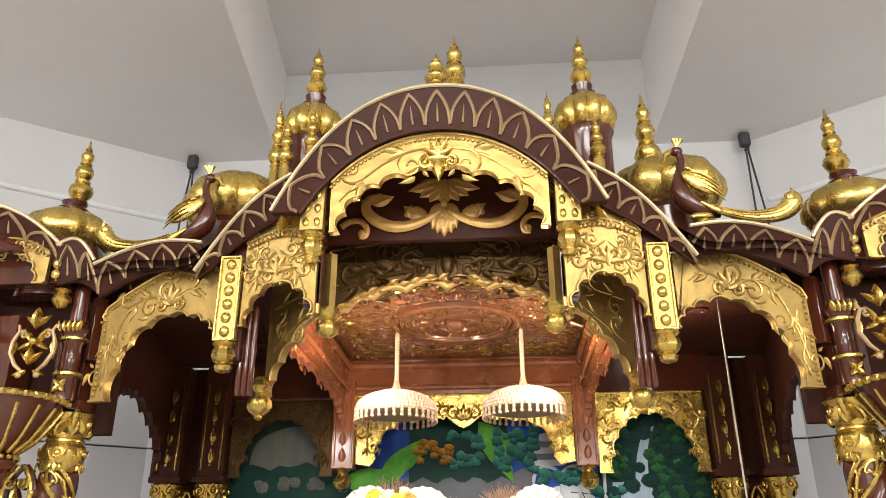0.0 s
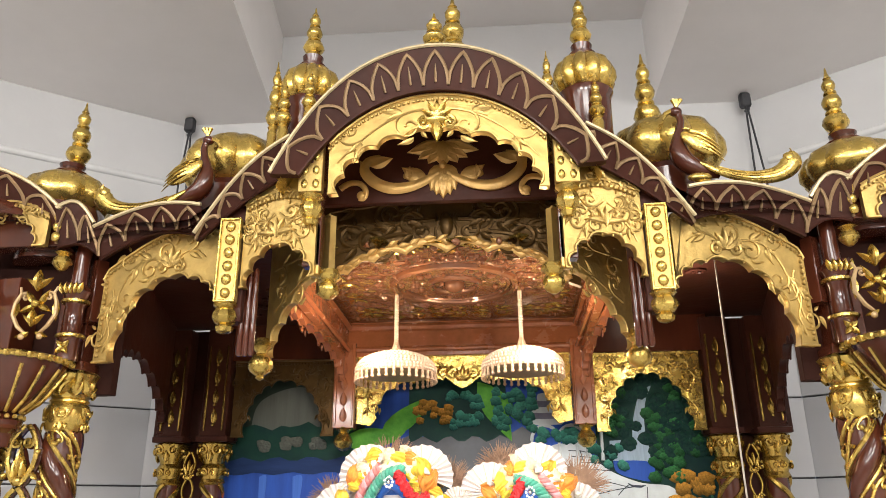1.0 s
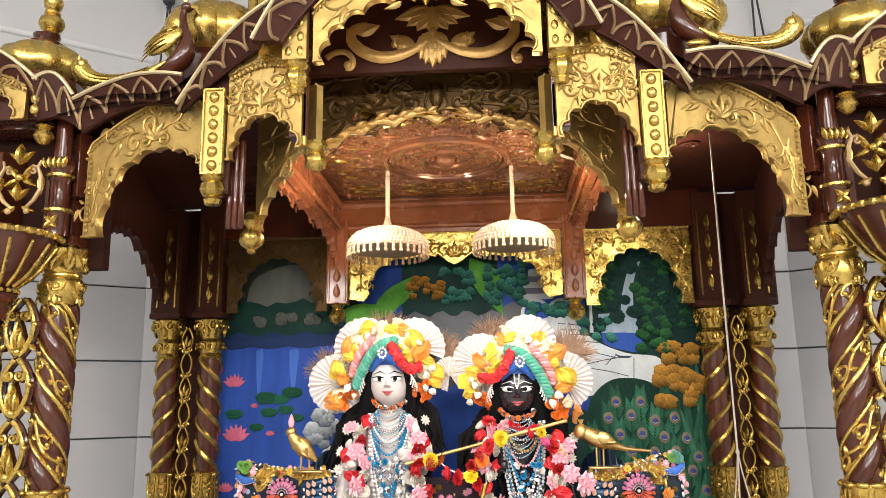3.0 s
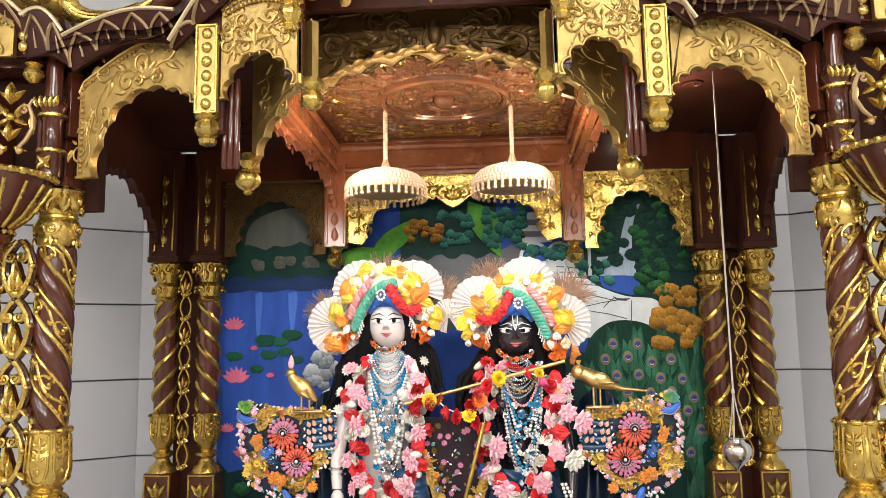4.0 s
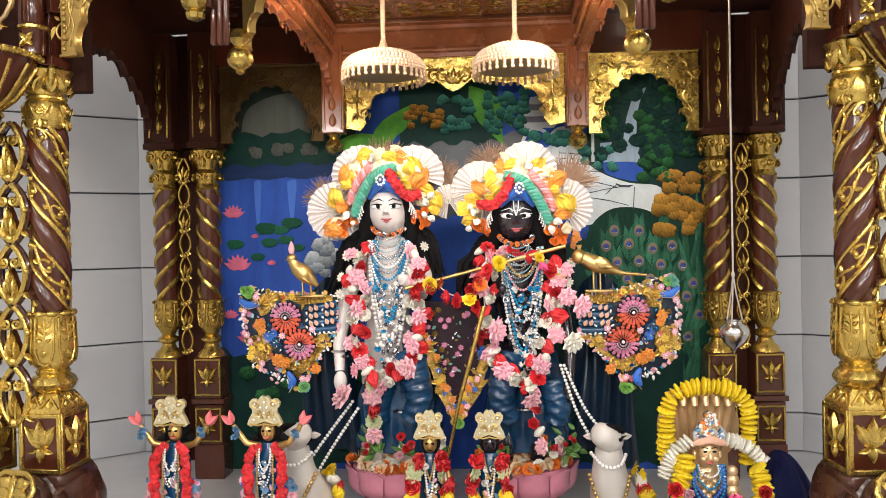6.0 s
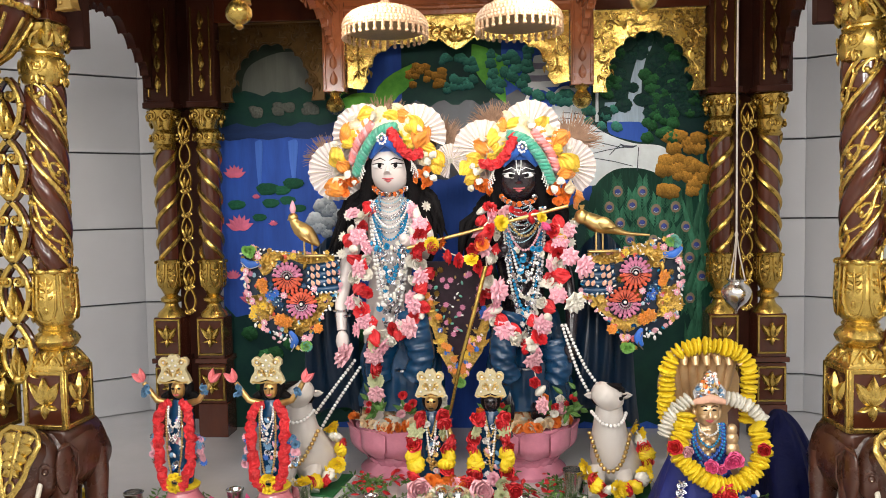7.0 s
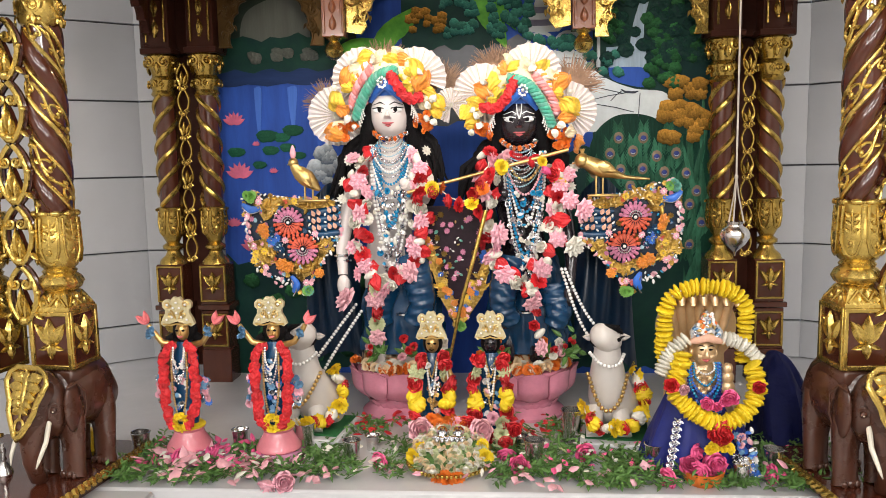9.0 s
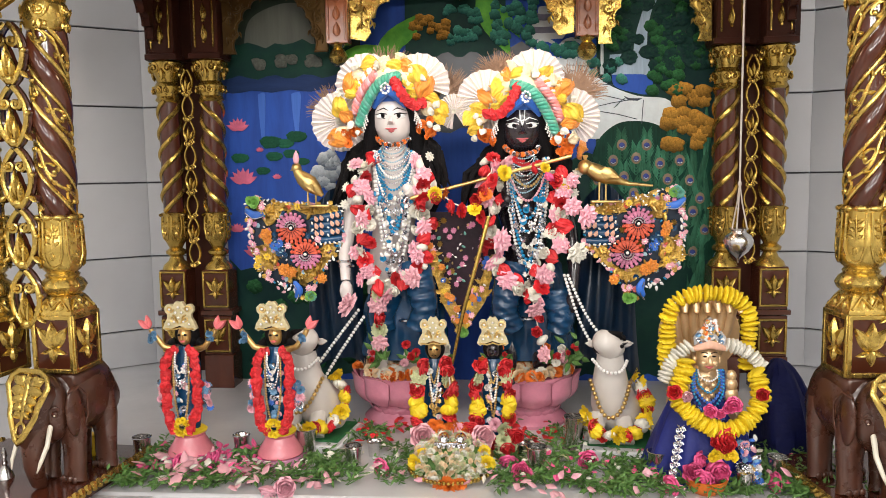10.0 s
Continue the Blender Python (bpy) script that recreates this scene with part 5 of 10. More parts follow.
    part("corner_panel", Geo().box((s * 0.925, 1.875, 1.395), (0.19, 0.03, 0.42)), DULL_VOID, canopy)
    # added dark sheet that stands in for the unlit void behind the kiosk
    part("kiosk_back", Geo().box((s * 1.10, 1.862, 1.43), (0.36, 0.03, 0.38)), DULL_VOID, canopy)
    part("kiosk_roof", Geo().lathe([(0.20, 0.0), (0.17, 0.06), (0.11, 0.11), (0.05, 0.13)], 28, pose(s * 1.13, 1.86, 1.60)), BROWN, canopy)

# ---- rear columns in pairs ----


def rear_column(x, y, s):
    th = thing("rear_column", "slender twisted dark column with gold carved capital and foot", "column", "rear columns", (x, y, 0))
    part("plinth", Geo().box((0, 0, 0.06), (0.105, 0.09, 0.12)).box((0, 0, 0.19), (0.098, 0.085, 0.14)).box((0, 0, 0.272), (0.115, 0.10, 0.018)).box((0, 0, 0.353), (0.095, 0.085, 0.145)), BROWN, th)
    for zc, hh in ((0.19, 0.12), (0.356, 0.13)):
        M = Matrix.Translation((0, -0.045, zc))
        g = Geo()
        for e in (-1, 1):
            g.box((e * 0.043, 0, 0), (0.008, 0.008, hh), M)
            g.box((0, 0, e * (hh / 2 - 0.004)), (0.086, 0.008, 0.008), M)
        part("panel_frame", g, GOLD_DEEP, th)
        g = Geo()
        lotus_relief(g, M, 0.064)
        part("lotus_relief", g, GOLD_DEEP, th)
    part("foot", Geo().lathe([(0.05, 0.425), (0.045, 0.44), (0.028, 0.455), (0.022, 0.47), (0.035, 0.48), (0.036, 0.49), (0.022, 0.50), (0.03, 0.515), (0.042, 0.54), (0.044, 0.58), (0.04, 0.61), (0.046, 0.625), (0.034, 0.63)], 24), GOLD_DEEP, th)
    g = Geo()
    for k in range(6):
        M = pose(0, 0, 0, 0, 0, 60 * k + 30) @ Matrix.Translation((0, -0.0415, 0)) @ Matrix.Diagonal((1, 0.8, 1, 1))
        g.tube([(-0.016, 0.002, 0.612), (-0.018, 0, 0.57), (-0.010, 0.002, 0.535), (0, 0.004, 0.528), (0.010, 0.002, 0.535), (0.018, 0, 0.57), (0.016, 0.002, 0.612)], 0.0032, 6, M)
        for e in (-1, 1):
            for j in range(2):
                g.leaf(0, 0.568 + 0.018 * j, math.pi / 2 - e * 0.9, 0.018, 0.010, M, 0.008, 0)
        g.ball((0, -0.003, 0.553), (0.007, 0.006, 0.010), 7, 5, M)
        g.ball((0.022, 0.0, 0.618), (0.010, 0.007, 0.006), 7, 5, M)
    part("foot_relief", g, GOLD_DEEP, th)
    part("shaft", Geo().lathe([(0.036, 0.628), (0.037, 0.8), (0.035, 1.02)], 24), BROWN, th)
    g = Geo()
    for k in range(3):
        g.tube(helix(0.0350, 0.632, 1.015, 1.75, 2 * math.pi * k / 3, 60, s), 0.0095, 7)
    part("gold_spiral", g, GOLD_DEEP, th)
    cp = part("capital", Geo().lathe([(0.036, 1.01), (0.044, 1.018), (0.038, 1.03), (0.044, 1.05), (0.046, 1.065), (0.036, 1.08), (0.04, 1.095), (0.05, 1.12), (0.054, 1.145), (0.048, 1.152)], 24), GOLD_DEEP, th)
    g = Geo()
    for q in range(4):
        M = pose(0, 0, 0, 0, 0, 90 * q) @ Matrix.Translation((0, -0.046, 0))
        for e in (-1, 1):
            g.scroll(e * 0.026, 1.125, 0.018, math.pi / 2, e * 1.3, 0.006, M)
            g.scroll(e * 0.014, 1.05, 0.012, math.pi / 2, e * 1.3, 0.005, M)
        g.leaf(0, 1.085, math.pi / 2, 0.045, 0.026, M, 0.014)
    part("capital_relief", g, GOLD_DEEP, cp)
    # upper box also gets the darker wood colour, for aisle shade
    im = part("upper_box", Geo().box((0, 0, 1.162), (0.112, 0.10, 0.02)).box((0, 0, 1.36), (0.092, 0.085, 0.385)), EAVE_SHADE, th)
    g = Geo()
    for e in (-1, 1):
        g.box((e * 0.032, -0.045, 1.34), (0.007, 0.006, 0.30))
    for k in range(4):
        g.leaf(0, 1.21 + 0.07 * k, math.pi / 2, 0.06, 0.024, Matrix.Translation((0, -0.044, 0)), 0.012)
        g.ball((0, -0.046, 1.21 + 0.07 * k), 0.007, 6, 4)
    part("gold_strips", g, GOLD_DEEP, im)


for s in (-1, 1):
    for x in (0.875, 1.03):
        rear_column(s * x, 2.72, s if x < 1 else -s)
    ch = thing("openwork_strip", "narrow openwork gold strip between the rear columns", "ornament", "openwork strips", (s * 0.953, 2.70, 0.44))
    g = Geo()
    for k in range(8):
        z = 0.085 * k
        for q in (-1, 1):
            g.tube([(q * (0.003 + 0.016 * math.sin(math.pi * i / 8)), 0, z + 0.0106 * i) for i in range(9)], 0.0042, 6)
            g.scroll(q * 0.009, z + 0.004, 0.010, 0, q * 1.2, 0.0036, None, -0.004)
            if k % 2:
                g.leaf(q * 0.004, z + 0.012, math.pi / 2 - q * 0.35, 0.040, 0.014, None, 0.010, -0.004)
        g.ball((0, -0.004, z), (0.009, 0.008, 0.010), 8, 5)
        if k % 2:
            g.leaf(0, z + 0.016, math.pi / 2, 0.046, 0.014, None, 0.012, -0.005)
    part("fretwork", g, GOLD_DEEP, ch)

# ---- painted backdrop ----
def plain(name, c, rough=0.5, **k):
    return node_mat(name, c, rough, **k)


P_LAKE = plain("painted_lake_blue", (0.035, 0.11, 0.50), 0.5, scale=6, vary=0.5, bump=0, spec=0.12, second=(0.02, 0.05, 0.24), stretch=(3, 1, 0.5))
P_DARK = plain("painted_dark_green", (0.013, 0.055, 0.035), 0.5, scale=9, vary=0.6, bump=0, spec=0.12, second=(0.006, 0.02, 0.03))
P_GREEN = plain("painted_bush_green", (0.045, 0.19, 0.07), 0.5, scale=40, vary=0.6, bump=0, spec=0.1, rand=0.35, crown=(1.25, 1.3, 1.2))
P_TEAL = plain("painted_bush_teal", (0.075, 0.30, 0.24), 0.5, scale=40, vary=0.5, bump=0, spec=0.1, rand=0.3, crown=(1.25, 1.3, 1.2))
P_LIGHT = plain("painted_leaf_green", (0.16, 0.45, 0.06), 0.5, scale=20, vary=0.6, bump=0, spec=0.1, second=(0.03, 0.2, 0.03))
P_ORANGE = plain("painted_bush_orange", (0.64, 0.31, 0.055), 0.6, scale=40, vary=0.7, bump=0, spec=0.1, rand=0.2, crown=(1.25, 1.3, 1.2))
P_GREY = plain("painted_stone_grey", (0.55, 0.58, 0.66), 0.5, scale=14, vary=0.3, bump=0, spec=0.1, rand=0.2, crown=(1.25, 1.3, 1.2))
# grey cliff paint with the left aisle's shade put into its colour
P_MURK = plain("painted_cliff_in_shade", (0.13, 0.14, 0.125), 0.5, scale=8, vary=0.4, bump=0, spec=0.1, stretch=(4, 1, 0.4))
P_WATER = plain("painted_waterfall", (0.40, 0.52, 0.66), 0.5, scale=20, vary=0.35, bump=0, spec=0.1, stretch=(4, 1, 0.4))
P_PINK = plain("painted_lotus_pink", (0.75, 0.18, 0.30), 0.5, scale=20, vary=0.4, bump=0, spec=0.1)
P_FEATHER = plain("painted_feather_green", (0.045, 0.175, 0.105), 0.5, scale=60, vary=0.7, bump=0, spec=0.1, rand=0.4, stretch=(3, 1, 0.6))
P_DEEP = plain("painted_deep_feather_green", (0.010, 0.055, 0.036), 0.5, scale=30, vary=0.6, bump=0, spec=0.1, stretch=(5, 1, 0.7))
P_PAD = plain("painted_lily_pad", (0.018, 0.12, 0.065), 0.5, scale=30, vary=0.5, bump=0, spec=0.1, rand=0.3)
P_VIOLET = plain("painted_temple_violet", (0.25, 0.26, 0.36), 0.5, scale=20, vary=0.4, bump=0, spec=0.1)
P_SHEEN = plain("painted_lake_sheen", (0.075, 0.17, 0.55), 0.5, scale=10, vary=0.6, bump=0, spec=0.12, second=(0.035, 0.11, 0.46), stretch=(5, 1, 0.3))
P_DULLGREEN = plain("painted_dark_dull_green", (0.030, 0.045, 0.035), 0.5, scale=8, vary=0.5, bump=0, spec=0.1)
P_DUSK = plain("painted_dusk_water", (0.018, 0.040, 0.13), 0.5, scale=8, vary=0.5, bump=0, spec=0.12, stretch=(0.6, 1, 4))
P_INK = plain("painted_dark_line", (0.02, 0.03, 0.06), 0.5, scale=20, vary=0.3, bump=0)
P_EYEBLUE = plain("painted_feather_eye", (0.02, 0.04, 0.26), 0.5, scale=30, vary=0.3, bump=0)
P_EYERIM = plain("painted_feather_rim", (0.22, 0.16, 0.10), 0.5, scale=30, vary=0.3, bump=0)

P_SLATE = plain("painted_slate_water", (0.055, 0.065, 0.085), 0.4, scale=8, vary=0.5, bump=0)
BY = 2.80
scene_board = thing("painted_backdrop", "painted landscape board with lake, bushes, waterfall and peacock feathers", "painting", "", (0, BY, 0))
part("board", Geo().box((0.0, 0.01, 0.715), (1.74, 0.02, 1.43)), P_LAKE, scene_board, "deep blue painted lake")
rb = random.Random(4)


def blob(name, mat, pts, lift=0.002):
    g = Geo().prism(pts, 0.002, Matrix.Translation((0, -lift - 0.002, 0)))
    return part(name, g, mat, scene_board, smooth=0)


def wavy(x0, x1, zt, zb, amp, n=14, ph=0.0):
    top_ = [(x0 + (x1 - x0) * i / n, zt + amp * math.sin(2.3 * i + ph) * 0.6 + amp * 0.5 * math.sin(0.9 * i + ph)) for i in range(n + 1)]
    bot = [(x1 + (x0 - x1) * i / n, zb + amp * 0.6 * math.sin(1.7 * i + ph)) for i in range(n + 1)]
    return top_ + bot


def shape(name, mat, pts, lift=0.002, n=5):
    """A painted patch with a smooth outline through a few points."""
    return blob(name, mat, along_curve(list(pts) + [pts[0]], n)[:-1], lift)


blob("dark_sky", P_DULLGREEN, wavy(-0.865, -0.36, 1.425, 1.19, 0.006, ph=1), 0.0008)
blob("far_bank", P_DARK, wavy(-0.865, -0.40, 1.215, 1.10, 0.014), 0.0014)
blob("dusk_water", P_DUSK, wavy(-0.865, -0.36, 1.12, 1.05, 0.008, ph=2), 0.0010)
blob("far_bank", P_DARK, wavy(-0.20, 0.15, 1.42, 1.16, 0.02), 0.001)
blob("slate_water", P_SLATE, wavy(-0.26, 0.24, 1.18, 0.90, 0.02, ph=3), 0.0008)
shape("cliff", P_MURK, [(-0.78, 1.19), (-0.765, 1.28), (-0.72, 1.325), (-0.62, 1.355), (-0.56, 1.33), (-0.535, 1.19)], 0.0011)
for x, z0, z1, w in ((-0.722, 0.85, 1.04, 0.026), (-0.597, 0.88, 1.04, 0.034)):
    shape("lake_sheen", P_SHEEN, [(x - w * 0.5, z1), (x + w * 0.5, z1), (x + w * 0.36, (z0 + z1) / 2), (x, z0), (x - w * 0.36, (z0 + z1) / 2)], 0.0011)
blob("near_bank", P_DARK, wavy(-0.865, -0.3, 0.42, 0.01, 0.03, ph=2), 0.001)
blob("right_wood", P_DARK, wavy(0.46, 0.865, 1.42, 0.80, 0.01, ph=2), 0.001)
blob("near_bank", P_DARK, wavy(0.1, 0.865, 0.80, 0.01, 0.03, ph=1), 0.0006)
# paved bank that winds from the temple steps to the front
shape("stone_path", P_GREY, [(0.27, 1.10), (0.31, 1.135), (0.41, 1.135), (0.45, 1.085), (0.51, 1.040), (0.60, 1.005), (0.71, 0.985), (0.715, 0.89), (0.60, 0.90), (0.46, 0.86), (0.36, 0.90), (0.30, 1.0)], 0.0016)
for x0, z0, x1, z1 in ((0.36, 1.115, 0.44, 1.105), (0.37, 1.095, 0.46, 1.085), (0.40, 1.075, 0.49, 1.066), (0.39, 1.05, 0.52, 1.043), (0.40, 1.115, 0.41, 1.075), (0.455, 1.085, 0.445, 1.055), (0.42, 1.02, 0.56, 0.99),
                       (0.43, 0.965, 0.60, 0.995), (0.44, 1.02, 0.455, 0.90), (0.47, 0.955, 0.60, 0.925), (0.56, 1.0, 0.52, 0.965), (0.62, 0.99, 0.615, 0.91), (0.33, 1.06, 0.40, 1.02), (0.36, 1.0, 0.44, 0.97)):
    part("paving_line", Geo().tube([(x0, -0.0042, z0), ((x0 + x1) / 2, -0.0042, (z0 + z1) / 2 + 0.003), (x1, -0.0042, z1)], 0.0015, 5), P_INK, scene_board)
# temple: stepped dome, arches and posts
for k in range(5):
    w = 0.062 - 0.010 * k
    shape("temple_tier", P_VIOLET if k % 2 else P_GREY, [(0.283 - w, 1.205 + 0.021 * k), (0.283 + w, 1.205 + 0.021 * k), (0.283 + w * 0.86, 1.229 + 0.021 * k), (0.283 - w * 0.86, 1.229 + 0.021 * k)], 0.0018 + 0.0003 * k, 2)
for x in (0.283, 0.375):
    part("temple_arch", Geo().tube([(x + 0.048 * math.cos(math.pi * i / 10), -0.005, 1.150 + 0.052 * math.sin(math.pi * i / 10)) for i in range(11)], 0.006, 6, flat=0.3), P_GREY, scene_board)
for x, z0, z1 in ((0.330, 1.10, 1.16), (0.428, 1.09, 1.17), (0.392, 1.06, 1.16), (0.478, 1.08, 1.21), (0.235, 1.10, 1.16)):
    part("temple_post", Geo().tube([(x, -0.005, z0), (x, -0.005, z1 - 0.02), (x, -0.005, z1)], [0.007, 0.005, 0.002], 6), P_GREY, scene_board)
# pool under the waterfall
shape("pool", P_WATER, [(0.505, 1.146), (0.625, 1.144), (0.640, 1.085), (0.636, 1.06), (0.515, 1.075)], 0.0018)
shape("deep_pool", P_LAKE, [(0.512, 1.078), (0.638, 1.072), (0.642, 1.012), (0.58, 1.018), (0.522, 1.040)], 0.0022)
shape("waterfall", P_WATER, [(0.583, 1.140), (0.590, 1.20), (0.605, 1.26), (0.628, 1.318), (0.665, 1.335), (0.645, 1.29), (0.632, 1.23), (0.625, 1.14)], 0.0022)
part("boat", Geo().tube([(0.555, -0.005, 1.004), (0.57, -0.005, 0.994), (0.60, -0.005, 0.992), (0.615, -0.005, 0.996)], [0.001, 0.004, 0.004, 0.001], 6), P_INK, scene_board)


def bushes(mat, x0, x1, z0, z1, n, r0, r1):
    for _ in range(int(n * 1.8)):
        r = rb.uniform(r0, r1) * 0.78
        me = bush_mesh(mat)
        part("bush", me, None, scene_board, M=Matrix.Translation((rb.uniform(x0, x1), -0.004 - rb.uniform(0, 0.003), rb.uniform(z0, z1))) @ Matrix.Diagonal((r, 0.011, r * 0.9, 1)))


BUSH = {}


def bush_mesh(mat):
    if mat.name not in BUSH:
        g = Geo()
        rq = random.Random(len(BUSH))
        for k in range(26):
            a, q = rq.uniform(0, 6.28), 0.72 * math.sqrt(rq.random())
            g.ball((q * math.cos(a), -0.6 * (1 - q * q) + rq.uniform(-0.1, 0.1), q * math.sin(a)), rq.uniform(0.22, 0.34), 7, 5)
        g.ball((0, 0, 0), (0.85, 0.7, 0.85), 12, 8)
        BUSH[mat.name] = g.mesh("bush", mat, 60)
    return BUSH[mat.name]


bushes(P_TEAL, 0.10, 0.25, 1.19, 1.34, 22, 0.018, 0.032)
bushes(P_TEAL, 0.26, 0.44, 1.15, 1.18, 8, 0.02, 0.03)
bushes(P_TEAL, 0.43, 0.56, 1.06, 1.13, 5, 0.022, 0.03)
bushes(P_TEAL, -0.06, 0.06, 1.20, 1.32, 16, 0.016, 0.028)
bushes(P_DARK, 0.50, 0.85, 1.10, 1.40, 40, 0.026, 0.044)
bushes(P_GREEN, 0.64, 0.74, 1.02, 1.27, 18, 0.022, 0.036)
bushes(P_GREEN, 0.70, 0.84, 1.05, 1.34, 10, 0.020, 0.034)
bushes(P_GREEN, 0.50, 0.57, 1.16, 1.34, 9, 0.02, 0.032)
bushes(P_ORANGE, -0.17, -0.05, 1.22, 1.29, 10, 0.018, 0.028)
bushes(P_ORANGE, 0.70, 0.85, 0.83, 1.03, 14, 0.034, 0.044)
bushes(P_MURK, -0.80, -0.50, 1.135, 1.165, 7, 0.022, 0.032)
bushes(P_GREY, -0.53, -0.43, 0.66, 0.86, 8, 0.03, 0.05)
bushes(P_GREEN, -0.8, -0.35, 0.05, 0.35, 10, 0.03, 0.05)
# broad leaves at both sides of the pool
for x, z, a, l, w in ((-0.30, 1.14, 0.95, 0.22, 0.075), (-0.25, 1.18, 0.85, 0.17, 0.05), (-0.44, 1.15, 0.25, 0.22, 0.07), (0.05, 1.36, -0.95, 0.24, 0.085), (0.09, 1.34, -0.75, 0.17, 0.045)):
    part("broad_leaf", Geo().leaf(x, z, a, l, w, Matrix.Translation((0, -0.005, 0)), 0.006, curl=-0.12), P_LIGHT, scene_board)
# lily pads and lotus flowers
for x, z, w in ((-0.692, 0.871, 0.048), (-0.598, 0.889, 0.044), (-0.682, 0.820, 0.036), (-0.808, 0.816, 0.038), (-0.725, 0.769, 0.030), (-0.620, 0.829, 0.034), (-0.640, 0.865, 0.036), (-0.58, 0.80, 0.030)):
    part("lily_pad", bush_mesh(P_PAD), None, scene_board, M=Matrix.Translation((x, -0.003, z)) @ Matrix.Diagonal((w, 0.003, w * 0.52, 1)))
for x, z, r in ((-0.812, 0.915, 0.042), (-0.80, 0.725, 0.052), (-0.76, 0.46, 0.05), (-0.735, 0.838, 0.016), (-0.675, 0.74, 0.018), (-0.83, 0.55, 0.03), (-0.62, 0.42, 0.03)):
    g = Geo()
    for k in range(-3, 4):
        g.leaf(x, z, math.pi / 2 + k * 0.38, r * 1.1, r * 0.42, Matrix.Translation((0, -0.005, 0)), 0.003)
    part("lotus", g, P_PINK, scene_board)
# fanned peacock tail: a dark dome of feathers with barbs and eyes
shape("feather_fan", P_DEEP, [(0.43, 0.44), (0.44, 0.74), (0.465, 0.85), (0.52, 0.905), (0.58, 0.92), (0.66, 0.908), (0.74, 0.86), (0.85, 0.78), (0.86, 0.44)], 0.0024)
for row in range(7):
    for col in range(6):
        x = 0.475 + 0.078 * col + (0.038 if row % 2 else 0) + rb.uniform(-0.010, 0.010)
        z = 0.845 - 0.062 * row + rb.uniform(-0.012, 0.012)
        if x > 0.85 or z > 0.885 - 1.5 * max(0, 0.53 - x) - 0.9 * max(0, x - 0.68):
            continue
        a = math.pi / 2 + (0.60 - x) * 0.9
        g = Geo()
        for q in range(9):
            for e in (-1, 1):
                d = -0.060 + 0.011 * q
                g.leaf(x + d * math.cos(a), z + d * math.sin(a), a + e * (0.55 - 0.02 * q), 0.056 - 0.002 * q, 0.0085, Matrix.Translation((0, -0.0046 - 0.0002 * row, 0)), 0.002, seg=3)
        ft = part("feather", g, P_FEATHER, scene_board)
        part("feather_eye", Geo().ball((x, -0.0068, z), (0.0175, 0.002, 0.0205), 14, 5), P_EYERIM, ft)
        part("feather_pupil", Geo().ball((x, -0.0085, z - 0.002), (0.0105, 0.002, 0.0105), 12, 5), P_EYEBLUE, ft)
        part("feather_glint", Geo().tube([(x + 0.0075 * math.cos(b), -0.0105, z - 0.003 + 0.0065 * math.sin(b)) for b in (3.5, 4.1, 4.71, 5.3, 5.9)], 0.0012, 4), P_GREY, ft)
for k in range(14):
    x = 0.76 + 0.09 * rb.random()
    part("grass_blade", Geo().leaf(x, 0.1 + 0.05 * k, math.pi / 2 + rb.uniform(-0.5, 0.3), 0.24, 0.022, Matrix.Translation((0, -0.006, 0)), 0.003), P_FEATHER, scene_board)

# ---- flowers, beads and cloth for the altar ----
F_RED = plain("red_rose_petals", (0.69, 0.020, 0.028), 0.55, scale=60, vary=0.4, bump=0.1, rand=0.3)
F_WHITE = plain("white_petals", (0.80, 0.77, 0.68), 0.55, scale=60, vary=0.12, bump=0.1, rand=0.12)
F_PINK = plain("pink_lotus_petals", (0.80, 0.30, 0.42), 0.5, scale=50, vary=0.35, bump=0.08, rand=0.2, second=(0.85, 0.55, 0.6))
F_HOT = plain("hot_pink_petals", (0.92, 0.12, 0.32), 0.5, scale=50, vary=0.3, bump=0.08, rand=0.2)
F_YELLOW = plain("yellow_marigold_petals", (1.0, 0.68, 0.02), 0.55, scale=60, vary=0.3, bump=0.1, rand=0.15)
F_ORANGE = plain("orange_marigold_petals", (0.85, 0.20, 0.02), 0.55, scale=60, vary=0.35, bump=0.1, rand=0.2)
F_PALE = plain("pale_pink_rose_petals", (0.80, 0.42, 0.48), 0.5, scale=50, vary=0.2, bump=0.08, rand=0.15)
F_LIME = plain("pale_green_petals", (0.56, 0.60, 0.34), 0.55, scale=60, vary=0.3, bump=0.1, rand=0.2)
CREAMP = plain("cream_peach_petals", (0.85, 0.64, 0.40), 0.55, scale=60, vary=0.2, bump=0.1, rand=0.15)
LEAFG = plain("fresh_green_leaf", (0.105, 0.235, 0.05), 0.5, scale=80, vary=0.5, bump=0.1, rand=0.3)
PEARL = plain("white_pearl", (0.82, 0.80, 0.78), 0.18, coat=0.5, scale=50, vary=0.05, bump=0)
BLUEBEAD = plain("blue_glass_bead", (0.02, 0.28, 0.55), 0.12, coat=0.6, scale=60, vary=0.3, bump=0)
PALEAQ = plain("pale_aqua_bead", (0.35, 0.55, 0.65), 0.2, coat=0.4, scale=60, vary=0.3, bump=0)
SILVER = plain("silver_bead", (0.75, 0.76, 0.8), 0.2, metal=1.0, scale=60, vary=0.2, bump=0)
SATIN_BLUE = plain("dark_blue_satin", (0.006, 0.055, 0.14), 0.26, scale=10, vary=0.5, bump=0.15, bscale=25, sheen=0.0, coat=0.3)
ROYAL = plain("royal_blue_velvet", (0.008, 0.018, 0.20), 0.6, scale=14, vary=0.5, bump=0.2, bscale=60)
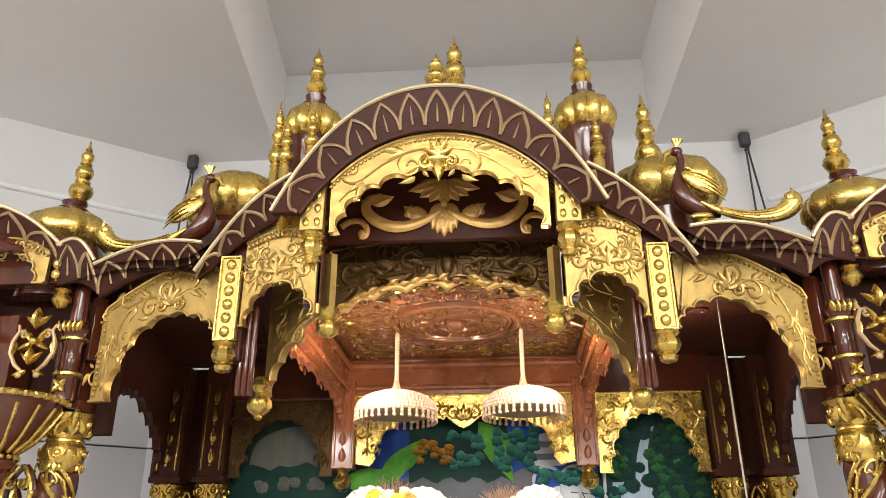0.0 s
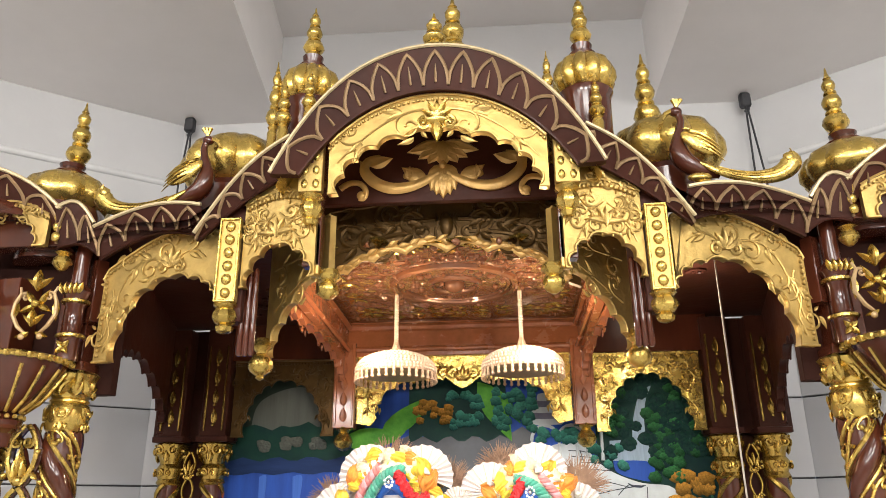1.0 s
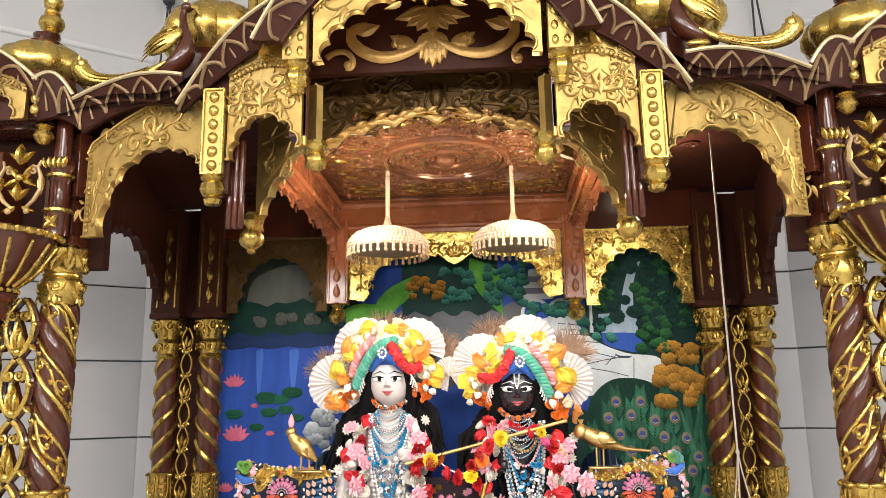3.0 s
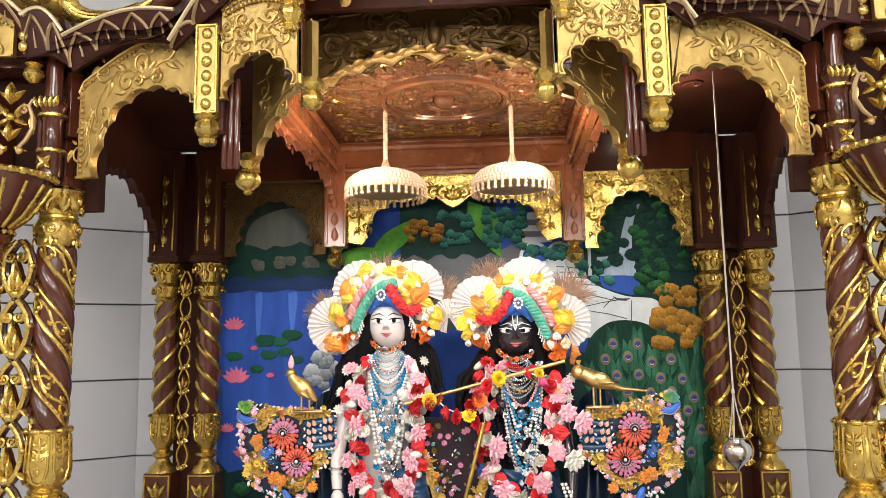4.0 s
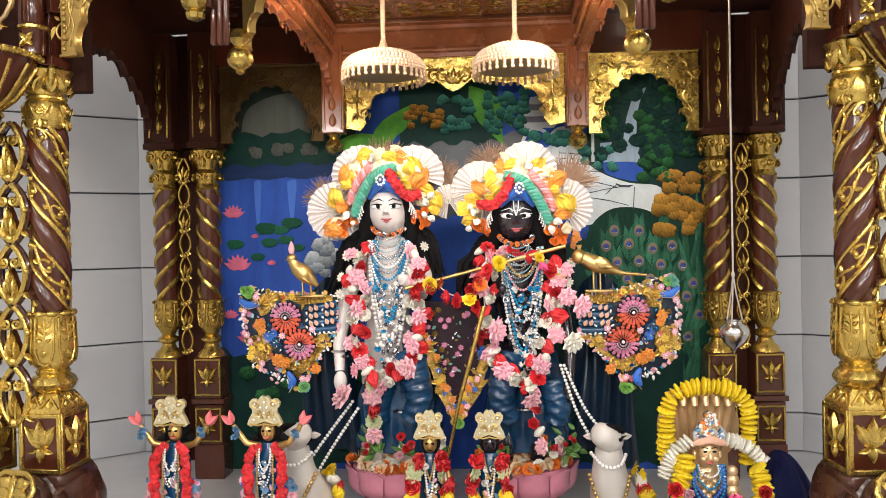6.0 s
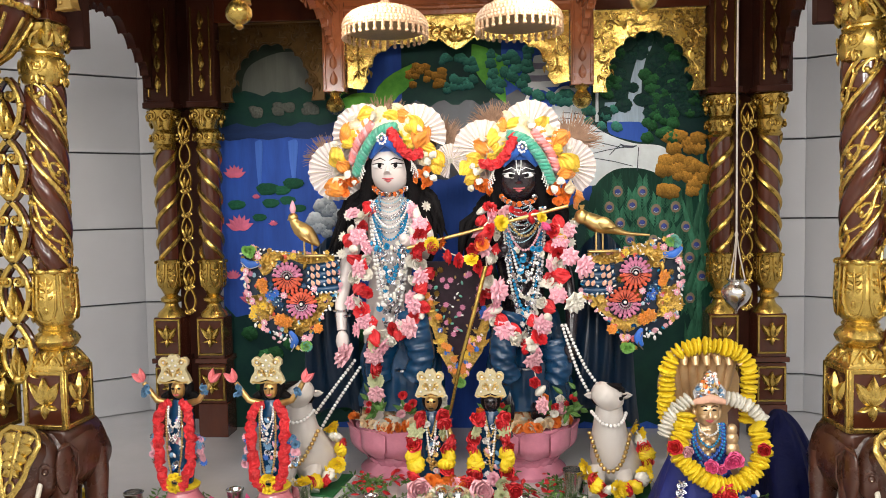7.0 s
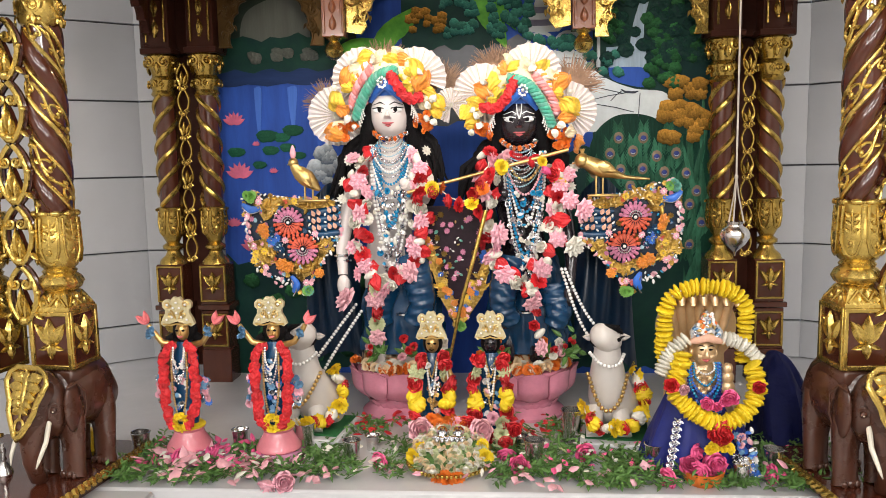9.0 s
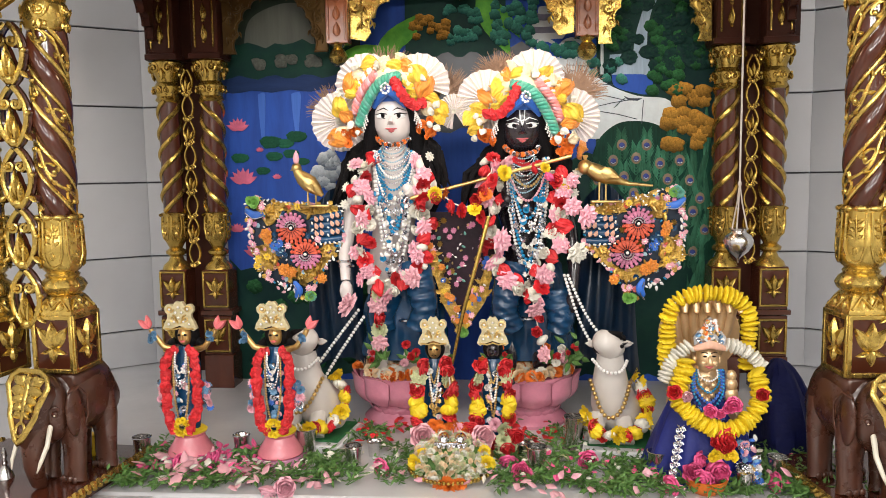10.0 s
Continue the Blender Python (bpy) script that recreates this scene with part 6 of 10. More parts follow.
BROCADE = plain("gold_brocade", (0.56, 0.36, 0.09), 0.36, metal=0.7, scale=70, vary=0.5, bump=0.9, bscale=110)
WHITE_SKIN = plain("white_marble_statue", (0.70, 0.64, 0.62), 0.25, scale=6, vary=0.06, bump=0, coat=0.3)
BLACK_SKIN = plain("black_stone_statue", (0.022, 0.016, 0.022), 0.22, scale=6, vary=0.2, bump=0, coat=0.6)
HAIR = plain("black_hair_wig", (0.006, 0.005, 0.006), 0.62, scale=20, vary=0.3, bump=0.5, bscale=90, stretch=(6, 6, 1), spec=0.15)
LIP = plain("red_lip_paint", (0.50, 0.10, 0.11), 0.4, bump=0)
EYEWHITE = plain("white_eye_paint", (0.8, 0.8, 0.8), 0.3, bump=0)
FAN_WHITE = plain("white_pleated_gauze", (0.78, 0.72, 0.72), 0.6, scale=40, vary=0.12, bump=0.2, sheen=0.3)
FUR = plain("brown_feather_plume", (0.40, 0.25, 0.17), 0.8, scale=60, vary=0.5, bump=0.3)
CLOTH_Y = plain("yellow_silk_ruche", (0.90, 0.58, 0.04), 0.4, scale=20, vary=0.35, bump=0.2, bscale=40, sheen=0.3, rand=0.12)
SILK_O = plain("orange_silk_ruche", (0.88, 0.30, 0.03), 0.4, scale=20, vary=0.35, bump=0.2, bscale=40, sheen=0.3, rand=0.12)
CLOTH_G = plain("green_silk_rope", (0.05, 0.36, 0.25), 0.45, scale=40, vary=0.4, bump=0.2, sheen=0.3)
CLOTH_G2 = plain("sea_green_silk_rope", (0.12, 0.42, 0.33), 0.4, scale=40, vary=0.4, bump=0.3, sheen=0.3)
CLOTH_C = plain("cream_silk", (0.86, 0.72, 0.48), 0.4, scale=20, vary=0.3, bump=0.2, bscale=40, sheen=0.3, rand=0.12)
CLOTH_P = plain("pink_silk_rope", (0.80, 0.25, 0.25), 0.45, scale=40, vary=0.4, bump=0.2, sheen=0.3)
CLOTH_B = plain("bright_blue_silk", (0.02, 0.14, 0.60), 0.4, scale=30, vary=0.4, bump=0.2, sheen=0.3)
PINK_LACQ = plain("pink_lotus_lacquer", (0.72, 0.27, 0.37), 0.20, coat=0.5, scale=14, vary=0.35, bump=0.03)
CREAM = plain("cream_gold_paper_crown", (0.60, 0.52, 0.31), 0.45, metal=0.25, scale=50, vary=0.3, bump=0.4, bscale=120)
COWSTONE = plain("grey_white_stone", (0.62, 0.58, 0.55), 0.3, coat=0.2, scale=8, vary=0.15, bump=0.03)
BRASS = plain("polished_brass", (0.70, 0.49, 0.19), 0.34, metal=1.0, scale=40, vary=0.25, bump=0.1)

PLUM = plain("dark_plum_brocade", (0.022, 0.009, 0.016), 0.5, scale=60, vary=0.6, bump=0.15, bscale=90, spec=0.2)
SATIN_DARK = plain("midnight_blue_satin", (0.003, 0.016, 0.04), 0.35, scale=10, vary=0.5, bump=0.15, bscale=25)
FOIL = plain("gold_foil_petals", (0.68, 0.44, 0.10), 0.32, metal=0.75, scale=4, vary=0.2, bump=0, rand=0.2)
rf = random.Random(11)


def flower_mesh(kind, mat):
    """Unit blossoms (radius 1, facing -y) of four kinds."""
    g = Geo()
    if kind == "ruffle":
        for ring, (n, tilt, ln) in enumerate(((10, 0.15, 1.0), (8, 0.6, 0.85), (6, 1.05, 0.65), (4, 1.4, 0.4))):
            for k in range(n):
                a = 2 * math.pi * k / n + ring * 0.4
                t = tilt + 0.15 * math.sin(5 * k + ring)
                d = Vector((math.cos(a) * math.cos(t), -math.sin(t), math.sin(a) * math.cos(t)))
                w = Vector((-math.sin(a), 0, math.cos(a)))
                b0 = d * 0.12
                g.add([b0 - w * 0.08, b0 + w * 0.08, d * ln * 0.75 + w * 0.30, d * ln + w * 0.12 + Vector((0, 0.06, 0)), d * ln * 0.93, d * ln - w * 0.16 + Vector((0, -0.06, 0)), d * ln * 0.75 - w * 0.30],
                      [(0, 1, 2, 4, 6), (2, 3, 4), (4, 5, 6)])
    elif kind == "rose":
        rj = random.Random(5)
        for ring, (n, r, h) in enumerate(((6, 1.0, 0.42), (5, 0.82, 0.72), (4, 0.55, 0.95), (3, 0.28, 1.05))):
            for k in range(n):
                a0 = 2 * math.pi * k / n + ring * 0.7 + rj.uniform(-0.2, 0.2)
                lift = rj.uniform(0.8, 1.15)
                vs = []
                for i in range(5):
                    a = a0 + (i / 4 - 0.5) * 2 * math.pi / n * 1.5
                    e = 1 - abs(i / 4 - 0.5) * 0.6
                    jj = rj.uniform(-0.08, 0.08)
                    for rr, hh in ((0.2 * r, 0.1), (0.8 * r, -h * 0.55 * e * lift), (r * (0.78 + jj), -h * e * lift), (r * (0.98 + jj) * e, -h * 0.92 * e * lift + 0.04)):
                        vs.append((rr * math.cos(a), hh, rr * math.sin(a)))
                fs = []
                for i in range(4):
                    for q in range(3):
                        fs.append((i * 4 + q, i * 4 + q + 1, i * 4 + q + 5, i * 4 + q + 4))
                g.add(vs, fs)
    elif kind == "ruche":
        g.ball((0, 0, 0), 1.0, 18, 12)
        g.v = [tuple(Vector(p) * (0.78 + 0.22 * math.sin(5 * p[0] + 4 * p[2] + 2) * math.cos(4 * p[2] - 3 * p[1]) + 0.12 * math.sin(11 * p[0] - 7 * p[2]))) for p in g.v]
    elif kind == "silk":
        n, m = 12, 20
        vs = []
        for i in range(n + 1):
            v = i / n
            b = math.sin(math.pi * v)
            for j in range(m + 1):
                u = -1 + 2 * j / m
                w = 0.22 + 0.78 * b ** 0.7
                vs.append((u * w * 0.85 + 0.22 * math.sin(3.2 * v), -(0.10 + 0.55 * b * (1 - 0.55 * u * u)) - (0.06 * math.sin(9 * u + 3 * math.sin(5 * v + u)) + 0.13 * math.sin(3.5 * u + 6 * v) + 0.05 * math.sin(15 * u - 8 * v)) * (0.35 + b), -1 + 2 * v + 0.12 * math.sin(3 * u)))
        fs = [(i * (m + 1) + j, i * (m + 1) + j + 1, (i + 1) * (m + 1) + j + 1, (i + 1) * (m + 1) + j) for i in range(n) for j in range(m)]
        k = len(vs)
        g.add(vs + [(a, b + 0.12, c) for a, b, c in vs], fs + [tuple(q + k for q in f[::-1]) for f in fs])
    elif kind == "lotus":
        for n, t, ln in ((7, 0.15, 1.0), (7, 0.6, 1.0), (6, 1.0, 0.92), (4, 1.35, 0.75)):
            for k in range(n):
                a = 360 * k / n + t * 40
                M = pose(0, 0, 0, 0, -a, 0) @ pose(0, 0, 0, 0, 0, -math.degrees(t))
                g.leaf(0.05, 0, 0, ln * 0.96, 0.80, M, 0.30, seg=6)
    elif kind == "disc":
        # a flat ruffled head with many short petals round its rim
        g.ball((0, 0, 0), 1.0, 44, 12)
        out = []
        for a, b, c in g.v:
            w = math.atan2(c, a)
            e = math.hypot(a, c)
            k = 1 + e * (0.09 * math.sin(11 * w + 3 * b) + 0.06 * math.sin(19 * w - 5 * b))
            out.append((a * k, b * (0.62 + 0.16 * math.sin(7 * w)) + 0.10 * e * math.sin(9 * w), c * k))
        g.v = out
    elif kind == "bud":
        g.lathe([(0.15, -1.0), (0.45, -0.7), (0.6, -0.2), (0.5, 0.4), (0.25, 0.9), (0.05, 1.0)], 8)
    elif kind == "daisy":
        for k in range(9):
            g.leaf(0.1, 0, 0, 0.9, 0.5, pose(0, 0, 0, 0, -40 * k, 0) @ pose(0, 0, 0, 0, 0, -10), 0.12, seg=3)
        g.ball((0, -0.05, 0), (0.28, 0.2, 0.28), 8, 5)
    return g.mesh(kind + "_blossom", mat, 180 if kind in ("ruche", "silk", "disc") else 50)


FLOWERS = {}


def blossom(kind, mat, parent, p, r, tilt=0.5, name="blossom"):
    key = (kind, mat.name)
    if key not in FLOWERS:
        FLOWERS[key] = flower_mesh(kind, mat)
    e = Euler((rf.uniform(-tilt, tilt), rf.uniform(-3.14, 3.14), rf.uniform(-tilt, tilt)))
    M = Matrix.LocRotScale(Vector(p), Matrix(e.to_matrix()).to_quaternion(), Vector((r, r, r)))
    return part(name, FLOWERS[key], None, parent, M=M)


def along(pts, gap):
    """Points at even gaps along a smooth curve through pts."""
    P = [Vector(p) for p in pts]
    dense = []
    for i in range(len(P) - 1):
        p0, p1, p2, p3 = P[max(0, i - 1)], P[i], P[i + 1], P[min(len(P) - 1, i + 2)]
        for k in range(12):
            t = k / 12
            dense.append(0.5 * (2 * p1 + (p2 - p0) * t + (2 * p0 - 5 * p1 + 4 * p2 - p3) * t * t + (3 * p1 - p0 - 3 * p2 + p3) * t ** 3))
    dense.append(P[-1])
    out, need = [dense[0]], gap
    for a, b in zip(dense, dense[1:]):
        ln = (b - a).length
        while need <= ln:
            out.append(a.lerp(b, need / ln))
            need += gap
        need -= ln
    return out


def garland(label, pts, seq, r, gap=None, group="", jitter=0.006, name="flower_garland", full=False, tilt=1.1):
    """A garland: blossoms of the kinds in seq, in turn, along a curve."""
    th = thing(name, label, "garland", group)
    for i, p in enumerate(along(pts, gap or r * 1.5)):
        kind, mat, q = seq[i % len(seq)]
        blossom(kind, mat, th, p + Vector((rf.uniform(-jitter, jitter), rf.uniform(-jitter, 0), rf.uniform(-jitter, jitter))), r * q * rf.uniform(0.88, 1.1), tilt)
        if full:
            kind, mat, q = seq[(i + 2) % len(seq)]
            blossom(kind, mat, th, p + Vector((rf.choice((-1, 1)) * r * 0.9, 0.006, rf.uniform(-r, r) * 0.5)), r * q * 0.85, tilt)
    part("thread", Geo().tube(along(pts, 0.02), 0.002, 5), F_WHITE, th)
    return th


def beads(parent, pts, r, mat, gap=None, name="bead_string", label=""):
    g = Geo()
    for p in along(pts, gap or r * 2.05):
        g.ball(p, r, 7, 5)
    return part(name, g, mat, parent, label, smooth=60)


def necklace(label, cx, y, zt, strands):
    th = thing("necklace", label, "necklace", "statue necklaces")
    for hw, drop, r, mat in strands:
        beads(th, [(cx - hw, y + 0.02, zt), (cx - hw * 0.85, y, zt - drop * 0.45), (cx - hw * 0.4, y - 0.012, zt - drop * 0.88), (cx, y - 0.016, zt - drop), (cx + hw * 0.4, y - 0.012, zt - drop * 0.88), (cx + hw * 0.85, y, zt - drop * 0.45), (cx + hw, y + 0.02, zt)], r, mat)
    return th


# ---- lotus seats ----
for x in (-0.176, 0.204):
    th = thing("lotus_pedestal", "pink lacquered lotus seat strewn with petals", "pedestal", "lotus seats", (x, 2.39, 0))
    part("foot", Geo().lathe([(0.120, 0), (0.122, 0.010), (0.112, 0.020), (0.098, 0.032), (0.092, 0.046), (0.090, 0.062)], 40), PINK_LACQ, th)
    part("bowl", Geo().lathe([(0.090, 0.056), (0.110, 0.064), (0.130, 0.082), (0.136, 0.11), (0.136, 0.144), (0.130, 0.150), (0.02, 0.148)], 40), PINK_LACQ, th)
    for k in range(10):
        vs, fs = [], []
        for j in range(10):
            v = j / 9
            for i in range(11):
                u = -1 + i / 5
                half = math.radians(17.0) * (0.55 + 0.45 * min(1, v * 2.2) ** 0.6)
                a = math.radians(36 * k + 9) + u * half
                r = 0.116 + 0.030 * math.sin(min(1, v * 2.2) * math.pi / 2) + 0.015 * (1 - abs(u) ** 2.4) * (0.35 + 0.65 * v) + 0.003 * max(0, v - 0.85) / 0.15
                vs.append((r * math.sin(a), -r * math.cos(a), 0.062 + (0.095 - 0.016 * abs(u) ** 3) * v))
        for j in range(9):
            for i in range(10):
                fs.append((j * 11 + i, j * 11 + i + 1, (j + 1) * 11 + i + 1, (j + 1) * 11 + i))
        n = len(vs)
        ring_ = [i for i in range(10)] + [j * 11 + 10 for j in range(9)] + [9 * 11 + 10 - i for i in range(10)] + [(9 - j) * 11 for j in range(9)]
        back = [(a * 0.95, b * 0.95, c - 0.001) for a, b, c in vs]
        part("petal", Geo().add(vs + back, fs + [tuple(q + n for q in f[::-1]) for f in fs] + [(p, p + n, q + n, q) for p, q in zip(ring_, ring_[1:] + ring_[:1])]), PINK_LACQ, th)
    for k in range(12):
        M = pose(0, 0, 0, 0, 0, 30 * k - 20) @ Matrix.Translation((0, -0.106, 0.054)) @ pose(0, 0, 0, 48)
        part("lower_petal", Geo().leaf(0, 0, -math.pi / 2, 0.056, 0.058, M, 0.014), PINK_LACQ, th)
    hp = tagged(new("petal_heap"), "heap of orange and cream flower petals on the lotus seat", "petals")
    hp.matrix_world = pose(x, 2.39, 0.158)
    for k in range(190):
        a, r = rf.uniform(0, 6.28), 0.142 * math.sqrt(rf.random())
        blossom("ruffle", rf.choice((F_ORANGE, CREAMP, CREAMP, F_WHITE, F_ORANGE, CREAMP)), hp, (r * math.cos(a), r * math.sin(a), 0.004 + rf.uniform(0, 0.012)), rf.uniform(0.013, 0.021), 1.4, "petal_tuft")

# ---- the two statues ----


def statue(x, zh, skin, lean, hand, label):
    """A draped standing figure, plain and in one mesh: head, neck, torso, arms, legs, long hair behind."""
    g = Geo()
    y = 2.36
    g.cur = 0
    hx = x
    g.lathe([(0.008, -0.078), (0.026, -0.072), (0.042, -0.052), (0.051, -0.022), (0.053, 0.01), (0.05, 0.045), (0.036, 0.07), (0.01, 0.08)], 24, pose(hx, y - 0.02, zh, 0, lean * 40, 0) @ Matrix.Diagonal((1.2, 1.08, 0.95, 1)))
    g.tube([(hx - lean * 0.03, y - 0.005, zh - 0.05), (hx - lean * 0.06, y, zh - 0.10)], [0.024, 0.028], 12)
    cx = x - lean * 0.06
    zs = zh - 0.10
    g.tube([(cx, y, zs + 0.012), (cx, y, zs - 0.03), (cx + lean * 0.05, y, zs - 0.12), (cx + lean * 0.12, y, zs - 0.22), (cx + lean * 0.16, y, zs - 0.33), (cx + lean * 0.16, y, zs - 0.42)], [0.035, 0.082, 0.076, 0.062, 0.075, 0.08], 16, flat=0.7)
    for q in (-1, 1):
        if q == hand:
            arm = [(cx + q * 0.075, y, zs - 0.02), (cx + q * 0.12, y - 0.005, zs - 0.10), (cx + q * 0.145, y - 0.03, zs - 0.20), (cx + q * 0.155, y - 0.07, zs - 0.30), (cx + q * 0.15, y - 0.09, zs - 0.37)]
            g.tube(arm, [0.03, 0.028, 0.023, 0.018, 0.014], 12)
            g.ball((cx + q * 0.148, y - 0.095, zs - 0.40), (0.02, 0.012, 0.032), 10, 6)
        else:
            arm = [(cx + q * 0.075, y, zs - 0.02), (cx + q * 0.10, y - 0.01, zs - 0.10), (cx + q * 0.09, y - 0.06, zs - 0.15), (cx + q * 0.04, y - 0.10, zs - 0.11)]
            g.tube(arm, [0.03, 0.027, 0.021, 0.016], 12)
            g.ball((cx + q * 0.036, y - 0.095, zs - 0.105), (0.014, 0.010, 0.014), 10, 6)
    for q in (-1, 1):
        g.tube([(cx + lean * 0.14 + q * 0.035, y - 0.02, 0.30), (cx + lean * 0.1 + q * 0.04, y - 0.03, 0.22), (cx + lean * 0.08 + q * 0.045, y - 0.075, 0.192)], [0.03, 0.024, 0.022], 12)
    # hair
    g.cur = 1
    g.ball((hx, y + 0.03, zh + 0.01), (0.068, 0.055, 0.08), 16, 10)
    for q in (-1, 1):
        g.tube([(hx + q * 0.045, y + 0.02, zh - 0.02), (hx + q * 0.070, y + 0.025, zh - 0.10), (hx + q * 0.100, y + 0.03, zh - 0.18), (hx + q * 0.108, y + 0.03, zh - 0.25), (hx + q * 0.10, y + 0.03, zh - 0.30)], [0.024, 0.030, 0.030, 0.022, 0.006], 12)
    for q, dx, dz in ((-1, 0.15, -0.17), (1, 0.125, -0.13)):
        rh = random.Random(int(1000 * zh) + q)
        for k in range(20):
            a, b, w = rh.uniform(-0.03, 0.03), rh.uniform(-0.03, 0.03), rh.uniform(0, 6)
            lock = [(hx + q * (0.05 + (dx - 0.05) * u) + a * (0.4 + u) + 0.010 * math.sin(13 * u + w), y + 0.01 - 0.03 * u + b * 0.5, zh - 0.04 + (dz + 0.04) * u ** 1.2 - 0.10 * max(0, u - 0.75) * 4 * rh.uniform(0.6, 1.1)) for u in [i / 8 for i in range(9)]]
            g.tube(lock, [0.010, 0.012, 0.013, 0.013, 0.013, 0.012, 0.011, 0.008, 0.002], 7)
    for q in (-1, 1):
        g.tube([(hx + q * 0.03, y - 0.066, zh + 0.058), (hx + q * 0.054, y - 0.048, zh + 0.025), (hx + q * 0.064, y - 0.03, zh - 0.03), (hx + q * 0.072, y - 0.012, zh - 0.10)], [0.012, 0.016, 0.021, 0.026], 10)
    ze = zh - 0.010
    # plain face marks
    fy = y - 0.0735
    for q in (-1, 1):
        g.cur = 3
        g.ball((hx + q * 0.0228, fy + 0.0045, ze + 0.011), (0.0195, 0.0052, 0.0072), 16, 8)
        g.cur = 1
        g.ball((hx + q * 0.0228, fy + 0.0005, ze + 0.0118), (0.0062, 0.0050, 0.0060), 12, 8)
        g.cur = 1 if skin is WHITE_SKIN else 3
        g.tube([(hx + q * 0.006, fy - 0.002, ze + 0.026), (hx + q * 0.02, fy - 0.0015, ze + 0.0335), (hx + q * 0.044, fy + 0.010, ze + 0.026)], [0.0009, 0.0018, 0.0006], 6)
        g.tube([(hx + q * 0.003, fy + 0.001, ze + 0.008), (hx + q * 0.012, fy - 0.001, ze + 0.0165), (hx + q * 0.026, fy + 0.0, ze + 0.0185), (hx + q * 0.047, fy + 0.013, ze + 0.017)], [0.0010, 0.0022, 0.0024, 0.0006], 6)
        g.tube([(hx + q * 0.004, fy + 0.001, ze + 0.008), (hx + q * 0.02, fy - 0.001, ze + 0.0038), (hx + q * 0.042, fy + 0.012, ze + 0.014)], 0.0009, 5)
    if skin is BLACK_SKIN:
        g.cur = 3
        for q in (-1, 1):
            g.tube([(hx, fy - 0.006, ze + 0.012), (hx + q * 0.006, fy - 0.0045, ze + 0.032), (hx + q * 0.0075, fy + 0.0005, ze + 0.062)], 0.0018, 5)
    g.cur = 2
    g.tube([(hx - 0.028, fy + 0.016, zh - 0.0245), (hx - 0.015, fy + 0.0065, zh - 0.0340), (hx - 0.004, fy + 0.003, zh - 0.0360), (hx + 0.004, fy + 0.003, zh - 0.0360), (hx + 0.015, fy + 0.0065, zh - 0.0340), (hx + 0.028, fy + 0.016, zh - 0.0245)], [0.0006, 0.0022, 0.0032, 0.0032, 0.0022, 0.0006], 8)
    g.tube([(hx - 0.012, fy + 0.008, zh - 0.0395), (hx, fy + 0.004, zh - 0.0430), (hx + 0.012, fy + 0.008, zh - 0.0395)], [0.0008, 0.0038, 0.0008], 8)
    g.cur = 0
    g.tube([(hx, fy + 0.001, ze + 0.012), (hx, fy - 0.004, zh - 0.008), (hx, fy - 0.010, zh - 0.019)], [0.003, 0.0055, 0.0090], 10)
    for q in (-1, 1):
        g.ball((hx + q * 0.007, fy - 0.001, zh - 0.020), (0.005, 0.006, 0.004), 8, 6)
    return solid("statue", g, [skin, HAIR, LIP, EYEWHITE], label, "statue", "altar statues", smooth=60)


statue(-0.183, 0.915, WHITE_SKIN, -0.15, -1, "white marble standing statue with long black hair")
statue(0.191, 0.880, BLACK_SKIN, 0.15, 1, "black stone standing statue with long black hair")

for x, z in ((-0.300, 0.775), (-0.318, 0.715), (-0.322, 0.665), (-0.072, 0.80), (0.345, 0.745), (0.335, 0.69)):
    th = thing("hair_flower", "small white flower tucked in the statue's black hair", "flower", "hair flowers")
    blossom("daisy", F_WHITE, th, (x, 2.285, z), 0.017, 0.6)

# draped satin skirts with folds
for x, zt, lean in ((-0.165, 0.52, 0.0), (0.215, 0.50, 0.0)):
    g = Geo()
    vs, fs = [], []
    N, R = 72, 12
    for j in range(R + 1):
        s = j / R
        z = zt - (zt - 0.20) * s
        for i in range(N):
            a = 2 * math.pi * i / N
            r = 0.072 + 0.045 * math.sin(min(1, s * 1.6) * math.pi / 2) + 0.008 * math.sin(11 * a + 3 * s) * s + 0.004 * math.sin(23 * a - 5 * s)
            r += 0.006 * math.sin(18 * s + 3 * a)
            vs.append((x + r * 1.02 * math.cos(a), 2.37 + r * 0.62 * math.sin(a), z))
    for j in range(R):
        for i in range(N):
            k = (i + 1) % N
            fs.append((j * N + i, j * N + k, (j + 1) * N + k, (j + 1) * N + i))
    fs += [tuple(range(N)), tuple(range(R * N, R * N + N))]
    g.add(vs, fs)
    solid("satin_skirt", g, SATIN_BLUE, "dark blue draped satin skirt on the statue", "skirt", "statue skirts", smooth=60)
# gathered satin trouser legs
for pts in ([(-0.125, 2.30, 0.49), (-0.105, 2.275, 0.42), (-0.095, 2.27, 0.36), (-0.12, 2.28, 0.305)], [(-0.21, 2.31, 0.40), (-0.225, 2.29, 0.34), (-0.215, 2.29, 0.29)], [(0.165, 2.30, 0.48), (0.145, 2.275, 0.41), (0.14, 2.27, 0.35), (0.165, 2.28, 0.30)], [(0.285, 2.31, 0.40), (0.30, 2.29, 0.34), (0.29, 2.29, 0.29)]):
    P = along(pts, 0.004)
    g = Geo().tube(P, [(0.05 - 0.016 * i / len(P)) * (1 + 0.012 * math.sin(i * 0.7)) for i in range(len(P))], 26)
    g.v = [(a, b - 0.0030 * math.sin(190 * c + 60 * a + 2 * math.sin(40 * a)) - 0.0016 * math.sin(330 * c - 70 * a + 2), c) for a, b, c in g.v]
    solid("satin_trouser_leg", g, SATIN_BLUE, "gathered dark teal-blue satin trouser leg of the statue", "trouser", "statue trousers", smooth=70)
